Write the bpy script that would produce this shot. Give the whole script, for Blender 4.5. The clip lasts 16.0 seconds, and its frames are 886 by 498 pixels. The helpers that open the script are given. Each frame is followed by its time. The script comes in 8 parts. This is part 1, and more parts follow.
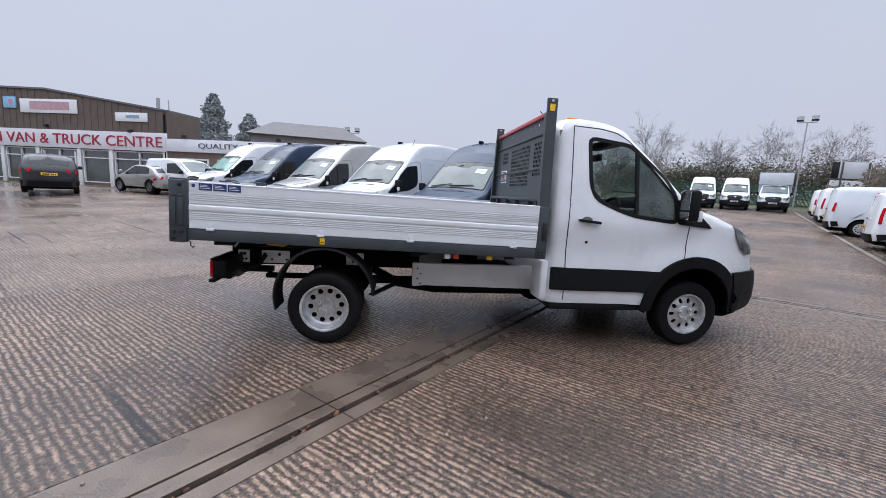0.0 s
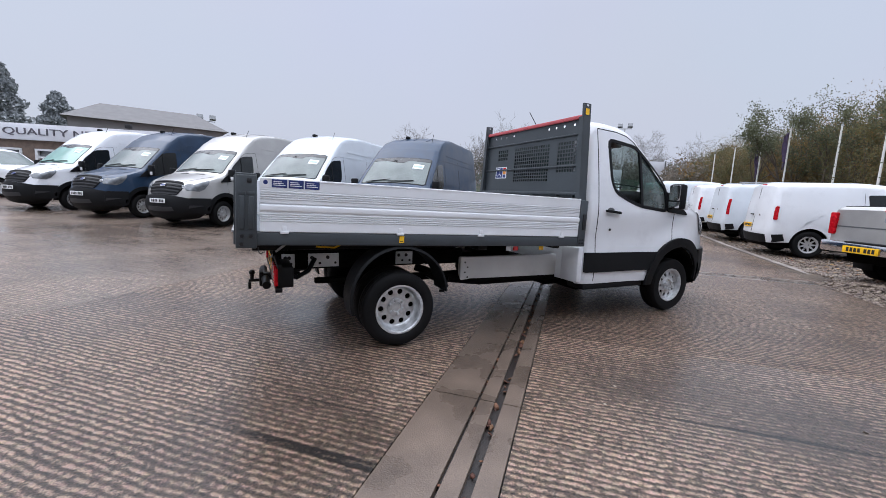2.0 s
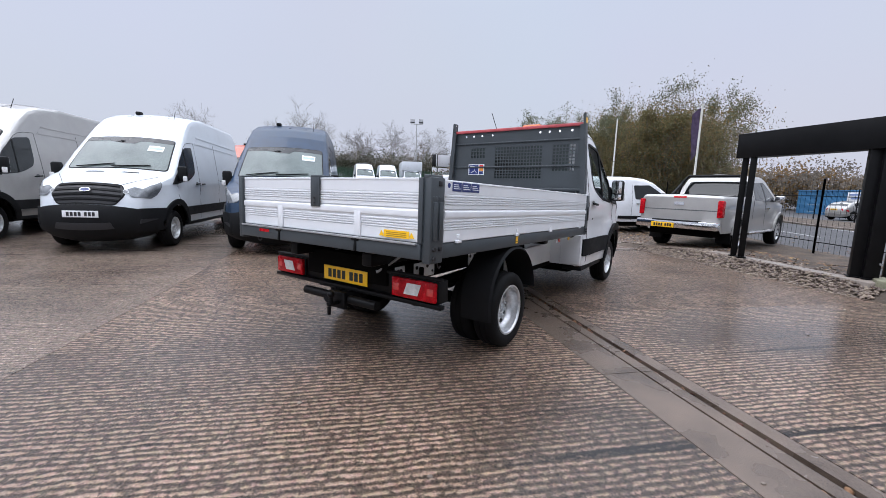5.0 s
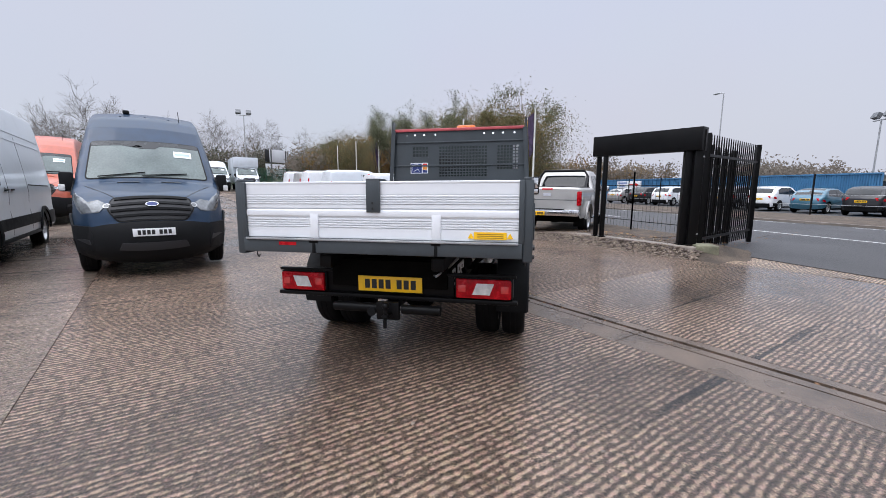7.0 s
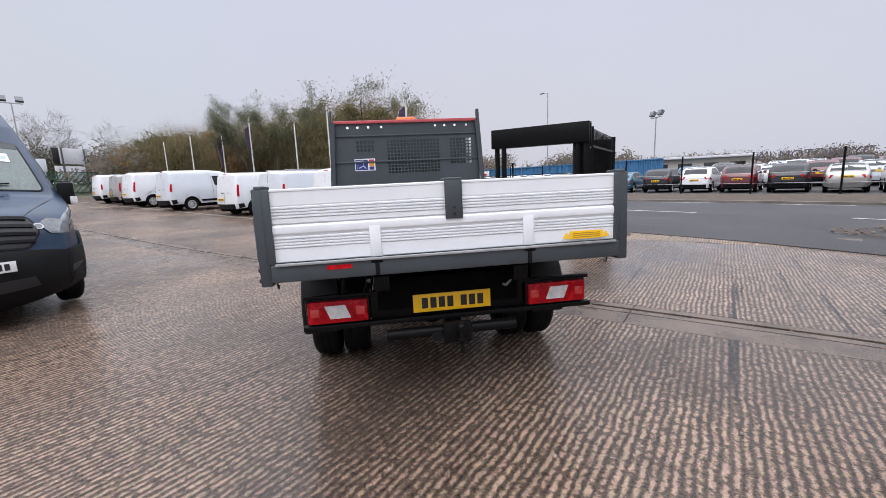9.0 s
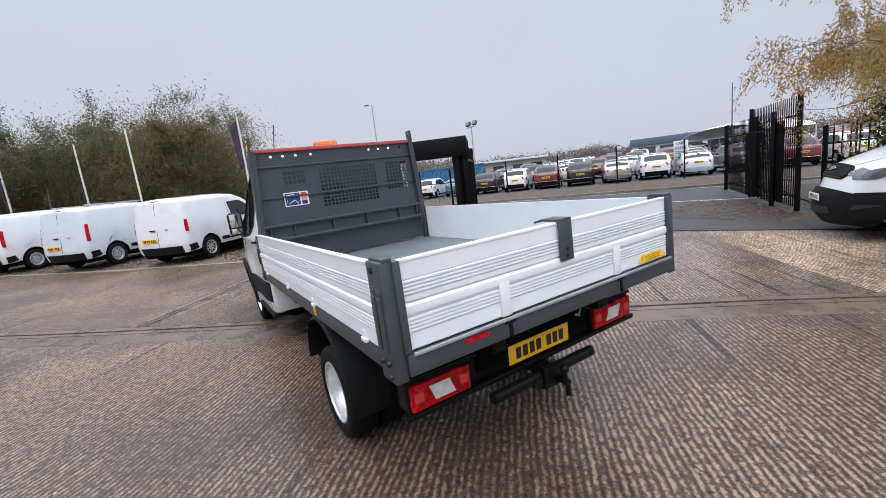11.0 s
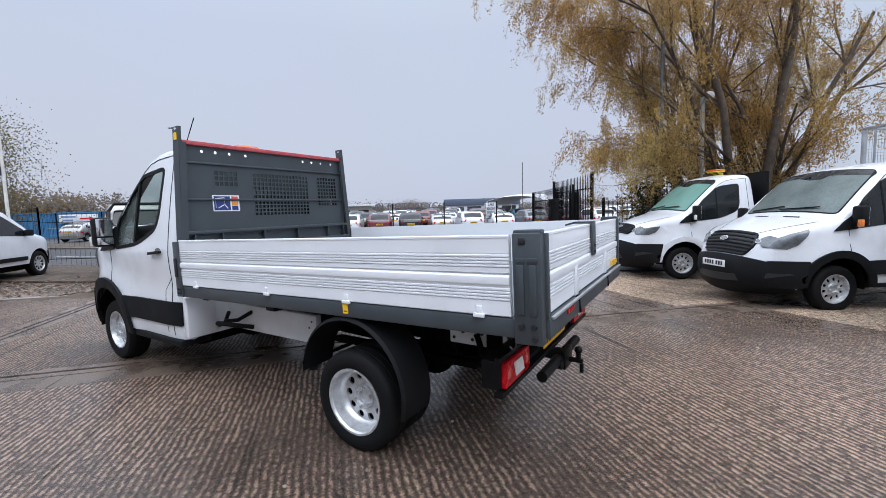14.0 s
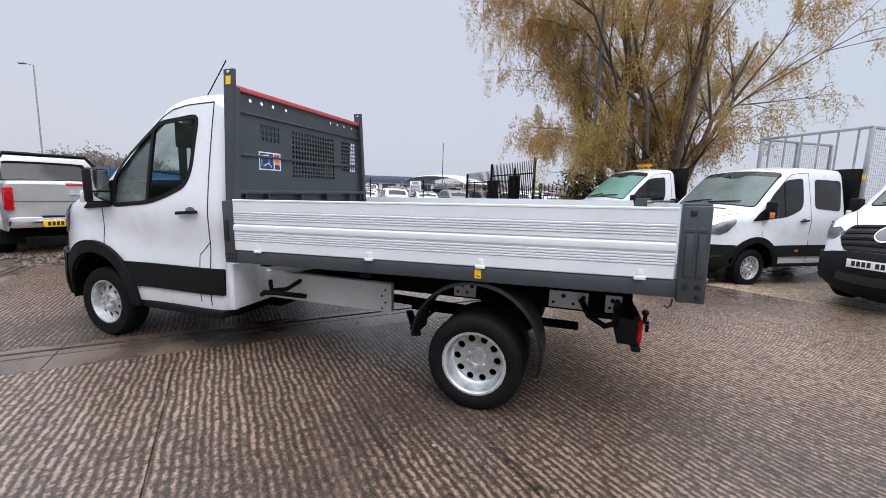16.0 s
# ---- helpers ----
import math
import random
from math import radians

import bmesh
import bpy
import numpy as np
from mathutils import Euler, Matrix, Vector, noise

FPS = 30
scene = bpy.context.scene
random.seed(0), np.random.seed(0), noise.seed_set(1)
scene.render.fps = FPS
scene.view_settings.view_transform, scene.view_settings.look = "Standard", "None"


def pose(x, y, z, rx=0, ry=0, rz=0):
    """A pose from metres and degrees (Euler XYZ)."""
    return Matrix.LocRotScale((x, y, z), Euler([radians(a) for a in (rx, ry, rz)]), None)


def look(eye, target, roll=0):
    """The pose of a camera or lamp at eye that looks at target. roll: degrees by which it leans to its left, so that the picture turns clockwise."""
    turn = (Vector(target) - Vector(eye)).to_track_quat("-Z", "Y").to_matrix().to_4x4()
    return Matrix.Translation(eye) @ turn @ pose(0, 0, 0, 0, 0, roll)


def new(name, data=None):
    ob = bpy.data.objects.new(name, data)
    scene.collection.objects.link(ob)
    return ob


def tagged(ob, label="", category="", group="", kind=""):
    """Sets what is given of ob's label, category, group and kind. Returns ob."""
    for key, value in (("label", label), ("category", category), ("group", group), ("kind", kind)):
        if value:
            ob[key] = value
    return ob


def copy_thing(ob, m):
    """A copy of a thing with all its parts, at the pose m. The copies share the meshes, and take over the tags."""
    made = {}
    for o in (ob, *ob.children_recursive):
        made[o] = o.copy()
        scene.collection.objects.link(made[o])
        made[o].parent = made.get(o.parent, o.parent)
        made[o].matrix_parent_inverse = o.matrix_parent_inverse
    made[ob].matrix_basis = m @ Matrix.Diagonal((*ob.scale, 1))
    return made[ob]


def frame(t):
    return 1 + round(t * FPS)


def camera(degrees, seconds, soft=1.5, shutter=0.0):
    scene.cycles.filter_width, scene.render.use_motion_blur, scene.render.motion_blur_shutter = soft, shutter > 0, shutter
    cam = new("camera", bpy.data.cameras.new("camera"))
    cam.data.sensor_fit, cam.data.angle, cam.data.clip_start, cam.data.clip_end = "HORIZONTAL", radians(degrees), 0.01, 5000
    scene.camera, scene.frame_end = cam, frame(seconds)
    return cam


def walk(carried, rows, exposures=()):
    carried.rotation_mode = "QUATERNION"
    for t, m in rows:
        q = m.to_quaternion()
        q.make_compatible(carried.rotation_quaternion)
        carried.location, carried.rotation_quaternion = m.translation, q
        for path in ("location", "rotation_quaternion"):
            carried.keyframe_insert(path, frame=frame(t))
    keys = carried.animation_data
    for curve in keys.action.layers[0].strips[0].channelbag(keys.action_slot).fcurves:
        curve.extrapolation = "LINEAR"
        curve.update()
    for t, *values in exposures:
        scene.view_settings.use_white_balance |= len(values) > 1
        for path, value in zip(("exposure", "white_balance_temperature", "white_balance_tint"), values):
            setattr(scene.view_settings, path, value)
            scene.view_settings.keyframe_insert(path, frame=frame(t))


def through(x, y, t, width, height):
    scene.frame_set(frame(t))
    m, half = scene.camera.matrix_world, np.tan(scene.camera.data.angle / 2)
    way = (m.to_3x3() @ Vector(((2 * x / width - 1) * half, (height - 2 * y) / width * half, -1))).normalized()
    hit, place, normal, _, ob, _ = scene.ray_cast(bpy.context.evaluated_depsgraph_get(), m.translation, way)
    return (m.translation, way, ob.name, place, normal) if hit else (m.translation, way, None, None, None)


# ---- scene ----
cam = camera(94.7, 16.0, soft=0.85)
PATH = [
    (0, (0.684, -4.48, 1.401), (0.917, -2.515, 1.113), 3.0),
    (0.5, (0.239, -4.411, 1.382), (0.6, -2.464, 1.101), 2.8),
    (1, (-0.213, -4.366, 1.37), (0.321, -2.458, 1.1), 2.7),
    (1.5, (-0.636, -4.233, 1.323), (0.061, -2.377, 1.056), 2.6),
    (2, (-1.038, -4.082, 1.32), (-0.18, -2.297, 1.04), 2.5),
    (2.5, (-1.444, -3.915, 1.325), (-0.425, -2.219, 1.033), 2.5),
    (3, (-1.817, -3.614, 1.298), (-0.657, -2.013, 0.995), 2.3),
    (5.5, (-3.213, -2.068, 1.309), (-1.485, -1.1, 1.035), 1.6),
    (6, (-3.439, -1.733, 1.314), (-1.618, -0.95, 1.048), 1.2),
    (6.5, (-3.56, -1.377, 1.314), (-1.674, -0.774, 1.036), 0.7),
    (7, (-3.608, -0.988, 1.317), (-1.673, -0.574, 1.023), 0.3),
    (7.5, (-3.654, -0.621, 1.334), (-1.693, -0.384, 1.02), -0.2),
    (8, (-3.546, -0.269, 1.339), (-1.575, -0.194, 1.008), -0.8),
    (8.5, (-3.428, 0.055, 1.352), (-1.458, -0.05, 1.023), -1.4),
    (9, (-3.273, 0.388, 1.363), (-1.321, 0.103, 1.032), -2.3),
    (11.5, (-2.314, 1.8, 1.712), (-0.74, 0.614, 1.369), -6.5),
    (12, (-2.117, 1.944, 1.741), (-0.641, 0.631, 1.425), -5.6),
    (12.5, (-1.977, 2.104, 1.744), (-0.604, 0.669, 1.504), -4.7),
    (13, (-1.907, 2.313, 1.644), (-0.646, 0.767, 1.499), -3.8),
    (13.5, (-1.811, 2.501, 1.495), (-0.654, 0.874, 1.364), -2.7),
    (14, (-1.673, 2.712, 1.449), (-0.621, 1.02, 1.275), -1.5),
    (14.5, (-1.478, 2.985, 1.434), (-0.524, 1.239, 1.223), -0.5),
    (15, (-1.177, 3.101, 1.406), (-0.335, 1.303, 1.163), 0.5),
    (15.5, (-0.85, 3.233, 1.389), (-0.114, 1.392, 1.124), 1.3),
    (16, (-0.486, 3.376, 1.384), (0.139, 1.496, 1.109), 1.8),
]
walk(cam, [(t, look(eye, target, roll)) for t, eye, target, roll in PATH], [(0, 0.0, 6250, 13), (3, 0.08, 6250, 12), (5.5, 0.12, 6350, 12), (8, 0.12, 6550, 12), (9, 0.12, 6650, 13), (11.5, 0.08, 6450, 10), (12.5, 0.06, 6350, 10), (13.5, 0.04, 6000, 10), (14.5, 0.06, 6350, 10), (15.5, 0.12, 6500, 10), (16, 0.12, 6500, 10)])

# ---- light: thin fog under an even cloud layer ----
SUN_DIR = (-0.40, 0.35, 0.85)
world = bpy.data.worlds.new("overcast_sky")
scene.world = world
world.use_nodes = True
wn, wl = world.node_tree.nodes, world.node_tree.links
wn.clear()
w_out = wn.new("ShaderNodeOutputWorld")
w_bg = wn.new("ShaderNodeBackground")
w_sky = wn.new("ShaderNodeTexSky")
w_sky.sky_type = "NISHITA"
w_sky.sun_disc = False
w_sky.sun_elevation = radians(58)
w_sky.sun_rotation = radians(311)
w_sky.air_density, w_sky.dust_density = 1.6, 4.0
w_geo = wn.new("ShaderNodeTexCoord")
w_sep = wn.new("ShaderNodeSeparateXYZ")
w_ramp = wn.new("ShaderNodeValToRGB")
cr = w_ramp.color_ramp
cr.elements[0].position, cr.elements[0].color = 0.0, (0.575, 0.605, 0.700, 1)
cr.elements[1].position, cr.elements[1].color = 1.0, (2.65, 2.78, 3.08, 1)
for at, col in ((0.12, (0.580, 0.618, 0.715, 1)), (0.38, (0.590, 0.635, 0.755, 1)), (0.48, (0.640, 0.690, 0.805, 1)), (0.62, (1.90, 2.00, 2.24, 1)), (0.80, (2.45, 2.57, 2.85, 1))):
    e = cr.elements.new(at)
    e.color = col
w_noise = wn.new("ShaderNodeTexNoise")
w_noise.inputs["Scale"].default_value = 1.6
w_noise.inputs["Detail"].default_value = 3
w_cloud = wn.new("ShaderNodeMixRGB")
w_cloud.blend_type = "MULTIPLY"
w_cloud.inputs[0].default_value = 0.10
w_scale = wn.new("ShaderNodeMixRGB")
w_scale.blend_type = "MULTIPLY"
w_scale.inputs[0].default_value = 1.0
w_scale.inputs[2].default_value = (0.10, 0.10, 0.10, 1)
w_mix = wn.new("ShaderNodeMixRGB")
w_mix.inputs[0].default_value = 0.93
wl.new(w_geo.outputs["Generated"], w_sep.inputs[0])
wl.new(w_sep.outputs["Z"], w_ramp.inputs[0])
wl.new(w_geo.outputs["Generated"], w_noise.inputs["Vector"])
wl.new(w_ramp.outputs[0], w_cloud.inputs[1])
wl.new(w_noise.outputs["Color"], w_cloud.inputs[2])
wl.new(w_sky.outputs[0], w_scale.inputs[1])
wl.new(w_scale.outputs[0], w_mix.inputs[1])
wl.new(w_cloud.outputs[0], w_mix.inputs[2])
wl.new(w_mix.outputs[0], w_bg.inputs[0])
w_bg.inputs[1].default_value = 1.06
wl.new(w_bg.outputs[0], w_out.inputs[0])

sun_data = bpy.data.lights.new("sun", "SUN")
sun_data.energy, sun_data.angle, sun_data.color = 1.15, radians(50), (0.97, 0.98, 1.0)
sun = new("sun", sun_data)
sun.matrix_world = look(Vector(SUN_DIR) * 50, (0, 0, 0))

# ---- materials ----
MATS = {}


def material(name, color, rough=0.5, metal=0.0, var=0.12, scale=6.0, fine=90.0, bump=0.0, coat=0.0, spec=0.5, island=0.0, dirt=0.0, wet=0.0, alt=None):
    """Principled surface with blotches at one scale, grain at another, and fine relief."""
    if name in MATS:
        return MATS[name]
    m = bpy.data.materials.new(name)
    m.use_nodes = True
    n, l = m.node_tree.nodes, m.node_tree.links
    b = n["Principled BSDF"]
    tc = n.new("ShaderNodeTexCoord")
    big, small = n.new("ShaderNodeTexNoise"), n.new("ShaderNodeTexNoise")
    big.inputs["Scale"].default_value, big.inputs["Detail"].default_value = scale, 6
    small.inputs["Scale"].default_value, small.inputs["Detail"].default_value = fine, 4
    for k in (big, small):
        l.new(tc.outputs["Object"], k.inputs["Vector"])
    c1 = n.new("ShaderNodeMixRGB")
    dark = tuple(v * (1 - var) for v in color)
    light = tuple(min(1, v * (1 + var)) for v in color) if alt is None else alt
    c1.inputs[1].default_value, c1.inputs[2].default_value = (*dark, 1), (*light, 1)
    r1 = n.new("ShaderNodeMapRange")
    r1.inputs["From Min"].default_value, r1.inputs["From Max"].default_value = 0.33, 0.67
    l.new(big.outputs["Fac"], r1.inputs["Value"])
    l.new(r1.outputs["Result"], c1.inputs[0])
    c2 = n.new("ShaderNodeMixRGB")
    c2.blend_type = "OVERLAY"
    c2.inputs[0].default_value = min(0.6, var * 1.5)
    l.new(c1.outputs[0], c2.inputs[1])
    l.new(small.outputs["Fac"], c2.inputs[2])
    out = c2.outputs[0]
    if island:
        geo = n.new("ShaderNodeNewGeometry")
        hsv = n.new("ShaderNodeHueSaturation")
        mr = n.new("ShaderNodeMapRange")
        mr.inputs["To Min"].default_value, mr.inputs["To Max"].default_value = 1 - island, 1 + island
        l.new(geo.outputs["Random Per Island"], mr.inputs["Value"])
        l.new(mr.outputs["Result"], hsv.inputs["Value"])
        mh = n.new("ShaderNodeMapRange")
        mh.inputs["To Min"].default_value, mh.inputs["To Max"].default_value = 0.5 - island * 0.045, 0.5 + island * 0.045
        l.new(geo.outputs["Random Per Island"], mh.inputs["Value"])
        l.new(mh.outputs["Result"], hsv.inputs["Hue"])
        l.new(out, hsv.inputs["Color"])
        out = hsv.outputs[0]
    if dirt:
        dn = n.new("ShaderNodeTexNoise")
        dn.inputs["Scale"].default_value, dn.inputs["Detail"].default_value = 2.3, 9
        dn.inputs["Roughness"].default_value = 0.7
        l.new(tc.outputs["Object"], dn.inputs["Vector"])
        dr = n.new("ShaderNodeMapRange")
        dr.inputs["From Min"].default_value, dr.inputs["From Max"].default_value = 0.52, 0.78
        dr.inputs["To Max"].default_value = dirt
        l.new(dn.outputs["Fac"], dr.inputs["Value"])
        dm = n.new("ShaderNodeMixRGB")
        dm.inputs[2].default_value = (0.055, 0.047, 0.040, 1)
        l.new(dr.outputs["Result"], dm.inputs[0])
        l.new(out, dm.inputs[1])
        out = dm.outputs[0]
    l.new(out, b.inputs["Base Color"])
    rr = n.new("ShaderNodeMapRange")
    rr.inputs["To Min"].default_value = max(0.03, rough - 0.12 - wet)
    rr.inputs["To Max"].default_value = min(1, rough + 0.12)
    l.new(big.outputs["Fac"], rr.inputs["Value"])
    l.new(rr.outputs["Result"], b.inputs["Roughness"])
    b.inputs["Metallic"].default_value = metal
    b.inputs["Specular IOR Level"].default_value = spec
    b.inputs["Coat Weight"].default_value = coat
    b.inputs["Coat Roughness"].default_value = 0.06
    if bump:
        bp = n.new("ShaderNodeBump")
        bp.inputs["Strength"].default_value, bp.inputs["Distance"].default_value = 0.7, bump
        l.new(small.outputs["Fac"], bp.inputs["Height"])
        l.new(bp.outputs[0], b.inputs["Normal"])
    MATS[name] = m
    return m


def glass_material(name, tint, body, rough=0.02):
    """A pane: clear by 'body' (0 clear, 1 misted), glossy at grazing angles."""
    m = bpy.data.materials.new(name)
    m.use_nodes = True
    n, l = m.node_tree.nodes, m.node_tree.links
    n.clear()
    o = n.new("ShaderNodeOutputMaterial")
    tr, di, gl = n.new("ShaderNodeBsdfTransparent"), n.new("ShaderNodeBsdfDiffuse"), n.new("ShaderNodeBsdfGlossy")
    tr.inputs[0].default_value = (*tint, 1)
    gl.inputs["Roughness"].default_value = rough
    tc, nz = n.new("ShaderNodeTexCoord"), n.new("ShaderNodeTexNoise")
    nz.inputs["Scale"].default_value, nz.inputs["Detail"].default_value = 3.0, 5
    l.new(tc.outputs["Object"], nz.inputs["Vector"])
    mr = n.new("ShaderNodeMapRange")
    mr.inputs["From Min"].default_value, mr.inputs["From Max"].default_value = 0.3, 0.7
    mr.inputs["To Min"].default_value, mr.inputs["To Max"].default_value = max(0, body - 0.15), min(1, body + 0.15)
    l.new(nz.outputs["Fac"], mr.inputs["Value"])
    di.inputs[0].default_value = (*[0.25 + 0.3 * t for t in tint], 1)
    m1, m2 = n.new("ShaderNodeMixShader"), n.new("ShaderNodeMixShader")
    lw, pw, fr = n.new("ShaderNodeLayerWeight"), n.new("ShaderNodeMath"), n.new("ShaderNodeMath")
    pw.operation, pw.inputs[1].default_value = "POWER", 4.0
    fr.operation, fr.inputs[1].default_value, fr.inputs[2].default_value = "MULTIPLY_ADD", 0.6, 0.04
    lw.inputs[0].default_value = 0.5
    l.new(lw.outputs["Facing"], pw.inputs[0])
    l.new(pw.outputs[0], fr.inputs[0])
    l.new(mr.outputs["Result"], m1.inputs[0])
    l.new(tr.outputs[0], m1.inputs[1])
    l.new(di.outputs[0], m1.inputs[2])
    l.new(fr.outputs[0], m2.inputs[0])
    l.new(m1.outputs[0], m2.inputs[1])
    l.new(gl.outputs[0], m2.inputs[2])
    l.new(m2.outputs[0], o.inputs[0])
    MATS[name] = m
    return m


def ribbed_concrete(name, color, rib, seed, damp=(1.0, 0.50), relief=1.0):
    """Wet yard concrete, tined across the bay: ribs with breaks, fine grit, worn patches and a film of water over the damp ones."""
    m = bpy.data.materials.new(name)
    m.use_nodes = True
    n, l = m.node_tree.nodes, m.node_tree.links
    b = n["Principled BSDF"]

    def tex(vec, scale, detail=4, rough=0.5):
        k = n.new("ShaderNodeTexNoise")
        k.inputs["Scale"].default_value, k.inputs["Detail"].default_value, k.inputs["Roughness"].default_value = scale, detail, rough
        l.new(vec, k.inputs["Vector"])
        return k

    def span(sock, a0, a1, b0, b1):
        k = n.new("ShaderNodeMapRange")
        for key, v in (("From Min", a0), ("From Max", a1), ("To Min", b0), ("To Max", b1)):
            k.inputs[key].default_value = v
        l.new(sock, k.inputs["Value"])
        return k.outputs["Result"]

    def calc(op, a, c):
        k = n.new("ShaderNodeMath")
        k.operation = op
        for q, v in ((0, a), (1, c)):
            if isinstance(v, (int, float)):
                k.inputs[q].default_value = v
            else:
                l.new(v, k.inputs[q])
        return k.outputs[0]

    def mixed(kind, fac, a, c):
        k = n.new("ShaderNodeMixRGB")
        k.blend_type = kind
        for q, v in ((0, fac), (1, a), (2, c)):
            if isinstance(v, (int, float, tuple)):
                k.inputs[q].default_value = v
            else:
                l.new(v, k.inputs[q])
        return k.outputs[0]

    def stretched(x, y):
        k = n.new("ShaderNodeMapping")
        k.inputs["Scale"].default_value = (x, y, 1.0)
        l.new(mp.outputs[0], k.inputs["Vector"])
        return k.outputs[0]

    tc = n.new("ShaderNodeTexCoord")
    mp = n.new("ShaderNodeMapping")
    mp.inputs["Rotation"].default_value = (0, 0, radians(-YARD_TURN))
    mp.inputs["Location"].default_value = (seed, seed * 0.7, 0)
    l.new(tc.outputs["Object"], mp.inputs["Vector"])
    yard_xy = mp.outputs[0]
    bent = mixed("LINEAR_LIGHT", 0.030, yard_xy, tex(yard_xy, 3.5, 4).outputs["Color"])
    bent = mixed("LINEAR_LIGHT", 0.012, bent, tex(yard_xy, 34.0, 3).outputs["Color"])
    wave = n.new("ShaderNodeTexWave")
    wave.wave_type, wave.bands_direction, wave.wave_profile = "BANDS", "X", "SIN"
    wave.inputs["Scale"].default_value, wave.inputs["Distortion"].default_value = rib, 0.0
    l.new(bent, wave.inputs["Vector"])
    worn = span(tex(yard_xy, 0.42, 4, 0.55).outputs["Fac"], 0.33, 0.52, 0.25, 1.1)
    broken = span(tex(yard_xy, 20.0, 4, 0.6).outputs["Fac"], 0.38, 0.58, 0.18, 1.0)
    ribs = calc("MULTIPLY", calc("MULTIPLY", wave.outputs["Fac"], worn), calc("MULTIPLY", broken, relief))
    grit = tex(yard_xy, 75.0, 5, 0.7).outputs["Fac"]
    rough_lumps = tex(yard_xy, 28.0, 3, 0.6).outputs["Fac"]
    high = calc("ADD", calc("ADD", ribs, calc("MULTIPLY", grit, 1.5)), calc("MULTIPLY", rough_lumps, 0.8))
    # wider grooves and scrapes that run with the ribs, metres apart
    cut = span(tex(stretched(7.5, 0.22), 1.0, 2).outputs["Fac"], 0.27, 0.36, 1.0, 0.0)
    pale_cut = span(tex(stretched(11.0, 0.30), 1.0, 2).outputs["Fac"], 0.66, 0.74, 0.0, 1.0)
    high = calc("SUBTRACT", high, calc("MULTIPLY", cut, 0.55))
    bp = n.new("ShaderNodeBump")
    bp.inputs["Strength"].default_value, bp.inputs["Distance"].default_value = 1.0, 0.013
    l.new(high, bp.inputs["Height"])
    l.new(bp.outputs[0], b.inputs["Normal"])
    film = n.new("ShaderNodeBump")
    film.inputs["Strength"].default_value, film.inputs["Distance"].default_value = 0.3, 0.0030
    l.new(high, film.inputs["Height"])
    l.new(film.outputs[0], b.inputs["Coat Normal"])
    # groove shade painted in by height, paler crowns, large stains, coloured aggregate
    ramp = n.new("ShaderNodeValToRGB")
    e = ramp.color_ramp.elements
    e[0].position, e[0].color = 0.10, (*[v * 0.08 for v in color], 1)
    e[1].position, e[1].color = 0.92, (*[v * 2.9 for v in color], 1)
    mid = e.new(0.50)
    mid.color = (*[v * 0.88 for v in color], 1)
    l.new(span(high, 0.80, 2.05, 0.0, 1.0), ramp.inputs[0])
    stain = tex(yard_xy, 0.32, 6, 0.6).outputs["Fac"]
    sr = n.new("ShaderNodeValToRGB")
    se = sr.color_ramp.elements
    se[0].position, se[0].color = 0.36, (0.74, 0.69, 0.65, 1)
    se[1].position, se[1].color = 0.66, (1.16, 1.13, 1.10, 1)
    l.new(stain, sr.inputs[0])
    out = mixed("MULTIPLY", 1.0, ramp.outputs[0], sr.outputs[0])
    for vec, sc, lo, hi in ((stretched(7.0, 0.55), 2.6, 0.86, 1.14), (yard_xy, 8.0, 0.90, 1.10), (yard_xy, 120.0, 0.70, 1.34)):
        out = mixed("MULTIPLY", 1.0, out, span(tex(vec, sc, 4).outputs["Fac"], 0.36, 0.64, lo, hi))
    out = mixed("OVERLAY", 0.20, out, tex(yard_xy, 26.0, 3).outputs["Color"])
    out = mixed("MIX", calc("MULTIPLY", pale_cut, 0.30), out, (*[min(1, v * 2.0) for v in color], 1))
    oi = n.new("ShaderNodeObjectInfo")
    hv = n.new("ShaderNodeHueSaturation")
    l.new(span(oi.outputs["Random"], 0, 1, 0.90, 1.10), hv.inputs["Value"])
    l.new(out, hv.inputs["Color"])
    l.new(hv.outputs[0], b.inputs["Base Color"])
    b.inputs["Roughness"].default_value = 0.50
    b.inputs["Specular IOR Level"].default_value = 0.22
    l.new(span(stain, 0.36, 0.62, *damp), b.inputs["Coat Weight"])
    l.new(span(stain, 0.36, 0.62, 0.07, 0.24), b.inputs["Coat Roughness"])
    b.inputs["Coat IOR"].default_value = 1.40
    MATS[name] = m
    return m


YARD_TURN = 47.0
M = material
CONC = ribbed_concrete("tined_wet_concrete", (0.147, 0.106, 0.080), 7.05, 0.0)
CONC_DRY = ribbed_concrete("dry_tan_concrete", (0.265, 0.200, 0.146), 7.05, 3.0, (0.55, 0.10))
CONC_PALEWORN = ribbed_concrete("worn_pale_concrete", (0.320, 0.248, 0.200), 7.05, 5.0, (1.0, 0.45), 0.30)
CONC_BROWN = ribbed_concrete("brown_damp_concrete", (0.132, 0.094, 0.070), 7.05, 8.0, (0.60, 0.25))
CONC_SMOOTH = M("smooth_wet_concrete", (0.110, 0.081, 0.062), 0.36, var=0.34, scale=2.6, fine=110, bump=0.003, wet=0.15)
CONC_PALE = M("pale_concrete", (0.20, 0.17, 0.145), 0.6, var=0.25, scale=2.0, fine=50, bump=0.003)
DRAIN_DARK = M("rusty_drain_slot", (0.018, 0.013, 0.011), 0.45, var=0.5, scale=9, bump=0.004)
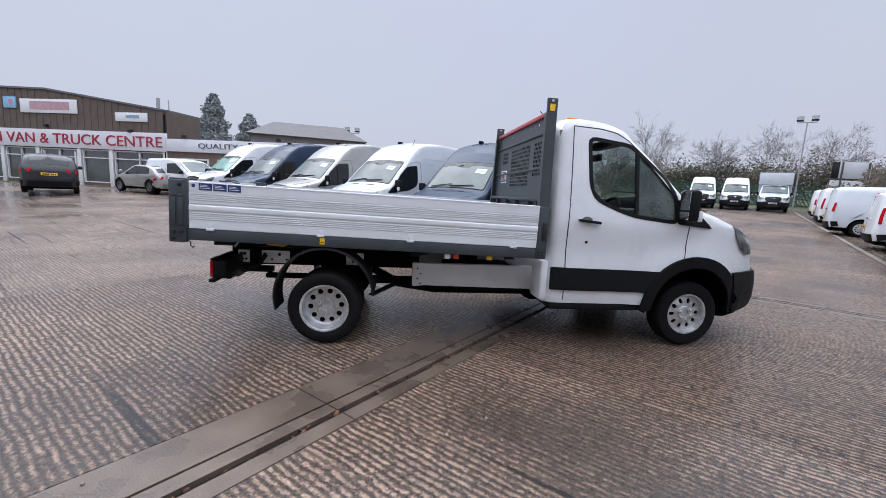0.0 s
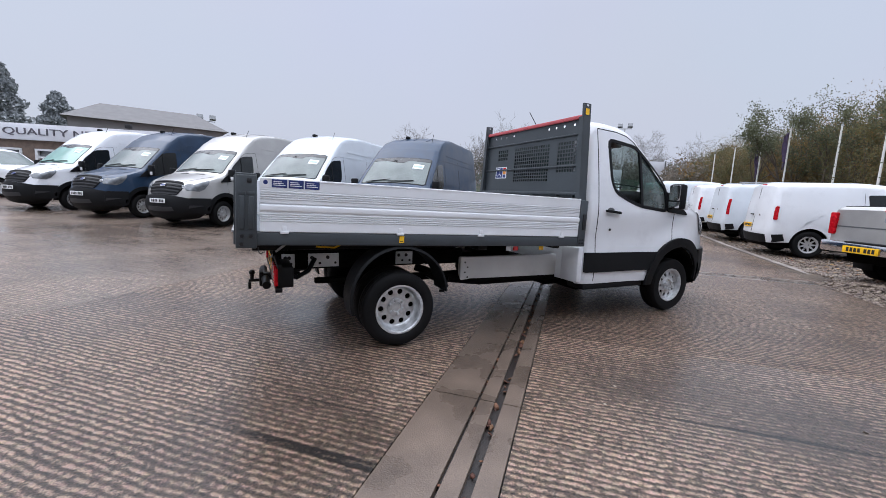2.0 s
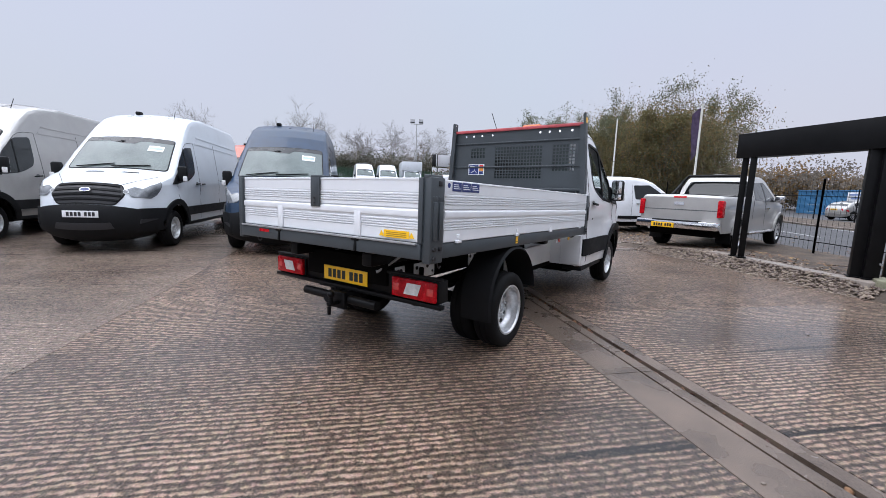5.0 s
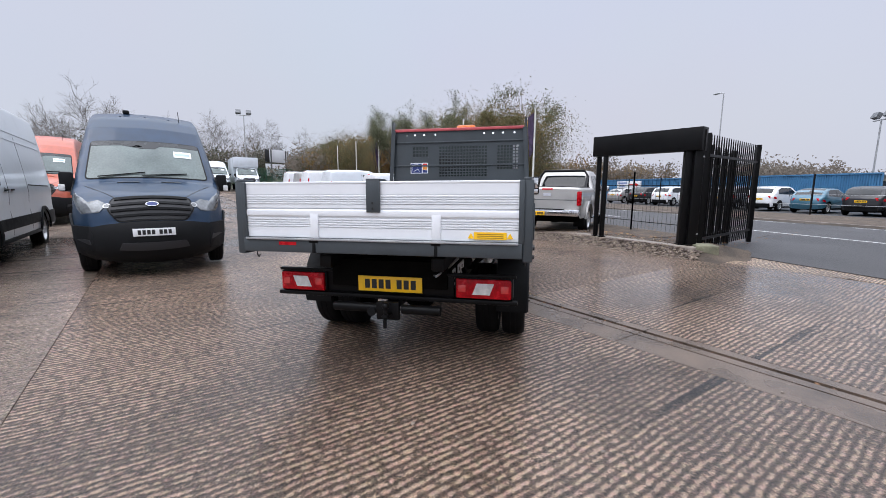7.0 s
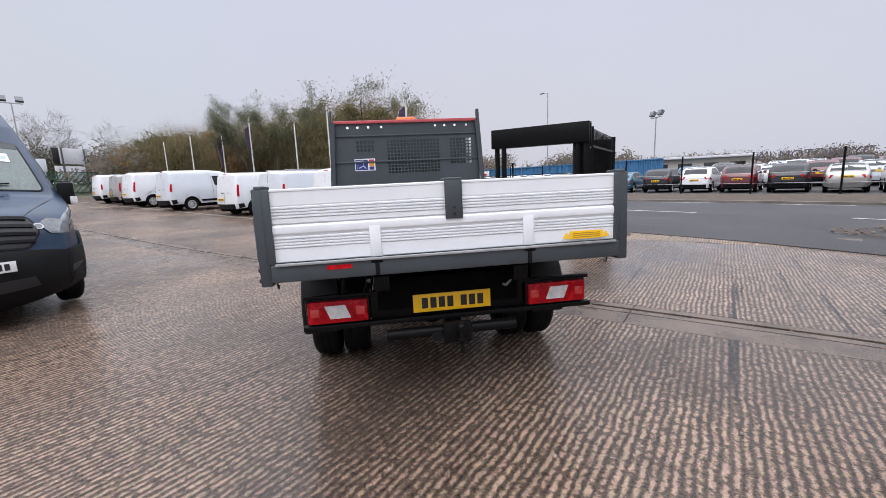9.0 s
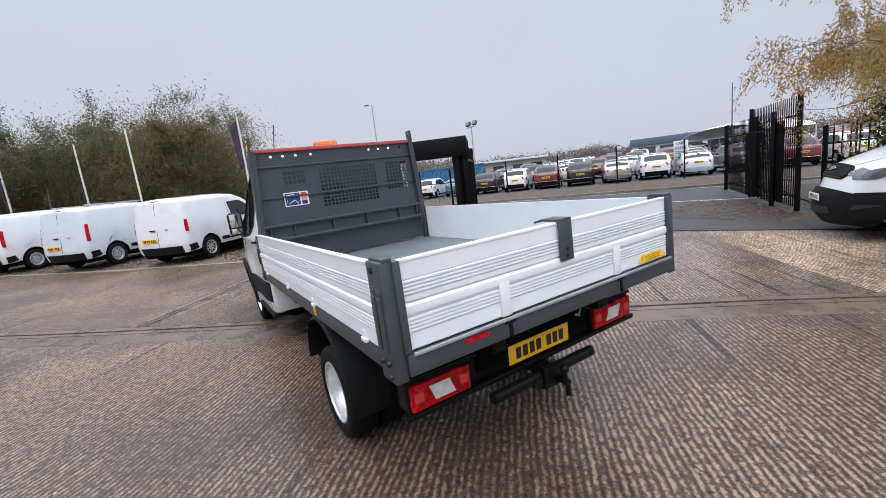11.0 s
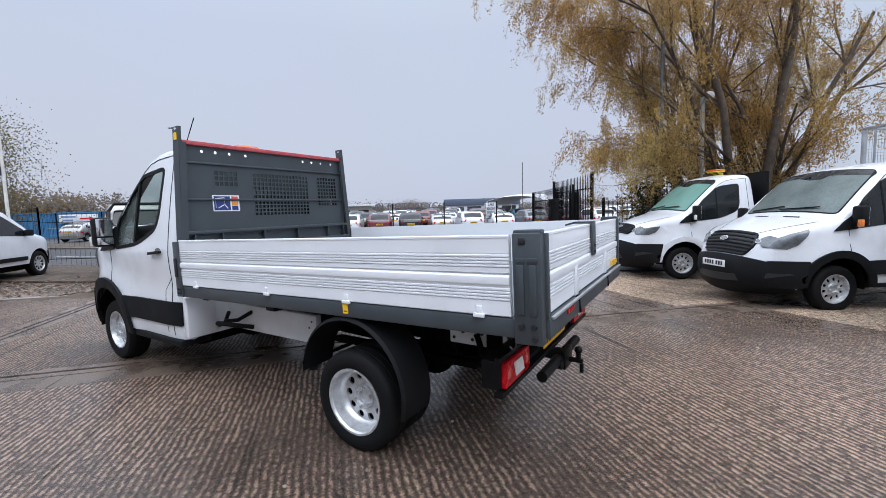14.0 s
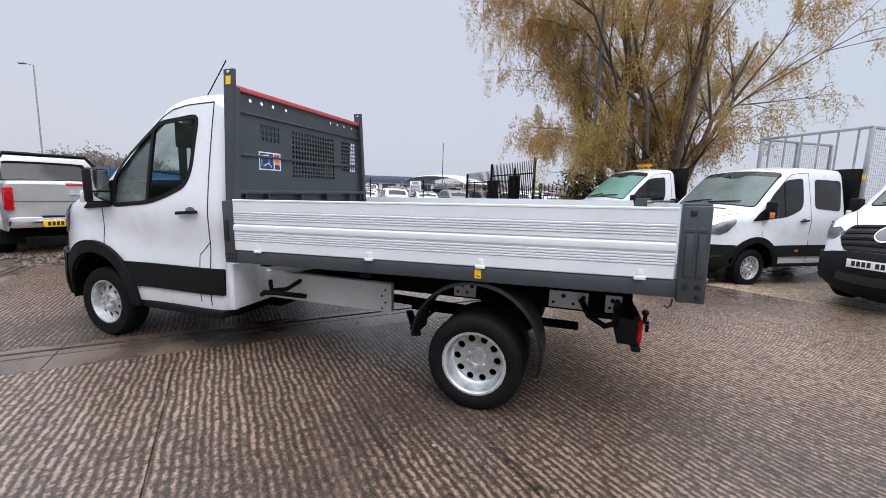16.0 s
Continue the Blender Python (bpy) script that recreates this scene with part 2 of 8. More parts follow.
ASPHALT = M("wet_asphalt", (0.046, 0.045, 0.047), 0.60, var=0.3, scale=0.5, fine=120, bump=0.005, wet=0.05, spec=0.3)
ROADMARK = M("worn_white_road_paint", (0.55, 0.55, 0.54), 0.5, var=0.3, scale=6, dirt=0.5)
SOIL = M("leafy_soil", (0.075, 0.055, 0.040), 0.9, var=0.4, scale=2.5, fine=30, bump=0.03)
FIELD = M("rough_grass_ground", (0.075, 0.080, 0.045), 0.95, var=0.4, scale=0.2, fine=12, bump=0.03)
STONE = M("loose_river_stone", (0.165, 0.125, 0.098), 0.55, var=0.25, scale=9, fine=60, bump=0.004, island=0.45)
WHITE = M("white_vehicle_paint", (0.73, 0.745, 0.77), 0.32, var=0.025, scale=2.0, coat=0.8, bump=0.0, dirt=0.16)
WHITE2 = M("white_van_paint_damp", (0.60, 0.64, 0.68), 0.35, var=0.03, scale=2.0, coat=0.5, dirt=0.14)
BLUE = M("dark_blue_metallic_paint", (0.014, 0.034, 0.070), 0.42, metal=0.1, spec=0.2, var=0.18, scale=3.0, coat=0.35, dirt=0.12)
SILVER = M("silver_metallic_paint", (0.37, 0.36, 0.345), 0.38, metal=0.45, var=0.06, scale=3.0, coat=0.7, dirt=0.1)
DARKCAR = M("black_metallic_paint", (0.014, 0.014, 0.017), 0.3, metal=0.2, coat=0.35)
GREYCAR = M("grey_metallic_paint", (0.12, 0.125, 0.13), 0.35, metal=0.4, coat=0.8)
REDCAR = M("dark_red_paint", (0.11, 0.012, 0.018), 0.32, coat=0.7)
TEAL = M("teal_blue_paint", (0.04, 0.13, 0.19), 0.35, metal=0.2, coat=0.8)
ORANGE_VAN = M("orange_red_paint", (0.42, 0.075, 0.03), 0.4, coat=0.6)
BOARD = M("white_painted_aluminium", (0.76, 0.775, 0.80), 0.36, var=0.025, scale=3, coat=0.3, dirt=0.10)
GREY = M("anthracite_powder_coat", (0.044, 0.053, 0.060), 0.44, var=0.10, scale=5, dirt=0.12)
GREY_FLOOR = M("grey_painted_steel_floor", (0.13, 0.145, 0.155), 0.5, var=0.12, scale=3, fine=70, dirt=0.3)
PLASTIC = M("black_textured_plastic", (0.0075, 0.008, 0.009), 0.60, spec=0.16, var=0.15, scale=8, fine=200, bump=0.0008)
BLACK = M("satin_black_paint", (0.0045, 0.0045, 0.005), 0.42, var=0.2, scale=6, spec=0.15)
DIRTY = M("dirty_black_underside", (0.004, 0.0037, 0.0034), 0.85, var=0.4, scale=7, dirt=0.06, spec=0.05)
RUBBER = M("black_tyre_rubber", (0.0065, 0.0065, 0.007), 0.70, var=0.15, scale=9, fine=90, bump=0.001, dirt=0.08, spec=0.15)
WHEEL = M("silver_steel_wheel", (0.60, 0.61, 0.62), 0.34, metal=0.65, var=0.16, scale=24, dirt=0.2)
ALLOY = M("bright_alloy_wheel", (0.62, 0.62, 0.63), 0.3, metal=0.7, var=0.05, dirt=0.2)
STEEL = M("dull_galvanised_steel", (0.40, 0.41, 0.42), 0.48, metal=0.6, var=0.15, scale=7, dirt=0.2)
CHROME = M("chrome_trim", (0.75, 0.75, 0.76), 0.12, metal=1.0, var=0.02)
RAIL_WHITE = M("white_chassis_paint", (0.76, 0.77, 0.77), 0.45, var=0.06, scale=4, dirt=0.25)
REDLENS = M("red_lamp_lens", (0.42, 0.004, 0.010), 0.25, var=0.35, scale=22, coat=0.0, spec=0.2)
REDREFL = M("bright_red_reflector", (0.62, 0.03, 0.03), 0.2, var=0.1, scale=40, coat=1.0)
CLEARLENS = M("clear_lamp_lens", (0.70, 0.70, 0.70), 0.10, var=0.15, scale=25, coat=1.0)
HEADLAMP = M("headlamp_behind_clear_plastic", (0.135, 0.145, 0.155), 0.16, metal=0.2, var=0.35, scale=9, coat=0.35)
AMBER = M("amber_lens", (0.75, 0.20, 0.02), 0.15, var=0.1, scale=30, coat=1.0)
BEACON = M("orange_beacon_plastic", (0.72, 0.16, 0.03), 0.25, var=0.1, scale=20, coat=0.5)
REDTAPE = M("faded_red_marker_tape", (0.46, 0.075, 0.085), 0.4, var=0.12, scale=20, dirt=0.15)
YELLOW = M("yellow_plate", (0.92, 0.53, 0.010), 0.35, var=0.04, scale=10)
WHITEPLATE = M("white_plate", (0.78, 0.79, 0.80), 0.35, var=0.03, scale=10)
INK = M("black_print", (0.012, 0.012, 0.014), 0.5)
NAVY = M("navy_sticker", (0.018, 0.035, 0.16), 0.4, var=0.15, scale=40)
STICKER_WHITE = M("white_sticker", (0.75, 0.76, 0.78), 0.45, var=0.05, scale=20)
STICKER_ORANGE = M("orange_sticker", (0.75, 0.27, 0.04), 0.45)
DARKGLASS = M("dark_tinted_glass", (0.010, 0.012, 0.013), 0.06, var=0.2, scale=2, coat=0.15, spec=0.4)
# Pane colour holds condensation and also the veil of reflected sky.
MIST = M("misted_windscreen", (0.125, 0.152, 0.146), 0.22, var=0.22, scale=1.6, fine=40, coat=0.12, spec=0.3)
MISTGREEN = M("misted_green_windscreen", (0.17, 0.33, 0.28), 0.2, var=0.12, scale=1.6, coat=0.3, spec=0.4)
SHADEBAND = M("dark_windscreen_band", (0.022, 0.024, 0.026), 0.25, coat=0.1, spec=0.3)
SEAT = M("charcoal_seat_cloth", (0.035, 0.036, 0.040), 0.9, var=0.2, scale=30, fine=300)
DASH = M("dark_dashboard_plastic", (0.035, 0.035, 0.037), 0.6, var=0.15)
CABIN = M("grey_cab_lining", (0.20, 0.20, 0.20), 0.8, var=0.1)
BRICK = M("brown_profiled_cladding", (0.115, 0.085, 0.068), 0.6, var=0.15, scale=2)
FASCIA = M("white_fascia_board", (0.66, 0.66, 0.69), 0.45, var=0.05, scale=1)
REDTEXT = M("red_sign_letter", (0.36, 0.018, 0.045), 0.4)
GREYTEXT = M("grey_sign_letter", (0.10, 0.09, 0.11), 0.4)
FRAMEWHITE = M("white_window_frame", (0.68, 0.68, 0.68), 0.4, var=0.04)
SHOPGLASS = M("dim_shop_glass", (0.040, 0.045, 0.048), 0.06, var=0.5, scale=0.7, coat=1.0, spec=0.7)
POSTER = M("blue_poster", (0.04, 0.15, 0.42), 0.5, var=0.5, scale=3)
REDCLUTTER = M("dark_red_showroom_item", (0.16, 0.025, 0.02), 0.5, var=0.4, scale=3)
ROOFGREY = M("grey_slate_roof", (0.13, 0.125, 0.125), 0.7, var=0.15, scale=2)
WALLGREY = M("grey_render_wall", (0.22, 0.21, 0.21), 0.8, var=0.1, scale=1)
BLUEBOX = M("blue_container_steel", (0.055, 0.19, 0.36), 0.5, var=0.12, scale=1.0, dirt=0.2)
CREAM = M("cream_wall_panel", (0.55, 0.51, 0.44), 0.6, var=0.08)
CANVAS = M("white_canopy_fabric", (0.78, 0.78, 0.77), 0.6, var=0.04)
GREENFENCE = M("green_mesh_fence", (0.03, 0.09, 0.055), 0.6, var=0.2)
BARK = M("grey_brown_bark", (0.105, 0.082, 0.062), 0.9, var=0.3, scale=5, fine=25, bump=0.02)
# Distant bark: paler and greyer than BARK, haze put into the colour.
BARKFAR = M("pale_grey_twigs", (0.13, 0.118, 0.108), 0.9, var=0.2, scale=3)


def leaf_material(name, color, alt, island=0.35, through=0.45):
    """Thin leaves: light passes through them; colour changes from tree to tree and blade to blade."""
    m = M(name, color, 0.6, var=0.25, scale=0.35, island=island, alt=alt, spec=0.25)
    n, l = m.node_tree.nodes, m.node_tree.links
    b, o = n["Principled BSDF"], n["Material Output"]
    src = b.inputs["Base Color"].links[0].from_socket
    tr, mx = n.new("ShaderNodeBsdfTranslucent"), n.new("ShaderNodeMixShader")
    mx.inputs[0].default_value = through
    l.new(src, tr.inputs[0])
    l.new(b.outputs[0], mx.inputs[1])
    l.new(tr.outputs[0], mx.inputs[2])
    l.new(mx.outputs[0], o.inputs[0])
    return m


LEAF_WILLOW = leaf_material("yellowing_willow_leaf", (0.60, 0.345, 0.10), (0.47, 0.345, 0.13), 0.22, 0.55)
# Woodland leaf colours carry some haze: lightened and less saturated.
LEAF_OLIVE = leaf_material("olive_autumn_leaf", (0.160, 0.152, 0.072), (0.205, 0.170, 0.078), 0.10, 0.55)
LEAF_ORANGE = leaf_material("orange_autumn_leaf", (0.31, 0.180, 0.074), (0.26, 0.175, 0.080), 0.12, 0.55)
LEAF_GREEN = leaf_material("dark_green_leaf", (0.125, 0.140, 0.082), (0.155, 0.16, 0.095), 0.25)
LEAF_IVY = leaf_material("dark_ivy_leaf", (0.030, 0.045, 0.018), (0.045, 0.060, 0.025), 0.4, 0.25)
# Far leaves are greyed in their base colour in place of fog.
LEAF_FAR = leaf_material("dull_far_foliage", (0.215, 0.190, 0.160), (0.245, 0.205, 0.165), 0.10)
# Conifer green is lightened and greyed to stand in for haze.
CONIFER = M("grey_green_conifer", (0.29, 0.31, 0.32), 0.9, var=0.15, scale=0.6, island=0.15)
PURPLE = M("dark_flag_cloth", (0.055, 0.035, 0.075), 0.8, var=0.4, scale=5)
POLEWHITE = M("white_pole_paint", (0.66, 0.65, 0.60), 0.5, var=0.1)
HIVIS = M("yellow_beacon_cover", (0.72, 0.60, 0.03), 0.4)
LAMPGLASS = M("flood_lamp_glass", (0.35, 0.36, 0.38), 0.15, coat=1.0)
GLASS_CLEAR = glass_material("clear_cab_glass", (0.80, 0.86, 0.84), 0.10)
GLASS_DUSTY = glass_material("dusty_green_cab_glass", (0.34, 0.47, 0.44), 0.22)

# ---- mesh helpers ----


def solid(name, bm, mat, parent=None, label="", angle=35):
    me = bpy.data.meshes.new(name)
    bm.normal_update()
    bm.to_mesh(me)
    bm.free()
    me.materials.append(mat)
    if angle:
        me.polygons.foreach_set("use_smooth", [True] * len(me.polygons))
        me.set_sharp_from_angle(angle=radians(angle))
    ob = new(name, me)
    if parent is not None:
        ob.parent = parent
    if label:
        ob["label"] = label
    return ob


def part(name, bm, mat, parent, label="", angle=35):
    return solid(name, bm, mat, parent, label, angle)


def share(name, source, parent, m):
    """Another object on the same mesh."""
    ob = new(name, source.data)
    ob.parent = parent
    ob.matrix_basis = m
    return ob


def thing(name, m, label, category, group="", kind=""):
    ob = new(name)
    ob.empty_display_size = 0.3
    ob.matrix_world = m
    return tagged(ob, label, category, group, kind)


def box(x0, x1, y0, y1, z0, z1, bev=0.0, bm=None):
    bm = bm or bmesh.new()
    res = bmesh.ops.create_cube(bm, size=1, matrix=Matrix.LocRotScale(((x0 + x1) / 2, (y0 + y1) / 2, (z0 + z1) / 2), None, (x1 - x0, y1 - y0, z1 - z0)))
    if bev:
        edges = list({e for v in res["verts"] for e in v.link_edges})
        bmesh.ops.bevel(bm, geom=edges, offset=bev, segments=2, profile=0.5, affect="EDGES")
    return bm


def beam(a, b, w, h, bm=None, up=(0, 0, 1), bev=0.0):
    """A bar of section w x h from a to b."""
    bm = bm or bmesh.new()
    a, b = Vector(a), Vector(b)
    d = (b - a).normalized()
    upv = Vector(up)
    if abs(d.dot(upv)) > 0.98:
        upv = Vector((1, 0, 0))
    s = d.cross(upv).normalized()
    t = s.cross(d)
    rot = Matrix((d, s, t)).transposed().to_4x4()
    res = bmesh.ops.create_cube(bm, size=1, matrix=Matrix.Translation((a + b) / 2) @ rot @ Matrix.Diagonal(((b - a).length, w, h, 1)))
    if bev:
        bmesh.ops.bevel(bm, geom=list({e for v in res["verts"] for e in v.link_edges}), offset=bev, segments=2, profile=0.5, affect="EDGES")
    return bm


def tube(path, r, bm=None, seg=8, r_end=None, caps=True):
    """A round bar along the points of path, tapering to r_end."""
    bm = bm or bmesh.new()
    pts = [Vector(p) for p in path]
    rings = []
    last = None
    for i, p in enumerate(pts):
        d = (pts[min(i + 1, len(pts) - 1)] - pts[max(i - 1, 0)]).normalized()
        if last is None:
            last = Vector((0, 0, 1)) if abs(d.z) < 0.9 else Vector((1, 0, 0))
        s = d.cross(last).normalized()
        t = s.cross(d).normalized()
        last = t
        rad = r if r_end is None else r + (r_end - r) * i / (len(pts) - 1)
        rings.append([bm.verts.new(p + rad * (math.cos(2 * math.pi * k / seg) * s + math.sin(2 * math.pi * k / seg) * t)) for k in range(seg)])
    for a, b in zip(rings, rings[1:]):
        for k in range(seg):
            bm.faces.new((a[k], a[(k + 1) % seg], b[(k + 1) % seg], b[k]))
    if caps:
        bm.faces.new(rings[0][::-1])
        bm.faces.new(rings[-1])
    return bm


def lathe(profile, seg=32, bm=None, axis="y", closed=False):
    """Turn (radius, along) pairs round the y or z axis."""
    bm = bm or bmesh.new()
    rings = []
    for r, a in profile:
        ring = []
        for k in range(seg):
            c, s = math.cos(2 * math.pi * k / seg), math.sin(2 * math.pi * k / seg)
            ring.append(bm.verts.new((r * c, a, r * s) if axis == "y" else (r * c, r * s, a)))
        rings.append(ring)
    pairs = list(zip(rings, rings[1:])) + ([(rings[-1], rings[0])] if closed else [])
    for a, b in pairs:
        for k in range(seg):
            bm.faces.new((a[k], b[k], b[(k + 1) % seg], a[(k + 1) % seg]))
    return bm


def filled(outer, holes=(), step=0.0, inset=()):
    """A flat sheet in x, z from loops of points, cut along a grid of that step."""
    bm = bmesh.new()
    edges = []
    for loop in (outer, *holes):
        vs = [bm.verts.new((p[0], 0, p[1])) for p in loop]
        if not holes and loop is outer:
            f0 = bm.faces.new(vs)
            for t in inset:
                bmesh.ops.inset_region(bm, faces=[f0], thickness=t, use_even_offset=True, use_boundary=True)
        else:
            edges += [bm.edges.new((vs[i], vs[(i + 1) % len(vs)])) for i in range(len(vs))]
    if holes:
        bmesh.ops.triangle_fill(bm, use_beauty=True, use_dissolve=False, edges=edges)
    else:
        bmesh.ops.triangulate(bm, faces=[f for f in bm.faces if len(f.verts) > 4])
    if step:
        xs, zs = [v.co.x for v in bm.verts], [v.co.z for v in bm.verts]
        for axis, lo, hi in ((0, min(xs), max(xs)), (2, min(zs), max(zs))):
            k = math.ceil(lo / step + 0.01)
            while k * step < hi - 1e-3:
                co, no = [0, 0, 0], [0, 0, 0]
                co[axis], no[axis] = k * step, 1
                bmesh.ops.bisect_plane(bm, geom=bm.verts[:] + bm.edges[:] + bm.faces[:], plane_co=co, plane_no=no, dist=1e-4)
                k += 1
    bmesh.ops.remove_doubles(bm, verts=bm.verts[:], dist=1e-4)
    return bm


def thicken(bm, shift):
    """Give the sheet a second face at shift(co) and close its rim."""
    faces = bm.faces[:]
    rim = [e for e in bm.edges if len(e.link_faces) == 1]
    twin = {v: bm.verts.new(shift(v.co)) for v in bm.verts[:]}
    for f in faces:
        bm.faces.new([twin[v] for v in reversed(f.verts)])
    for e in rim:
        a, b = e.verts
        if a in twin and b in twin:
            bm.faces.new((a, b, twin[b], twin[a]))
    bmesh.ops.recalc_face_normals(bm, faces=bm.faces[:])
    return bm


def ring(cx, cz, rx, rz, n=24, a0=0.0, a1=360.0):
    full = abs(a1 - a0) >= 360
    m = n if full else n - 1
    return [(cx + rx * math.cos(radians(a0 + (a1 - a0) * i / m)), cz + rz * math.sin(radians(a0 + (a1 - a0) * i / m))) for i in range(n)]


def rounded(pts, r, n=3):
    """A polygon with its corners rounded by about r."""
    out = []
    for i, p in enumerate(pts):
        p, a, b = Vector(p), Vector(pts[i - 1]), Vector(pts[(i + 1) % len(pts)])
        da, db = (a - p), (b - p)
        ra, rb = min(r, da.length * 0.45), min(r, db.length * 0.45)
        p0, p1 = p + da.normalized() * ra, p + db.normalized() * rb
        for k in range(n + 1):
            t = k / n
            q = (1 - t) ** 2 * p0 + 2 * t * (1 - t) * p + t * t * p1
            out.append((q.x, q.y))
    return out


def word(text, size, depth, m, mat, parent, name="letter"):
    """Each letter of a sign as a raised piece; m maps x right, y up, z out of the board."""
    cu = bpy.data.curves.new("word", "FONT")
    cu.body, cu.size, cu.extrude, cu.align_x, cu.align_y = text, size, depth, "LEFT", "BOTTOM"
    tmp = bpy.data.objects.new("word", cu)
    scene.collection.objects.link(tmp)
    me = bpy.data.meshes.new_from_object(tmp.evaluated_get(bpy.context.evaluated_depsgraph_get()))
    bpy.data.objects.remove(tmp)
    bpy.data.curves.remove(cu)
    me.materials.clear()
    me.materials.append(mat)
    ob = new(name, me)
    ob.parent = parent
    ob.matrix_basis = m
    return ob


def soft(t):
    return t * t / (t + 2.0) if t > 0 else 0.0


def hgt(x, y):
    """The yard's gentle rise away from the drain."""
    k = min(1.0, max(0.0, (y + 6) / 8))
    q = min(1.0, max(0.0, (3.5 - x) / 4))
    return 0.031 * soft(y - 3.0) + 0.020 * soft(x - 8.0) * k * k * (3 - 2 * k) - min(0.12, 0.06 * soft(-3.0 - y)) * q


CU, SU = math.cos(radians(YARD_TURN)), math.sin(radians(YARD_TURN))
OX, OY = 0.20, -2.10


def uv(u, v):
    """A place in the yard: u along the drain, v across it."""
    return OX + u * CU - v * SU, OY + u * SU + v * CU


def on_yard(u, v, turn, lift=0.0):
    x, y = uv(u, v)
    return pose(x, y, hgt(x, y) + lift, 0, 0, turn)

# ---- ground, yard, road ----


def blob_template():
    bm = bmesh.new()
    bmesh.ops.create_icosphere(bm, subdivisions=1, radius=1)
    vs = np.array([v.co[:] for v in bm.verts])
    fs = np.array([[v.index for v in f.verts] for f in bm.faces])
    bm.free()
    return vs, fs


BLOB = blob_template()


def scatter(name, mats, mat, template=BLOB, smooth=True):
    """Many small copies of a shape in one mesh, one for each matrix."""
    tv, tf = template
    ms = np.array([np.array(m) for m in mats])
    pts = np.einsum("nij,vj->nvi", ms[:, :3, :3], tv) + ms[:, None, :3, 3]
    faces = (tf[None] + (np.arange(len(ms)) * len(tv))[:, None, None]).reshape(-1, tf.shape[1])
    me = bpy.data.meshes.new(name)
    me.vertices.add(len(ms) * len(tv))
    me.vertices.foreach_set("co", pts.astype(np.float32).ravel())
    k = tf.shape[1]
    me.loops.add(len(faces) * k)
    me.loops.foreach_set("vertex_index", faces.astype(np.int32).ravel())
    me.polygons.add(len(faces))
    me.polygons.foreach_set("loop_start", (np.arange(len(faces)) * k).astype(np.int32))
    me.polygons.foreach_set("use_smooth", [smooth] * len(faces))
    me.update(calc_edges=True)
    me.validate()
    me.materials.append(mat)
    return new(name, me)


def sheet(name, poly_uv, mat, top=0.0, step=1.0, skirt=0.06, parent=None, kind="", label="", place=uv):
    """A slab over a four-sided patch of the plan, following the yard's fall."""
    (a, b, c, d) = poly_uv
    n = max(1, int(max(math.dist(a, b), math.dist(c, d)) / step))
    m = max(1, int(max(math.dist(a, d), math.dist(b, c)) / step))
    bm = bmesh.new()
    grid = []
    for i in range(n + 1):
        row = []
        for j in range(m + 1):
            s, t = i / n, j / m
            p = [(1 - t) * ((1 - s) * a[k] + s * b[k]) + t * ((1 - s) * d[k] + s * c[k]) for k in (0, 1)]
            x, y = place(*p)
            row.append(bm.verts.new((x, y, hgt(x, y) + top)))
        grid.append(row)
    for i in range(n):
        for j in range(m):
            bm.faces.new((grid[i][j], grid[i + 1][j], grid[i + 1][j + 1], grid[i][j + 1]))
    if skirt:
        rim = [e for e in bm.edges if len(e.link_faces) == 1]
        ext = bmesh.ops.extrude_edge_only(bm, edges=rim)
        for v in ext["geom"]:
            if isinstance(v, bmesh.types.BMVert):
                v.co.z -= skirt
    bmesh.ops.recalc_face_normals(bm, faces=bm.faces[:])
    if bm.faces[0].normal.z < 0:
        bmesh.ops.reverse_faces(bm, faces=bm.faces[:])
    ob = solid(name, bm, mat, parent, label, angle=40)
    if kind:
        tagged(ob, kind=kind)
    return ob


def plain(x, y):
    return x, y


steps = [0, 2, 4, 6, 8, 11, 14, 18, 22, 27, 33, 40, 50, 65, 85, 110, 150, 210, 300, 450, 700, 1100]
axis_pts = [-s for s in reversed(steps[1:])] + steps
bm = bmesh.new()
gv = [[bm.verts.new((x, y, hgt(x, y) * (1 if max(abs(x), abs(y)) < 120 else 0.6) - 0.07)) for y in axis_pts] for x in axis_pts]
for i in range(len(axis_pts) - 1):
    for j in range(len(axis_pts) - 1):
        bm.faces.new((gv[i][j], gv[i + 1][j], gv[i + 1][j + 1], gv[i][j + 1]))
tagged(solid("ground", bm, FIELD), "rough grass and soil reaching the foggy horizon", "ground", kind="structure")

yard = tagged(new("yard"), "wet brown tined concrete yard cast in bays", "pavement", kind="structure")
GAP = 0.006
U_CUTS = [-16, -9.4, -2.7, 3.9, 10.6, 17.3, 24, 31, 38, 46]
for v0, v1 in ((0.350, 4.35), (4.35, 8.75), (8.75, 13.15), (13.15, 17.6), (17.6, 24), (24, 32)):
    cuts = [-3.75 if u == -2.7 and v0 < 1 else u for u in U_CUTS]
    for u0, u1 in zip(cuts, cuts[1:]):
        sheet("slab", ((u0 + GAP, v0 + GAP), (u1, v0 + GAP), (u1, v1), (u0 + GAP, v1)), (CONC_DRY if u1 < -3 else CONC) if v0 < 1 else CONC_PALEWORN, step=1.1, parent=yard)
RIGHT = [-16, -9.4, -2.7, 1.6, 6.188]
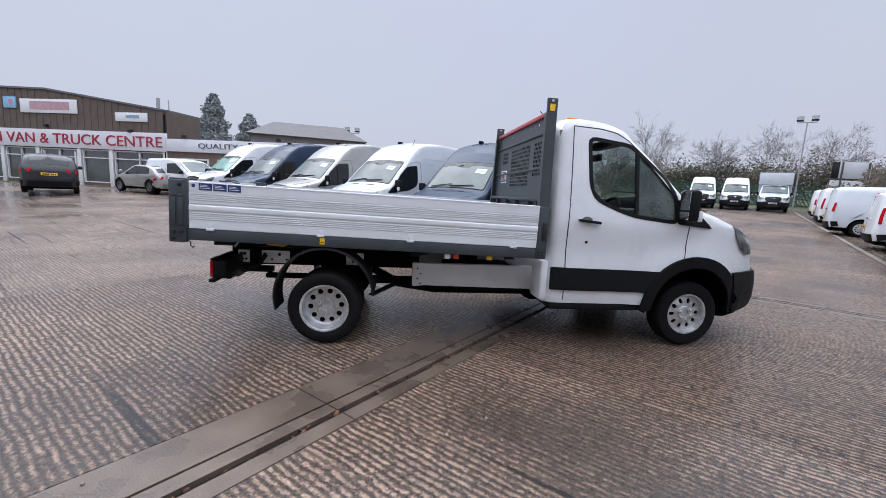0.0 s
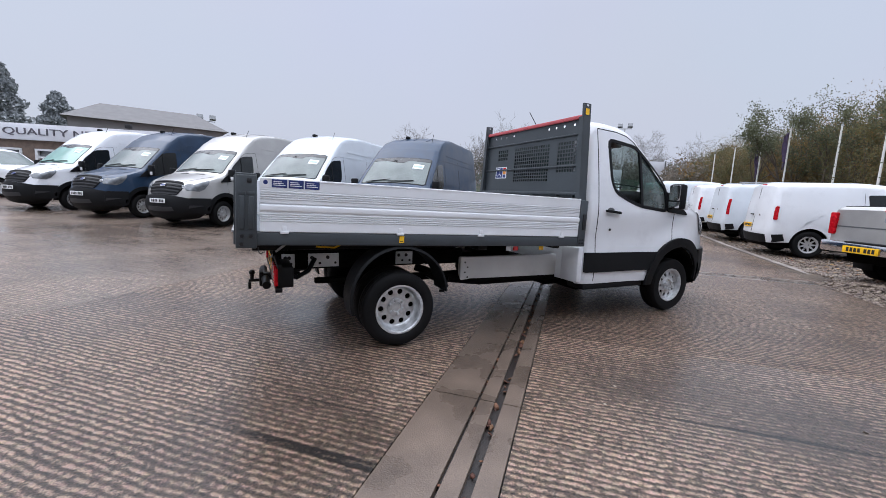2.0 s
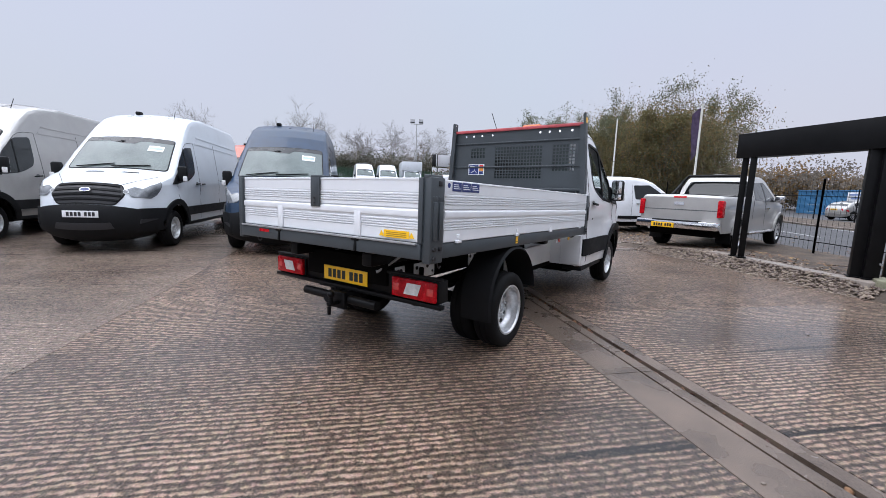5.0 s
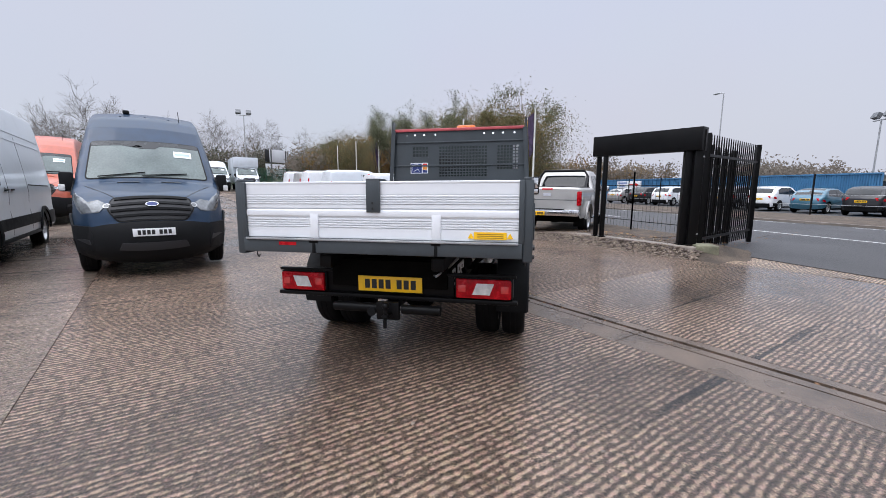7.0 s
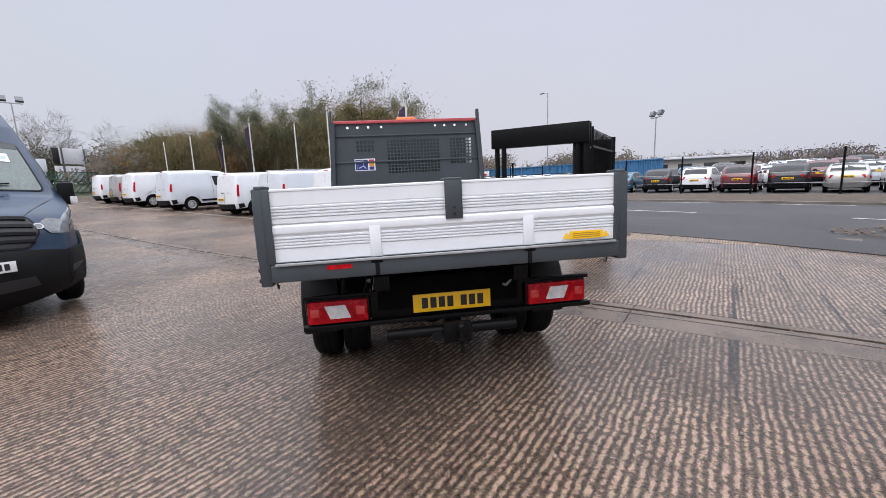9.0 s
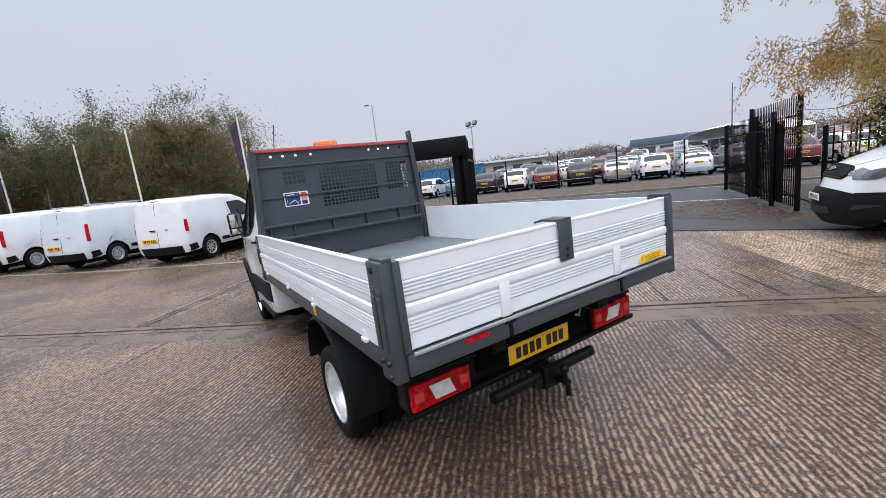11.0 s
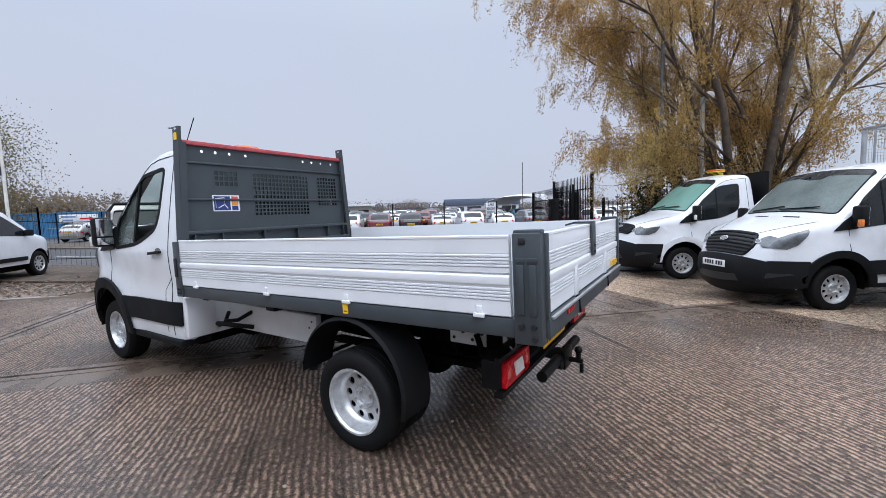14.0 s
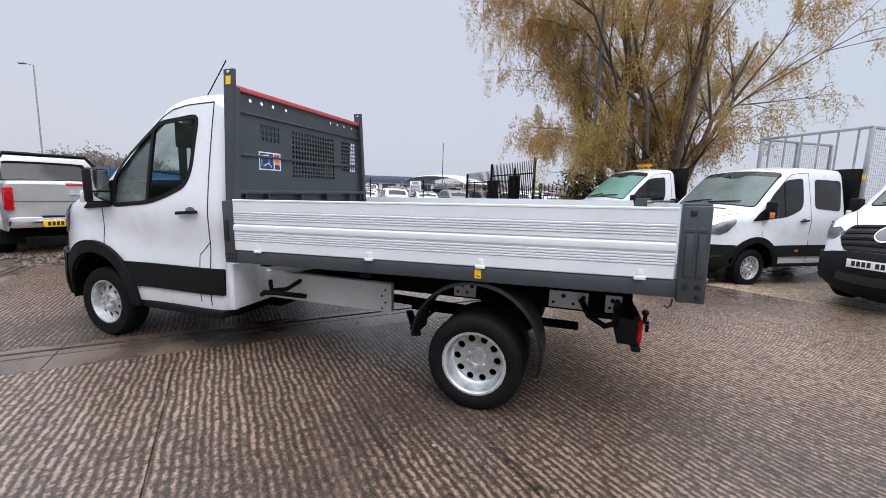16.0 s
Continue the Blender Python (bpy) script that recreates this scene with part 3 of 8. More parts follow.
for u0, u1 in list(zip(RIGHT, RIGHT[1:])) + [(6.590, 12.0), (12.0, 18.5), (18.5, 25), (25, 33), (33, 46)]:
    sheet("slab", ((u0 + GAP, -4.90), (u1, -4.90), (u1, -0.246), (u0 + GAP, -0.246)), CONC_DRY if u1 < -2 else CONC if u1 < 2 else CONC_BROWN, step=1.1, parent=yard)
sheet("slab", ((-2.69, -6.3), (1.9, -6.3), (1.9, -4.912), (-2.69, -4.912)), CONC_DRY, step=1.1, parent=yard)
# slot drain: smooth margins, a narrow groove and a wider rusty slot
for u0, u1 in zip([-16, -9.0, -4.4, 0.15, 4.75, 9.4, 14, 20, 28, 46], [-9.0, -4.4, 0.15, 4.75, 9.4, 14, 20, 28, 46]):
    for v0, v1 in ((0.040, 0.3495), (-0.074, 0.022), (-0.238, -0.126)):
        sheet("drain_margin", ((u0 + 0.008, v0), (u1, v0), (u1, v1), (u0 + 0.008, v1)), CONC_SMOOTH, step=1.2, parent=yard)
for u0, u1 in ((6.19, 6.33), (6.365, 6.45), (6.485, 6.60)):
    sheet("drain_margin", ((u0, -4.90), (u1, -4.90), (u1, -0.248), (u0, -0.248)), CONC_SMOOTH, step=1.2, parent=yard)
drain = sheet("drain_channel", ((-16, -0.30), (46, -0.30), (46, 0.52), (-16, 0.52)), DRAIN_DARK, top=-0.028, step=1.2, skirt=0, parent=yard)
sheet("drain_channel", ((6.15, -4.95), (6.65, -4.95), (6.65, -0.2), (6.15, -0.2)), DRAIN_DARK, top=-0.026, step=1.2, skirt=0, parent=yard)

# leaves, rust flakes and silt caught in the drain
rng = random.Random(4)
mats = []
for _ in range(260):
    u, v = rng.uniform(-6, 9), rng.choice((-0.10, -0.10, 0.031)) + rng.uniform(-0.02, 0.02)
    x, y = uv(u, v)
    s = rng.uniform(0.008, 0.022)
    mt = Matrix.LocRotScale((x, y, hgt(x, y) - 0.014), Euler((rng.uniform(-0.6, 0.6), rng.uniform(-0.6, 0.6), rng.uniform(0, 6.3))), (s * 1.6, s, s * 0.35))
    mats.append(mt)
tagged(scatter("drain_debris", mats, M("rust_and_leaf_debris", (0.11, 0.045, 0.025), 0.8, var=0.4, scale=8, island=0.5)), "rust flakes and rotten leaves in the slot drain", "debris", kind="stuff")

# loose stones and wet leaves lying about the yard
mats = []
for _ in range(230):
    u, v = rng.uniform(-7, 9), rng.uniform(-4.6, 6)
    x, y = uv(u, v)
    s = rng.uniform(0.005, 0.013)
    mats.append(Matrix.LocRotScale((x, y, hgt(x, y) + s * 0.3), Euler((0, 0, rng.uniform(0, 6.3))), (s * 1.4, s, s * 0.6)))
tagged(scatter("yard_grit", mats, M("pale_grit", (0.26, 0.22, 0.18), 0.7, var=0.3, island=0.5)), "small pale stones scattered on the concrete", "grit", kind="stuff")

# planted strip beyond the yard edge, under the parked vans
sheet("planting_strip", ((2.2, -20), (46, -20), (46, -5.05), (2.2, -5.05)), SOIL, top=-0.015, step=1.5, kind="structure", label="soil strip with stones and leaves beside the yard")
for u0 in range(0, 40, 2):
    a = 2.3 + u0
    ob = sheet("kerb", ((a, -5.06), (a + 1.985, -5.06), (a + 1.985, -4.915), (a, -4.915)), CONC_PALE, top=0.022, step=1.0)
    tagged(ob, "pale flush concrete edging of the yard", "kerb", "yard kerbs", "structure")


def bank(u, v):
    """Stones heaped against the gate's plinth."""
    a = min(1.0, max(0.0, (-4.66 - v) / 0.26))
    b = min(1.0, max(0.0, (u - 1.2) / 0.8)) * min(1.0, max(0.0, (8.0 - u) / 3.0))
    c = min(1.0, max(0.0, (7.2 + v) / 1.0))
    return 0.19 * a * b * c


bm = bmesh.new()
gv = []
for i in range(40):
    row = []
    for v in (-4.64, -4.74, -4.84, -4.96, -5.4, -5.8, -6.2, -6.7, -7.3):
        u = 1.1 + i * 0.18
        x, y = uv(u, v)
        row.append(bm.verts.new((x, y, hgt(x, y) + bank(u, v) - 0.012 + 0.015 * math.sin(u * 9 + v * 5))))
    gv.append(row)
for r0, r1 in zip(gv, gv[1:]):
    for k in range(8):
        bm.faces.new((r0[k], r0[k + 1], r1[k + 1], r1[k]))
bmesh.ops.recalc_face_normals(bm, faces=bm.faces[:])
tagged(solid("stone_bank", bm, SOIL), "low bank of soil under the stones by the gate", "soil", kind="structure")
mats = []
for _ in range(11000):
    k = rng.random()
    u, v = (rng.uniform(1.7, 6.5), -4.62 - abs(rng.gauss(0, 0.40))) if k < 0.35 else (rng.uniform(5, 12), -4.98 - abs(rng.gauss(0, 0.9))) if k < 0.7 else (rng.uniform(8, 26), -5.05 - abs(rng.gauss(0, 1.5)))
    x, y = uv(u, v)
    s = rng.uniform(0.010, 0.031)
    mt = Matrix.LocRotScale((x, y, hgt(x, y) + bank(u, v) + s * 0.15), Euler((rng.uniform(-0.5, 0.5), rng.uniform(-0.5, 0.5), rng.uniform(0, 6.3))), (s * rng.uniform(1, 1.7), s, s * rng.uniform(0.4, 0.8)))
    mats.append(mt)
tagged(scatter("stones", mats, STONE), "brown and pale river stones along the yard edge", "stones", kind="stuff")
bm = bmesh.new()
for _ in range(5000):
    k = rng.random()
    if k < 0.75:
        u, v = rng.uniform(2.0, 26), -5.3 - abs(rng.gauss(0, 3))
        x, y = uv(u, v)
    else:
        x, y = rng.uniform(0.5, 4), rng.uniform(-11.8, -8.6)
    a, s = rng.uniform(0, 6.3), rng.uniform(0.025, 0.06)
    z = hgt(x, y) + (bank(u, v) if k < 0.75 else 0) + rng.uniform(0.0, 0.03)
    vs = [bm.verts.new((x + s * math.cos(a + q) * (1 if i % 2 else 0.5), y + s * math.sin(a + q) * (1 if i % 2 else 0.5), z + rng.uniform(0, 0.02))) for i, q in enumerate((0, 1.57, 3.14, 4.71))]
    bm.faces.new(vs)
tagged(solid("fallen_leaves", bm, M("fallen_leaf", (0.17, 0.085, 0.035), 0.7, var=0.3, island=0.5), angle=0), "brown fallen leaves on the soil strip", "leaves", kind="stuff")

# road beyond the gate
RD = Vector((0.883, 0.469))
RN = Vector((0.469, -0.883))


def road_xy(s, n):
    p = RD * s + RN * n
    return p.x, p.y


sheet("road", ((-160, 7.2), (170, 7.2), (170, 17.4), (-160, 17.4)), ASPHALT, top=0.014, step=5, kind="structure", label="wet dark asphalt road with worn markings", place=road_xy)
for s in range(-60, 90, 9):
    tagged(sheet("road_mark", ((s, 12.45), (s + 5.4, 12.45), (s + 5.4, 12.57), (s, 12.57)), ROADMARK, top=0.020, step=3, skirt=0, place=road_xy), "worn white centre dash on the road", "road mark", "centre dashes", "structure")
for n0 in (8.1, 16.9):
    for s in range(-56, 88, 4):
        if n0 < 10 and s < 8:
            continue
        tagged(sheet("edge_mark", ((s, n0), (s + 2.2, n0), (s + 2.2, n0 + 0.09), (s, n0 + 0.09)), ROADMARK, top=0.020, step=3, skirt=0, place=road_xy), "worn white edge dash on the road", "road mark", "edge dashes", "structure")
for s in range(-40, 80, 6):
    tagged(sheet("kerb", ((s, 17.4), (s + 5.98, 17.4), (s + 5.98, 17.55), (s, 17.55)), CONC_PALE, top=0.10, step=3, skirt=0.2, place=road_xy), "grey concrete kerb along the road", "kerb", "road kerbs", "structure")
sheet("verge", ((-60, 8.5), (-4.4, 8.5), (-4.4, 15.5), (-60, 15.5)), SOIL, top=0.045, step=2.5, kind="structure", label="leafy soil under the willow and its fence", place=road_xy)
sheet("verge", ((-160, 17.55), (170, 17.55), (170, 23.4), (-160, 23.4)), SOIL, top=0.07, step=4, kind="structure", label="bare soil verge with fallen leaves", place=road_xy)


def lot_z(n):
    """The sales lot rises gently away from the road."""
    return -0.02 + 0.032 * max(0.0, min(n, 62) - 31)


bm = bmesh.new()
gv = [[bm.verts.new((*road_xy(a, n), lot_z(n))) for n in (23.4, 31, 36, 42, 48, 55, 62, 75)] for a in range(-110, 151, 10)]
for r0, r1 in zip(gv, gv[1:]):
    for k in range(7):
        bm.faces.new((r0[k], r0[k + 1], r1[k + 1], r1[k]))
bmesh.ops.recalc_face_normals(bm, faces=bm.faces[:])
tagged(solid("car_lot", bm, ASPHALT), "asphalt sales lot rising across the road", "pavement", kind="structure")
# slab on which the gate frame stands
bm = bmesh.new()
beam((7.30, -2.17, 0.02), (5.10, -4.17, 0.02), 0.24, 0.38, bm, bev=0.02)
tagged(solid("gate_plinth", bm, CONC_PALE), "low weathered concrete plinth under the gate frame", "plinth", kind="structure")
bm = box(5.05, 5.50, -4.55, -4.15, -0.1, 0.25, 0.03)
tagged(solid("gate_plinth", bm, M("mossy_concrete", (0.17, 0.165, 0.11), 0.8, var=0.3, scale=6, bump=0.004)), "mossy concrete block at the fence foot", "plinth", kind="structure")

# ---- vehicles: bodies laid over a side profile ----


def offset_loop(loop, t):
    """The loop moved inwards (it runs clockwise in x, z when seen from -y)."""
    out = []
    n = len(loop)
    for i in range(n):
        p, a, b = Vector(loop[i]), Vector(loop[i - 1]), Vector(loop[(i + 1) % n])
        d0, d1 = (p - a).normalized(), (b - p).normalized()
        n0, n1 = Vector((-d0.y, d0.x)), Vector((-d1.y, d1.x))
        m = (n0 + n1)
        m = m.normalized() if m.length > 1e-6 else n0
        out.append(tuple(p + m * t / max(0.45, m.dot(n0))))
    return out


class Form:
    """A vehicle body: the line over it from front bumper to tail, and its half width at each place."""

    def __init__(self, over, crowns, half, top_half, belt, ztop, nose, tail, rnd=0.06, zb=0.40, arches=(), flare=None):
        self.over = [Vector(p) for p in over]
        self.crowns, self.half, self.top_half, self.belt, self.ztop = crowns, half, top_half, belt, ztop
        self.nose, self.tail, self.rnd, self.zb, self.arches = nose, tail, rnd, zb, arches
        self.flare = flare
        self.s = [0.0]
        for a, b in zip(self.over, self.over[1:]):
            self.s.append(self.s[-1] + (b - a).length)
        seg = [(b - a).normalized() for a, b in zip(self.over, self.over[1:])]
        nrm = [Vector((d.y, -d.x)) for d in seg]
        self.nrm = [nrm[0]] + [(p + q).normalized() for p, q in zip(nrm, nrm[1:])] + [nrm[-1]]

    def at(self, s):
        s = min(max(s, 0.0), self.s[-1])
        i = next((k for k in range(len(self.s) - 1) if s <= self.s[k + 1] + 1e-9), len(self.s) - 2)
        t = (s - self.s[i]) / max(1e-6, self.s[i + 1] - self.s[i])
        return (self.over[i].lerp(self.over[i + 1], t), self.nrm[i].lerp(self.nrm[i + 1], t).normalized(), self.crowns[i] + t * (self.crowns[i + 1] - self.crowns[i]))

    def near(self, x, z):
        """The distance along the line, and from it, of the nearest place on it."""
        best = (9e9, 0)
        p = Vector((x, z))
        for i, (a, b) in enumerate(zip(self.over, self.over[1:])):
            d = b - a
            t = min(1, max(0, (p - a).dot(d) / d.length_squared))
            dist = (p - a - d * t).length
            if dist < best[0]:
                best = (dist, self.s[i] + t * d.length)
        return best[1], best[0]

    def wide(self, x, z):
        w = self.half
        if z > self.belt:
            w -= (self.half - self.top_half) * min(1.2, (z - self.belt) / (self.ztop - self.belt)) ** 1.2
        if z < 0.55:
            w -= 0.04 * min(1, (0.55 - z) / 0.25) ** 2
        if self.flare:
            cx, cz, rad, out_, z0 = self.flare
            q = math.hypot(x - cx, z - cz)
            w += out_ * math.exp(-((q - rad) / 0.13) ** 2) * (1 if z < z0 else math.exp(-((z - z0) / 0.12) ** 2))
            w -= 0.016 * math.exp(-((z - 0.90) / 0.13) ** 2) * min(1, max(0, (q - rad - 0.05) / 0.30))
        nx, nl, nd = self.nose
        if x > nx:
            w *= 1 - nd * min(1.3, (x - nx) / nl) ** 2.2
        tx, tl, td = self.tail
        if x < tx:
            w *= 1 - td * min(1.3, (tx - x) / tl) ** 2.2
        return w

    def side(self, x, z):
        w = self.wide(x, z)
        d = self.near(x, z)[1]
        r = self.rnd
        if d < r:
            w -= r * (1 - math.sqrt(max(0, 1 - (1 - d / r) ** 2)))
        return w

    def outline(self):
        pts = [tuple(p) for p in self.over]
        low = []
        x_end = self.over[-1].x
        x_start = self.over[0].x
        low.append((x_end, self.zb)) if self.over[-1].y > self.zb + 1e-3 else None
        for cx, cz, r in sorted(self.arches):
            h = self.zb - cz
            a0 = math.degrees(math.asin(max(-1, min(1, h / r))))
            arc = ring(cx, cz, r, r, 15, 180 - a0, a0)
            low += [p for p in arc if x_end + 0.02 < p[0] < x_start - 0.01]
        low.append((x_start, self.zb)) if self.over[0].y > self.zb + 1e-3 else None
        return pts + low

    def across(self, y, s, off):
        """A place on the body given as metres from its middle and metres along the line over it."""
        p, n, c = self.at(s)
        w = self.side(p.x, p.y)
        if abs(y) <= w:
            q = p + n * (c * (1 - (y / w) ** 2) + off)
            return Vector((q.x, y, q.y))
        e = abs(y) - w
        q = p - n * e
        return Vector((q.x, math.copysign(self.side(q.x, q.y) + off, y), q.y))

    def skin(self, holes=(), gaps=(), step=0.16, roof_only=False):
        """The shell: both flanks and the strip over them, open in the given stretches of the line."""
        loop = self.outline()
        l1, l2 = offset_loop(loop, self.rnd * 0.3), offset_loop(loop, self.rnd)
        flank = filled(l2, holes, step=0.0)
        n = len(loop)
        for a, b in ((loop, l1), (l1, l2)):
            va = [flank.verts.new((p[0], 0, p[1])) for p in a]
            vb = [flank.verts.new((p[0], 0, p[1])) for p in b]
            for i in range(n):
                j = (i + 1) % n
                flank.faces.new((va[i], va[j], vb[j], vb[i]))
        bmesh.ops.remove_doubles(flank, verts=flank.verts[:], dist=2e-4)
        xs, zs = [p[0] for p in loop], [p[1] for p in loop]
        for axis, lo, hi in ((0, min(xs), max(xs)), (2, min(zs), max(zs))):
            k = math.ceil(lo / step + 0.01)
            while k * step < hi - 1e-3:
                co, no = [0, 0, 0], [0, 0, 0]
                co[axis], no[axis] = k * step, 1
                bmesh.ops.bisect_plane(flank, geom=flank.verts[:] + flank.edges[:] + flank.faces[:], plane_co=co, plane_no=no, dist=1e-4)
                k += 1
        flank.verts.ensure_lookup_table()
        out = bmesh.new()
        flat = [v.co.copy() for v in flank.verts]
        lv = [out.verts.new((c.x, self.side(c.x, c.z), c.z)) for c in flat]
        rv = [out.verts.new((c.x, -self.side(c.x, c.z), c.z)) for c in flat]
        flank.verts.index_update()
        for f in flank.faces:
            ids = [v.index for v in f.verts]
            for side_verts in (lv, rv):
                try:
                    out.faces.new([side_verts[i] for i in ids])
                except ValueError:
                    pass
        fr = (-1, -0.93, -0.75, -0.45, -0.15, 0.15, 0.45, 0.75, 0.93, 1)
        cols = {}

        def col(i):
            if i not in cols:
                c = flat[i]
                s = self.near(c.x, c.z)[0]
                p, nn, cw = self.at(s)
                w = self.side(c.x, c.z)
                row = [rv[i]]
                for k in fr[1:-1]:
                    q = p + nn * cw * (1 - k * k)
                    row.append(out.verts.new((q.x, k * w, q.y)))
                cols[i] = row + [lv[i]]
            return cols[i]

        for e in flank.edges:
            if len(e.link_faces) != 1:
                continue
            i, j = e.verts[0].index, e.verts[1].index
            si, di = self.near(flat[i].x, flat[i].z)
            sj, dj = self.near(flat[j].x, flat[j].z)
            if di > 1e-3 or dj > 1e-3:
                continue
            mid = (si + sj) / 2
            in_gap = any(a < mid < b for a, b in gaps)
            a, b = col(i), col(j)
            for k in range(len(fr) - 1):
                if in_gap and 0 < k < len(fr) - 2:
                    continue
                out.faces.new((a[k], b[k], b[k + 1], a[k + 1]))
        flank.free()
        bmesh.ops.recalc_face_normals(out, faces=out.faces[:])
        return out

    def on_side(self, pts, sign, off=0.004, th=0.004, holes=(), step=0.2):
        bm = filled(pts, holes, step)
        vs = [(v, v.co.copy()) for v in bm.verts]
        for v, c in vs:
            v.co = (c.x, sign * (self.side(c.x, c.z) + off + th), c.z)
        keep = {tuple(v.co): sign * (self.side(c.x, c.z) + off) for v, c in vs}
        return thicken(bm, lambda co: (co.x, keep[tuple(co)], co.z))

    def on_over(self, pts, off=0.004, th=0.004, step=0.16):
        bm = filled(pts, (), step)
        vs = [(v, v.co.copy()) for v in bm.verts]
        low = {}
        for v, c in vs:
            top = self.across(c.x, c.z, off + th)
            v.co = top
            low[tuple(v.co)] = self.across(c.x, c.z, off)
        return thicken(bm, lambda co: low[tuple(co)])


def strip(F, pts, sign, w=0.008, off=0.0025):
    """A thin shut line on the flank: one ribbon along the points."""
    run = []
    for (x0, z0), (x1, z1) in zip(pts, pts[1:]):
        n = max(1, int(math.dist((x0, z0), (x1, z1)) / 0.06))
        run += [(x0 + (x1 - x0) * k / n, z0 + (z1 - z0) * k / n) for k in range(n)]
    run.append(pts[-1])
    bm = bmesh.new()
    rows = []
    for i, (x, z) in enumerate(run):
        a, b = Vector(run[max(0, i - 1)]), Vector(run[min(len(run) - 1, i + 1)])
        d = (b - a).normalized() * (w / 2)
        y = F.side(x, z)
        rows.append([bm.verts.new((x + dx, sign * (y + h), z + dz)) for dx, dz, h in ((-d.y, d.x, -0.006), (-d.y, d.x, off), (d.y, -d.x, off), (d.y, -d.x, -0.006))])
    for a, b in zip(rows, rows[1:]):
        for k in range(4):
            bm.faces.new((a[k], a[(k + 1) % 4], b[(k + 1) % 4], b[k]))
    bm.faces.new(rows[0])
    bm.faces.new(rows[-1][::-1])
    bmesh.ops.recalc_face_normals(bm, faces=bm.faces[:])
    return bm


WHEEL_MESHES = {}


def wheel(parent, x, y, z, r, width, style, sign, turn=0.0):
    """Tyre with its rim and hub; style: steel, dish, cover, alloy, dark."""
    key = (round(r, 3), round(width, 3), style)
    if key not in WHEEL_MESHES:
        ri = r * (0.645 if style == "dish" else 0.61)
        h = width / 2
        prof = [(ri, -h * 0.78), (ri * 1.06, -h * 0.92), (r * 0.80, -h), (r * 0.92, -h * 0.97), (r * 0.975, -h * 0.80), (r, -h * 0.62), (r, -h * 0.30), (r * 0.985, -h * 0.27), (r * 0.985, -h * 0.22), (r, -h * 0.19)]
        prof = prof + [(a, -b) for a, b in reversed(prof)]
        tyre = solid("wheel", lathe(prof, 40, closed=True), RUBBER, angle=40)
        metal = {"steel": WHEEL, "dish": WHEEL, "cover": ALLOY, "alloy": ALLOY, "dark": GREYCAR}[style]
        if style == "dish":
            def depth(q):
                return 0.30 * h + 0.62 * h * min(1, max(0, (0.99 - q) / 0.12)) - (-0.02 if q < 0.42 else 0) - 0.10 * h * max(0, min(1, (q - 0.45) / 0.3))
            holes = [ring(0.66 * ri * math.cos(2 * math.pi * k / 10), 0.66 * ri * math.sin(2 * math.pi * k / 10), 0.118 * ri, 0.118 * ri, 12) for k in range(10)]
            lip = [(ri * 1.03, h * 0.86), (ri * 1.03, h * 0.93), (ri * 0.97, h * 0.93), (ri * 0.93, h * 0.80), (ri * 0.93, h * 0.35), (ri * 0.86, -h * 0.05), (ri * 0.80, -h * 0.16)]
            disc = [(ri * 0.80, -0.16 * h)]
            face = (-0.16, -0.14, -0.02)
        elif style == "steel":
            n_h = 10
            holes = [[(math.cos(2 * math.pi * k / n_h) * px - math.sin(2 * math.pi * k / n_h) * pz, math.sin(2 * math.pi * k / n_h) * px + math.cos(2 * math.pi * k / n_h) * pz) for px, pz in ring(0.66 * ri, 0, 0.135 * ri, 0.095 * ri, 12)] for k in range(n_h)]
            lip = [(ri * 1.03, h * 0.80), (ri * 1.03, h * 0.90), (ri * 0.97, h * 0.90), (ri * 0.93, h * 0.70), (ri * 0.90, h * 0.42), (ri * 0.82, h * 0.42)]
            face = (0.42, 0.56, 0.70)
        elif style in ("alloy", "dark", "cover"):
            n_h = 7 if style != "cover" else 9
            holes = []
            for k in range(n_h):
                c, s = math.cos(2 * math.pi * k / n_h), math.sin(2 * math.pi * k / n_h)
                tri_pts = [(0.34, 0.0), (0.80, -0.22), (0.84, 0.0), (0.80, 0.22)]
                holes.append([(ri * (c * a - s * b), ri * (s * a + c * b)) for a, b in tri_pts])
            lip = [(ri * 1.03, h * 0.80), (ri * 1.03, h * 0.90), (ri * 0.96, h * 0.90), (ri * 0.92, h * 0.74)]
            face = (0.74, 0.62, 0.60)
        r_face = lip[-1][0]
        bm = filled(ring(0, 0, r_face, r_face, 36), holes, 0.0)
        for v in bm.verts:
            q = math.hypot(v.co.x, v.co.z) / r_face
            t = min(1, max(0, (1 - q) / 0.35))
            v.co.y = h * (face[0] + (face[1] - face[0]) * t)
        deep = thicken(bm, lambda co: (co.x, co.y - 0.012, co.z))
        lathe(lip, 36, deep)
        hub_r = ri * 0.38
        lathe([(hub_r, h * face[1] - 0.004), (hub_r * 0.97, h * face[2]), (hub_r * 0.55, h * face[2] + 0.006), (hub_r * 0.5, h * face[2] - 0.01), (0.001, h * face[2] - 0.01)], 24, deep)
        for k in range(6 if style in ("dish", "steel") else 0):
            a = 2 * math.pi * k / 6
            bmesh.ops.create_cone(deep, cap_ends=True, segments=6, radius1=0.016, radius2=0.013, depth=0.03, matrix=Matrix.Translation((hub_r * 0.8 * math.cos(a), h * face[2] + 0.012, hub_r * 0.8 * math.sin(a))) @ Matrix.Rotation(radians(-90), 4, "X"))
        rim = solid("rim", deep, metal, tyre, angle=30)
        drum = solid("brake_drum", lathe([(ri * 0.98, -h * 0.9), (ri * 0.98, h * (face[0] - 0.35)), (0.001, h * (face[0] - 0.35))], 20), DIRTY, tyre)
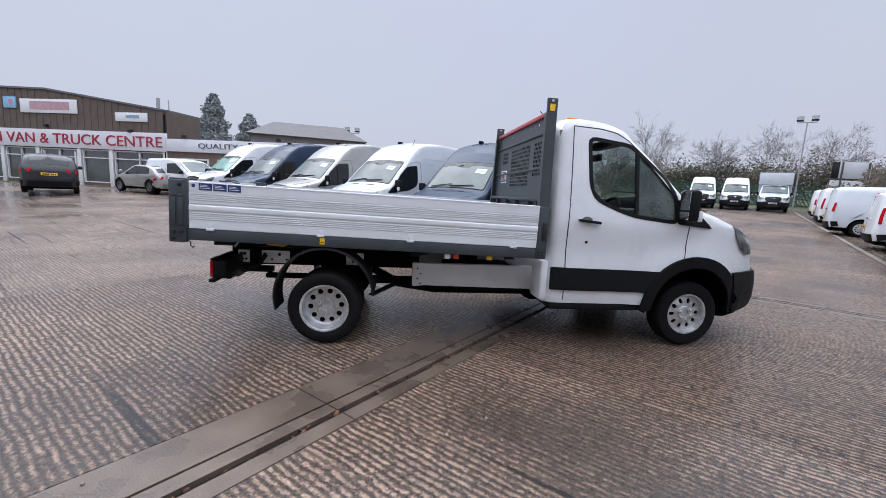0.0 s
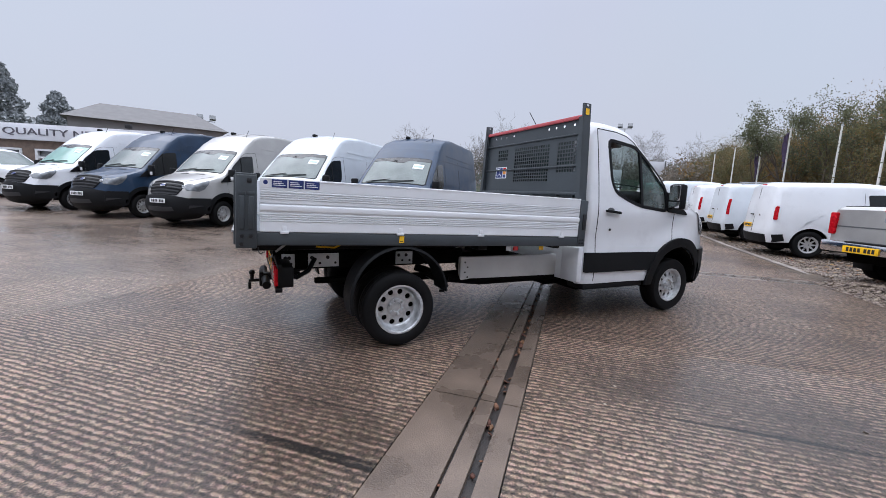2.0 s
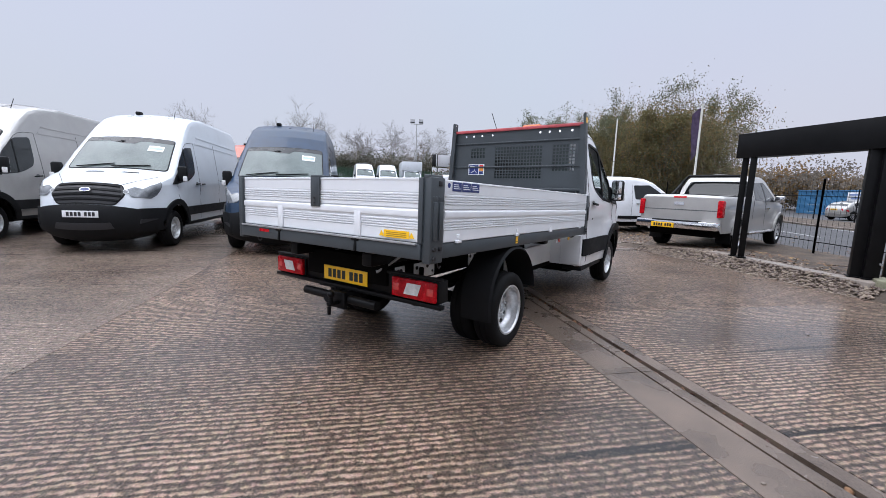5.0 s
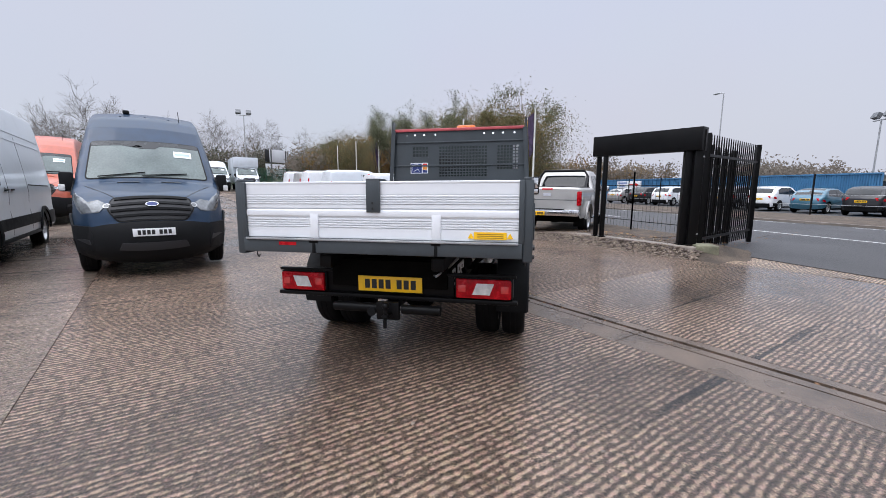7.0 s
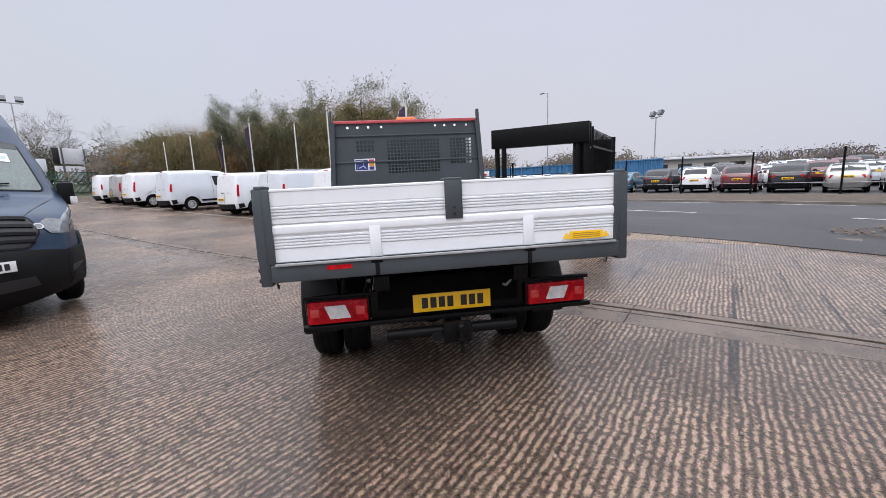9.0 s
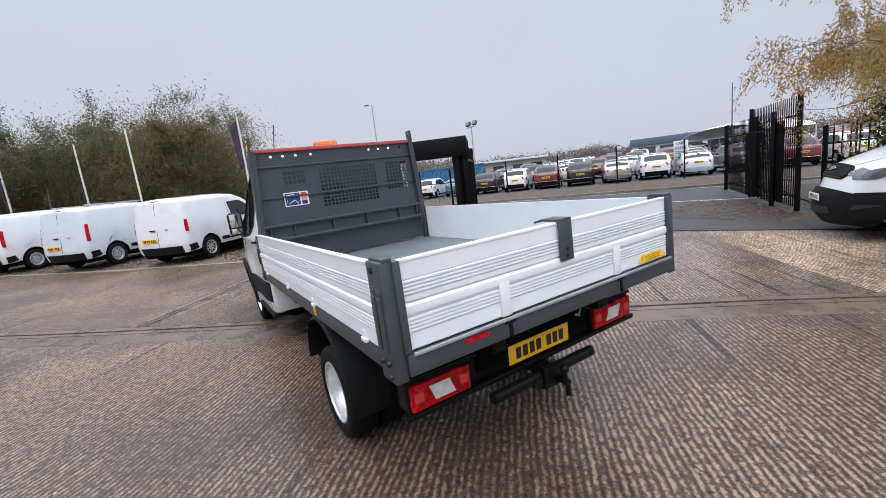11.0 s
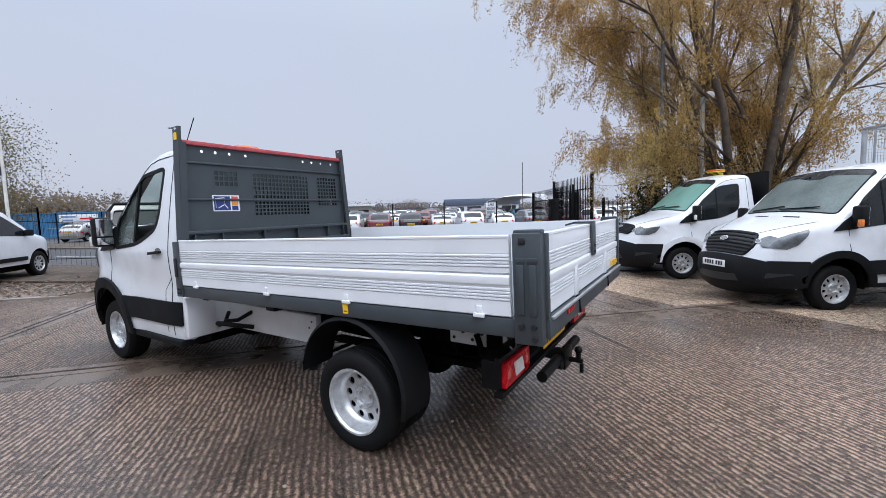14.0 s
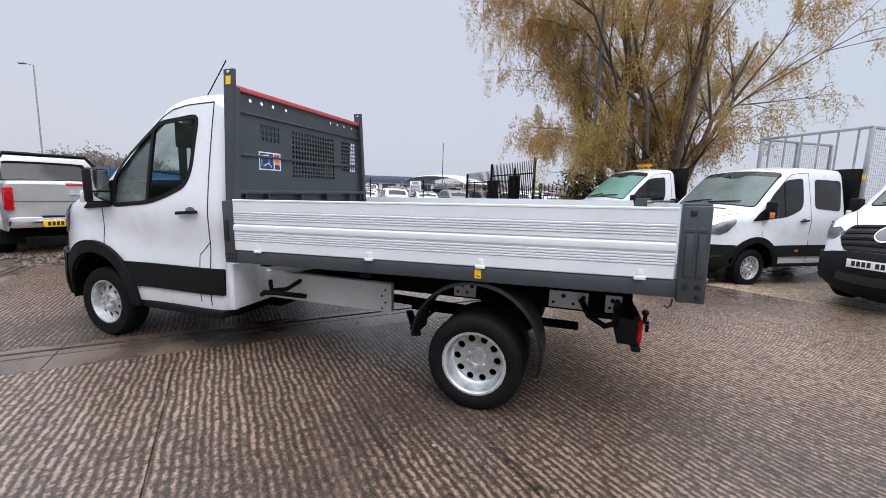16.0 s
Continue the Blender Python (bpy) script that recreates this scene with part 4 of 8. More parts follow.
        WHEEL_MESHES[key] = (tyre, rim, drum)
        first = True
    else:
        first = False
    t0, r0, d0 = WHEEL_MESHES[key]
    if first:
        ob = t0
    else:
        ob = new("wheel", t0.data)
        for nm, src in (("rim", r0), ("brake_drum", d0)):
            kid = new(nm, src.data)
            kid.parent = ob
    ob.parent = parent
    ob.matrix_basis = pose(x, y, z, 0, random.Random(int(x * 97 + y * 31)).uniform(0, 360), 0) if sign > 0 else pose(x, y, z, 0, 40, 180)
    if turn:
        ob.matrix_basis = pose(x, y, z, 0, 0, turn) @ pose(0, 0, 0, 0, 0, 0 if sign > 0 else 180)
    return ob


def plate(parent, m, w, h, mat, name="number_plate"):
    """A number plate with its characters as plain bars; m: x right, y up, z out."""
    bm = box(-w / 2, w / 2, -h / 2, h / 2, 0, 0.006, 0.001)
    ob = part(name, bm, mat, parent)
    ob.matrix_basis = m
    cw = w / 9.2
    first = None
    for k in (-3.6, -2.6, -1.6, -0.6, 1.0, 2.0, 3.0):
        if first is None:
            first = part("bar", box(0, cw * 0.72, -h * 0.30, h * 0.30, 0.005, 0.0075, 0), INK, ob, angle=0)
        bar = first if k < -3 else new("bar", first.data)
        bar.parent = ob
        bar.matrix_basis = Matrix.Translation((k * cw, 0, 0))
    return ob


def mirror_pair(parent, x, y, z, signs=(1, -1), back=PLASTIC, amber=False, size=1.0):
    for s in signs:
        bm = bmesh.new()
        box(x - 0.06 * size, x + 0.05 * size, min(s * y, s * (y + 0.165 * size)), max(s * y, s * (y + 0.165 * size)), z - 0.02, z + 0.27 * size, 0.035 * size, bm)
        beam((x - 0.05, s * (y - 0.18), z + 0.01), (x, s * (y + 0.03), z + 0.05), 0.07, 0.06, bm, bev=0.015)
        mi = part("mirror", bm, back, parent)
        g = box(x - 0.064 * size, x - 0.058 * size, min(s * (y + 0.018), s * (y + 0.148 * size)), max(s * (y + 0.018), s * (y + 0.148 * size)), z + 0.085 * size, z + 0.252 * size, 0.002)
        part("mirror_glass", g, CHROME, mi)
        g = box(x - 0.064 * size, x - 0.058 * size, min(s * (y + 0.018), s * (y + 0.148 * size)), max(s * (y + 0.018), s * (y + 0.148 * size)), z + 0.0, z + 0.07 * size, 0.002)
        part("mirror_glass", g, CHROME, mi)
        g = box(x + 0.028, x + 0.062, min(s * (y + 0.10), s * (y + 0.175 * size)), max(s * (y + 0.10), s * (y + 0.175 * size)), z - 0.015, z + 0.085, 0.012)
        part("side_repeater", g, AMBER if amber else CLEARLENS, mi)


def transit(kind, paint, m, label, group="", misted=MIST, wheels="steel", facelift=True, name="van", face="oval"):
    """A large van or chassis cab; local x runs forward from the front axle, y to its left."""
    root = thing(name, m, label, "van" if kind == "van" else "truck", group)
    over = [(0.60, 0.29), (0.90, 0.33), (0.975, 0.46), (0.965, 0.66), (0.905, 0.77), (0.855, 0.93), (0.755, 1.065), (0.54, 1.175), (0.24, 1.275), (0.02, 1.34), (-0.05, 1.385), (-0.40, 1.74), (-0.70, 2.02)]
    crowns = [0.10, 0.13, 0.14, 0.14, 0.14, 0.14, 0.11, 0.06, 0.045, 0.05, 0.06, 0.07, 0.06]
    if kind == "van":
        over += [(-0.95, 2.26), (-1.25, 2.47), (-1.60, 2.58), (-2.2, 2.64), (-4.40, 2.63), (-4.60, 2.54), (-4.68, 2.34), (-4.72, 1.0), (-4.72, 0.45)]
        crowns += [0.06, 0.055, 0.05, 0.045, 0.04, 0.04, 0.03, 0.02, 0.02]
        back, top_z, top_half = -4.72, 2.64, 0.77
    elif kind == "crew":
        over += [(-0.90, 2.08), (-1.20, 2.12), (-2.05, 2.12), (-2.16, 2.05), (-2.20, 1.3), (-2.20, 0.42)]
        crowns += [0.05, 0.045, 0.045, 0.04, 0.01, 0.0]
        back, top_z, top_half = -2.20, 2.12, 0.80
    else:
        over += [(-0.79, 2.06), (-0.90, 2.087), (-1.03, 2.104), (-1.16, 2.108), (-1.26, 2.098), (-1.32, 2.06), (-1.35, 1.99), (-1.40, 1.3), (-1.42, 0.42)]
        crowns += [0.055, 0.05, 0.047, 0.045, 0.04, 0.035, 0.03, 0.01, 0.0]
        back, top_z, top_half = -1.42, 2.105, 0.80
    arches = [(0.04, 0.36, 0.435)] + ([(-3.6, 0.36, 0.42)] if kind == "van" else [])
    F = Form(over, crowns, 0.965, top_half, 1.15, top_z, (0.0, 0.95, 0.31), (back + 0.3, 0.3, 0.03), rnd=0.075, zb=0.41, arches=arches, flare=(0.04, 0.36, 0.50, 0.026, 0.95))
    s_ws0, s_ws1 = F.s[10], F.s[12]
    win = [(-1.07, 1.935), (-0.66, 1.885), (-0.31, 1.60), (-0.20, 1.42), (-0.19, 1.19), (-0.62, 1.235), (-0.80, 1.29), (-1.00, 1.375), (-1.055, 1.50)]
    win = rounded(win, 0.07)
    open_cab = kind == "tipper"
    body = part("cab" if kind != "van" else "body", F.skin([win[::-1]] if open_cab else (), [(s_ws0, s_ws1)] if open_cab else (), step=0.09 if open_cab else 0.16), paint, root)
    part("underbody", box(back + 0.1, 0.55, -0.80, 0.80, 0.30, 0.52, 0.05), DIRTY, root)
    for s in (1, -1):
        if open_cab:
            div = -0.60
            rear_pts = [p for p in win if p[0] <= div] + [(div, 1.232), (div, 1.845)]
            rear_pts = rounded([(-1.07, 1.935), (div, 1.86), (div, 1.232), (-0.80, 1.29), (-1.00, 1.375), (-1.055, 1.50)], 0.05)
            front_pts = rounded([(div, 1.86), (-0.31, 1.60), (-0.20, 1.42), (-0.19, 1.19), (div, 1.232)], 0.05)
            part("quarter_light", F.on_side(front_pts, s, -0.020, 0.004), GLASS_DUSTY, root, "dusty greenish front quarter glass")
            trim = F.on_side(offset_loop(win, 0.012), s, -0.012, 0.016, holes=[offset_loop(win, -0.022)])
            part("window_seal", trim, PLASTIC, root)
            part("window_divider", F.on_side([(div - 0.016, 1.845), (div + 0.016, 1.845), (div + 0.016, 1.235), (div - 0.016, 1.235)], s, -0.018, 0.02), PLASTIC, root)
        else:
            part("side_window", F.on_side(win, s, 0.002, 0.004), DARKGLASS, root)
            part("window_divider", F.on_side([(-0.616, 1.85), (-0.59, 1.85), (-0.59, 1.235), (-0.616, 1.235)], s, 0.007, 0.003), PLASTIC, root)
        # black corner below the mirror
        part("mirror_base", F.on_side(rounded([(-0.20, 1.42), (0.02, 1.28), (0.16, 1.155), (-0.20, 1.185)], 0.03), s, 0.004, 0.012), PLASTIC, root)
        # cladding, sill and wheel arch trim
        lo_x = -1.375 if kind in ("tipper", "single") else back + 0.05
        arch_top = rounded([(lo_x, 0.745), (lo_x, 0.535), (-0.46, 0.535), (-0.30, 0.735)], 0.01)
        if kind != "van":
            part("side_cladding", F.on_side(arch_top if face != "slim" else [(q[0], min(q[1], 0.66)) for q in arch_top], s, 0.004, 0.016), PLASTIC, root)
        else:
            part("side_cladding", F.on_side(rounded([(-3.19, 0.73), (-3.10, 0.545), (-0.475, 0.545), (-0.36, 0.72)], 0.01), s, 0.004, 0.014), PLASTIC, root)
            part("side_cladding", F.on_side([(-4.66, 0.73), (-4.66, 0.45), (-4.03, 0.45), (-4.0, 0.73)], s, 0.004, 0.014), PLASTIC, root)
        for cx, cz, r in arches:
            wide_lip = 0.095 if cx > -1 else 0.055
            lip = ring(cx, cz, r + wide_lip, r + wide_lip, 23, 180, 0) + ring(cx, cz, r - 0.012, r - 0.012, 23, 0, 180)
            part("arch_trim", F.on_side(lip, s, 0.006, 0.026), paint if face == "slim" else PLASTIC, root)
            bm = bmesh.new()
            arc = ring(cx, cz, r, r, 16, 186, -6)
            va = [bm.verts.new((p[0], s * 0.93, p[1])) for p in arc]
            vb = [bm.verts.new((p[0], s * 0.55, p[1])) for p in arc]
            for i in range(15):
                bm.faces.new((va[i], va[i + 1], vb[i + 1], vb[i]))
            bm.faces.new(vb)
            part("wheel_housing", bm, DIRTY, root)
        sx = (-1.36, -0.47) if kind in ("tipper", "single") else (back + 0.1, -0.47) if kind == "crew" else (-3.1, -0.47)
        part("step", box(sx[0], sx[1], min(s * 0.70, s * 0.945), max(s * 0.70, s * 0.972), 0.345, 0.405, 0.012), PLASTIC, root)
        # shut lines and handles
        part("door_gap", strip(F, [(-1.215, 2.03), (-1.23, 1.6), (-1.25, 1.1), (-1.24, 0.44)], s), INK, root)
        part("door_gap", strip(F, [(-0.07, 1.17), (-0.10, 0.86)], s), INK, root)
        part("door_gap", strip(F, [(-1.215, 2.03), (-0.95, 2.015), (-0.80, 1.985), (-0.69, 1.925), (-0.40, 1.665), (-0.22, 1.48)], s), INK, root)
        part("door_handle", F.on_side(rounded([(-1.165, 1.196), (-0.955, 1.178), (-0.955, 1.153), (-1.165, 1.172)], 0.012), s, 0.014, 0.022), PLASTIC, root)
        part("handle_recess", F.on_side(ring(-1.075, 1.19, 0.05, 0.028, 12), s, 0.001, 0.002), GREYCAR, root)
        if kind == "crew":
            part("side_window", F.on_side(rounded([(-2.05, 1.92), (-1.36, 1.93), (-1.34, 1.40), (-2.0, 1.36)], 0.08), s, 0.002, 0.004), DARKGLASS, root)
            part("door_gap", strip(F, [(-2.12, 2.0), (-2.13, 0.44)], s), INK, root)
            part("door_handle", F.on_side([(-1.95, 1.19), (-1.76, 1.185), (-1.76, 1.16), (-1.95, 1.165)], s, 0.014, 0.02), PLASTIC, root)
            part("side_marker", F.on_side([(-0.98, 0.66), (-0.90, 0.66), (-0.90, 0.625), (-0.98, 0.625)], s, 0.021, 0.006), AMBER, root)
        if kind == "van":
            part("door_gap", strip(F, [(-2.52, 2.1), (-2.52, 0.45)], s), INK, root)
            part("swage", F.on_side([(-4.4, 2.16), (-1.5, 2.20), (-1.45, 2.17), (-4.4, 2.13)], s, -0.002, 0.012), paint, root)
            part("swage", F.on_side([(-4.4, 2.02), (-1.35, 2.06), (-1.30, 2.03), (-4.4, 1.99)], s, -0.002, 0.010), paint, root)
            part("slide_rail", F.on_side([(-4.3, 1.25), (-2.6, 1.27), (-2.6, 1.25), (-4.3, 1.23)], s, 0.001, 0.006), PLASTIC, root)
            part("door_handle", F.on_side([(-1.48, 1.19), (-1.33, 1.185), (-1.33, 1.16), (-1.48, 1.165)], s, 0.012, 0.02), PLASTIC, root)
    # nose
    def S(x, z):
        return F.near(x, z)[0]
    b0, b1 = S(0.60, 0.29), S(0.92, 0.74)
    part("front_bumper", F.on_over([(-0.98, b0), (0.98, b0), (0.92, b1), (-0.92, b1)], 0.018, 0.024, 0.08), PLASTIC, root)
    for s in (1, -1):
        part("bumper_side", F.on_side([(0.50, 0.40), (0.505, 0.56), (0.455, 0.74), (0.88, 0.74), (0.93, 0.62), (0.93, 0.46), (0.88, 0.345), (0.52, 0.345)], s, 0.014, 0.026, step=0.1), PLASTIC, root)
    if kind != "tipper":
        g0, g1 = (S(0.905, 0.77), S(0.76, 1.06)) if face != "slim" else (S(0.81, 0.88), S(0.76, 1.04))
        dg = g1 - g0
        gp = rounded([(-0.40, g0), (0.40, g0), (0.515, g0 + dg * 0.55), (0.45, g1), (-0.45, g1), (-0.515, g0 + dg * 0.55)], 0.05)
        gr = part("grille", F.on_over(gp, 0.004, 0.012), INK, root)
        for k in range(4 if facelift else 6):
            t = (k + 0.6) / (4 if facelift else 6)
            hw = 0.385 + 0.095 * math.sin(math.pi * (0.15 + 0.75 * t))
            sc = g0 + dg * t * 0.97
            part("grille_bar", F.on_over([(-hw, sc), (hw, sc), (hw, sc + (0.030 if facelift else 0.018)), (-hw, sc + (0.030 if facelift else 0.018))], 0.016, 0.016), PLASTIC, gr)
        rim_loop = F.on_over(offset_loop(gp, -0.018), 0.002, 0.010)
        part("grille_surround", rim_loop, PLASTIC, gr)
        rx_, rz_ = (0.078, 0.030) if face == "oval" else (0.10, 0.10) if face == "round" else (0.13, 0.03)
        part("badge", F.on_over(ring(0, g0 + dg * 0.60, rx_, rz_, 20), 0.034, 0.012), CHROME, root)
        part("badge", F.on_over(ring(0, g0 + dg * 0.60, rx_ * 0.88, rz_ * 0.82, 20), 0.045, 0.004), NAVY if face == "oval" and facelift else GREYCAR, root)
        part("lower_grille", F.on_over([(-0.42, S(0.975, 0.44)), (0.42, S(0.975, 0.44)), (0.38, S(0.975, 0.52)), (-0.38, S(0.975, 0.52))], 0.045, 0.006), INK, root)
        pm = F.across(0, S(0.965, 0.62), 0.04)
        plate(root, Matrix.Translation(pm + Vector((0.012, 0, 0))) @ Matrix(((0, 0, 1, 0), (1, 0, 0, 0), (0, 1, 0, 0), (0, 0, 0, 1))), 0.50, 0.108, WHITEPLATE)
        for s in (1, -1):
            part("fog_recess", F.on_over(rounded([(s * 0.62, S(0.975, 0.47)), (s * 0.92, S(0.975, 0.49)), (s * 0.90, S(0.975, 0.58)), (s * 0.64, S(0.975, 0.56))], 0.02), 0.045, 0.006), INK, root)
        for y0, y1 in () if face == "slim" else ((0.14, 0.42), (-0.42, -0.14)):
            part("bonnet_vent", F.on_over([(y0, S(0.13, 1.315)), (y1, S(0.13, 1.315)), (y1 - 0.02, S(0.10, 1.325)), (y0 + 0.02, S(0.10, 1.325))], 0.002, 0.006), INK, root)
    for s in (1, -1):
        h0, h1 = S(0.858, 0.92), S(0.745, 1.07)
        we0, we1 = F.side(0.858, 0.92), F.side(0.745, 1.07)
        hp = [(s * 0.52, h0 + 0.10), (s * 0.60, h0 + 0.01), (s * (we0 - 0.03), h0), (s * (we0 - 0.001), h0 + 0.004), (s * (we1 - 0.001), h1), (s * (we1 - 0.10), h1 - 0.004), (s * 0.56, h0 + 0.135)]
        hl = part("headlamp", F.on_over(hp, 0.003, 0.010), HEADLAMP, root, "clear headlamp over a dark housing")
        sweep = [(0.856, 0.922), (0.80, 1.00), (0.742, 1.070), (0.62, 1.130), (0.44, 1.192), (0.47, 1.10), (0.57, 0.965), (0.68, 0.905)]
        if face == "slim":
            sweep = [(0.856, 0.922), (0.80, 1.00), (0.752, 1.060), (0.62, 1.085), (0.50, 1.10), (0.51, 1.06), (0.57, 0.975), (0.68, 0.925)]
        part("headlamp_return", F.on_side(sweep, s, 0.003, 0.010, step=0.05), HEADLAMP, hl)
        bowl = part("lamp_unit", F.on_over(ring(s * (we0 - 0.12), h0 + 0.075, 0.045, 0.034, 16), 0.012, 0.003), STEEL, hl)
        part("bulb", F.on_over(ring(s * (we0 - 0.12), h0 + 0.075, 0.030, 0.022, 14), 0.0145, 0.003), GREYCAR, bowl)
        part("bonnet_gap", F.on_over([(s * 0.42, S(0.75, 1.09)), (s * 0.43, S(0.75, 1.09)), (s * 0.80, S(0.22, 1.29)), (s * 0.79, S(0.22, 1.29))], 0.001, 0.003), INK, root)
    # windscreen, wipers, mirrors
    wp = rounded([(-0.80, s_ws0 + 0.01), (0.80, s_ws0 + 0.01), (0.735, s_ws1 - 0.03), (-0.735, s_ws1 - 0.03)], 0.06)
    part("windscreen", F.on_over(wp, 0.004, 0.005), GLASS_CLEAR if open_cab else misted, root, "" if open_cab else "misted windscreen with a dark upper band")
    if not open_cab:
        part("windscreen_band", F.on_over([(-0.745, s_ws1 - 0.14), (-0.18, s_ws1 - 0.14), (-0.10, s_ws1 - 0.22), (0.10, s_ws1 - 0.22), (0.18, s_ws1 - 0.14), (0.745, s_ws1 - 0.14), (0.735, s_ws1 - 0.03), (-0.735, s_ws1 - 0.03)], 0.0095, 0.003), SHADEBAND, root)
        frame_loop = F.on_over(offset_loop(wp, -0.02), 0.001, 0.005)
        part("windscreen_seal", frame_loop, PLASTIC, root)
        if facelift:
            st = part("price_sticker", F.on_over([(0.36, s_ws0 + 0.50), (0.62, s_ws0 + 0.50), (0.62, s_ws0 + 0.66), (0.36, s_ws0 + 0.66)], 0.011, 0.002), STICKER_WHITE, root)
            part("bars", F.on_over([(0.38, s_ws0 + 0.55), (0.60, s_ws0 + 0.55), (0.60, s_ws0 + 0.61), (0.38, s_ws0 + 0.61)], 0.0135, 0.0015), M("pale_blue_print", (0.35, 0.45, 0.58), 0.5), st)
    for y0, y1 in ((-0.10, 0.52), (-0.66, -0.06)):
        bm = bmesh.new()
        a, b = F.across(y0, s_ws0 + 0.02, 0.03), F.across(y1, s_ws0 + 0.09, 0.03)
        beam(a, b, 0.022, 0.016, bm)
        part("wiper", bm, PLASTIC, root)
    mirror_pair(root, -0.14, 0.955, 1.235, amber=(kind == "crew"))
    if kind == "van":
        bm = bmesh.new()
        a = F.across(0.52, S(-1.25, 2.47), 0.0)
        tube([a, a + Vector((-0.10, 0, 0.20))], 0.006, bm, 6)
        part("aerial", bm, PLASTIC, root)
        a = F.across(-0.28, S(-1.60, 2.58), 0.0)
        part("roof_camera", box(a.x - 0.07, a.x + 0.07, a.y - 0.05, a.y + 0.05, a.z - 0.01, a.z + 0.06, 0.02), PLASTIC, root)
        for y0 in (-0.36, 0.0, 0.36):
            part("roof_rib", F.on_over([(y0 - 0.012, S(-1.3, 2.485)), (y0 + 0.012, S(-1.3, 2.485)), (y0 + 0.012, S(-4.3, 2.63)), (y0 - 0.012, S(-4.3, 2.63))], -0.002, 0.010), paint, root)
    tyre_r = 0.316 if open_cab else 0.335
    for s in (1, -1):
        wheel(root, 0.045, s * 0.84, tyre_r, tyre_r, 0.205, wheels, s)
        if kind == "van":
            wheel(root, -3.6, s * 0.84, 0.335, 0.335, 0.205, wheels, s)
    return root, F

# ---- the white dropside tipper ----
TRUCK = pose(3.48, 0, 0, -0.5, 0, 0)
truck, TF = transit("tipper", WHITE, TRUCK, "white single-cab tipper truck with a ribbed aluminium dropside bed", name="tipper_truck")
RX = -3.39  # rear axle
BED = pose(-3.0, 0, 0.937, 0, 1.2, 0)


def bed(name, bm, mat, label="", parent=None, angle=35):
    ob = part(name, bm, mat, parent or truck, label, angle)
    if parent is None:
        ob.matrix_basis = BED
    return ob


def ribbed_board(length, height=0.375, th=0.024):
    """One dropside: hollow extrusion with two groups of fine ribs and a step between its planks; x along, outward is +y."""
    prof = [(0.0, 0.0), (0.004, 0.003), (0.070, 0.003)]
    z = 0.073
    for _ in range(4):
        prof += [(z, -0.0015), (z + 0.0035, 0.0065), (z + 0.0105, 0.0065), (z + 0.0135, -0.0015)]
        z += 0.0155
    prof += [(0.140, 0.003), (0.150, 0.010), (0.166, 0.0125), (0.184, 0.010), (0.192, 0.002), (0.194, -0.006), (0.199, -0.006), (0.202, 0.003), (0.224, 0.003)]
    z = 0.227
    for _ in range(4):
        prof += [(z, -0.0015), (z + 0.0035, 0.0065), (z + 0.0105, 0.0065), (z + 0.0135, -0.0015)]
        z += 0.0155
    prof += [(0.294, 0.003), (height - 0.014, 0.003), (height - 0.012, 0.006), (height - 0.003, 0.006), (height, 0.002), (height, -th), (0, -th)]
    bm = bmesh.new()
    n = len(prof)
    a = [bm.verts.new((-length / 2, y, zz)) for zz, y in prof]
    b = [bm.verts.new((length / 2, y, zz)) for zz, y in prof]
    for i in range(n):
        bm.faces.new((a[i], b[i], b[(i + 1) % n], a[(i + 1) % n]))
    bmesh.ops.triangle_fill(bm, edges=[bm.edges.get((a[i], a[(i + 1) % n])) for i in range(n)], use_beauty=True)
    bmesh.ops.triangle_fill(bm, edges=[bm.edges.get((b[i], b[(i + 1) % n])) for i in range(n)], use_beauty=True)
    bmesh.ops.recalc_face_normals(bm, faces=bm.faces[:])
    return bm


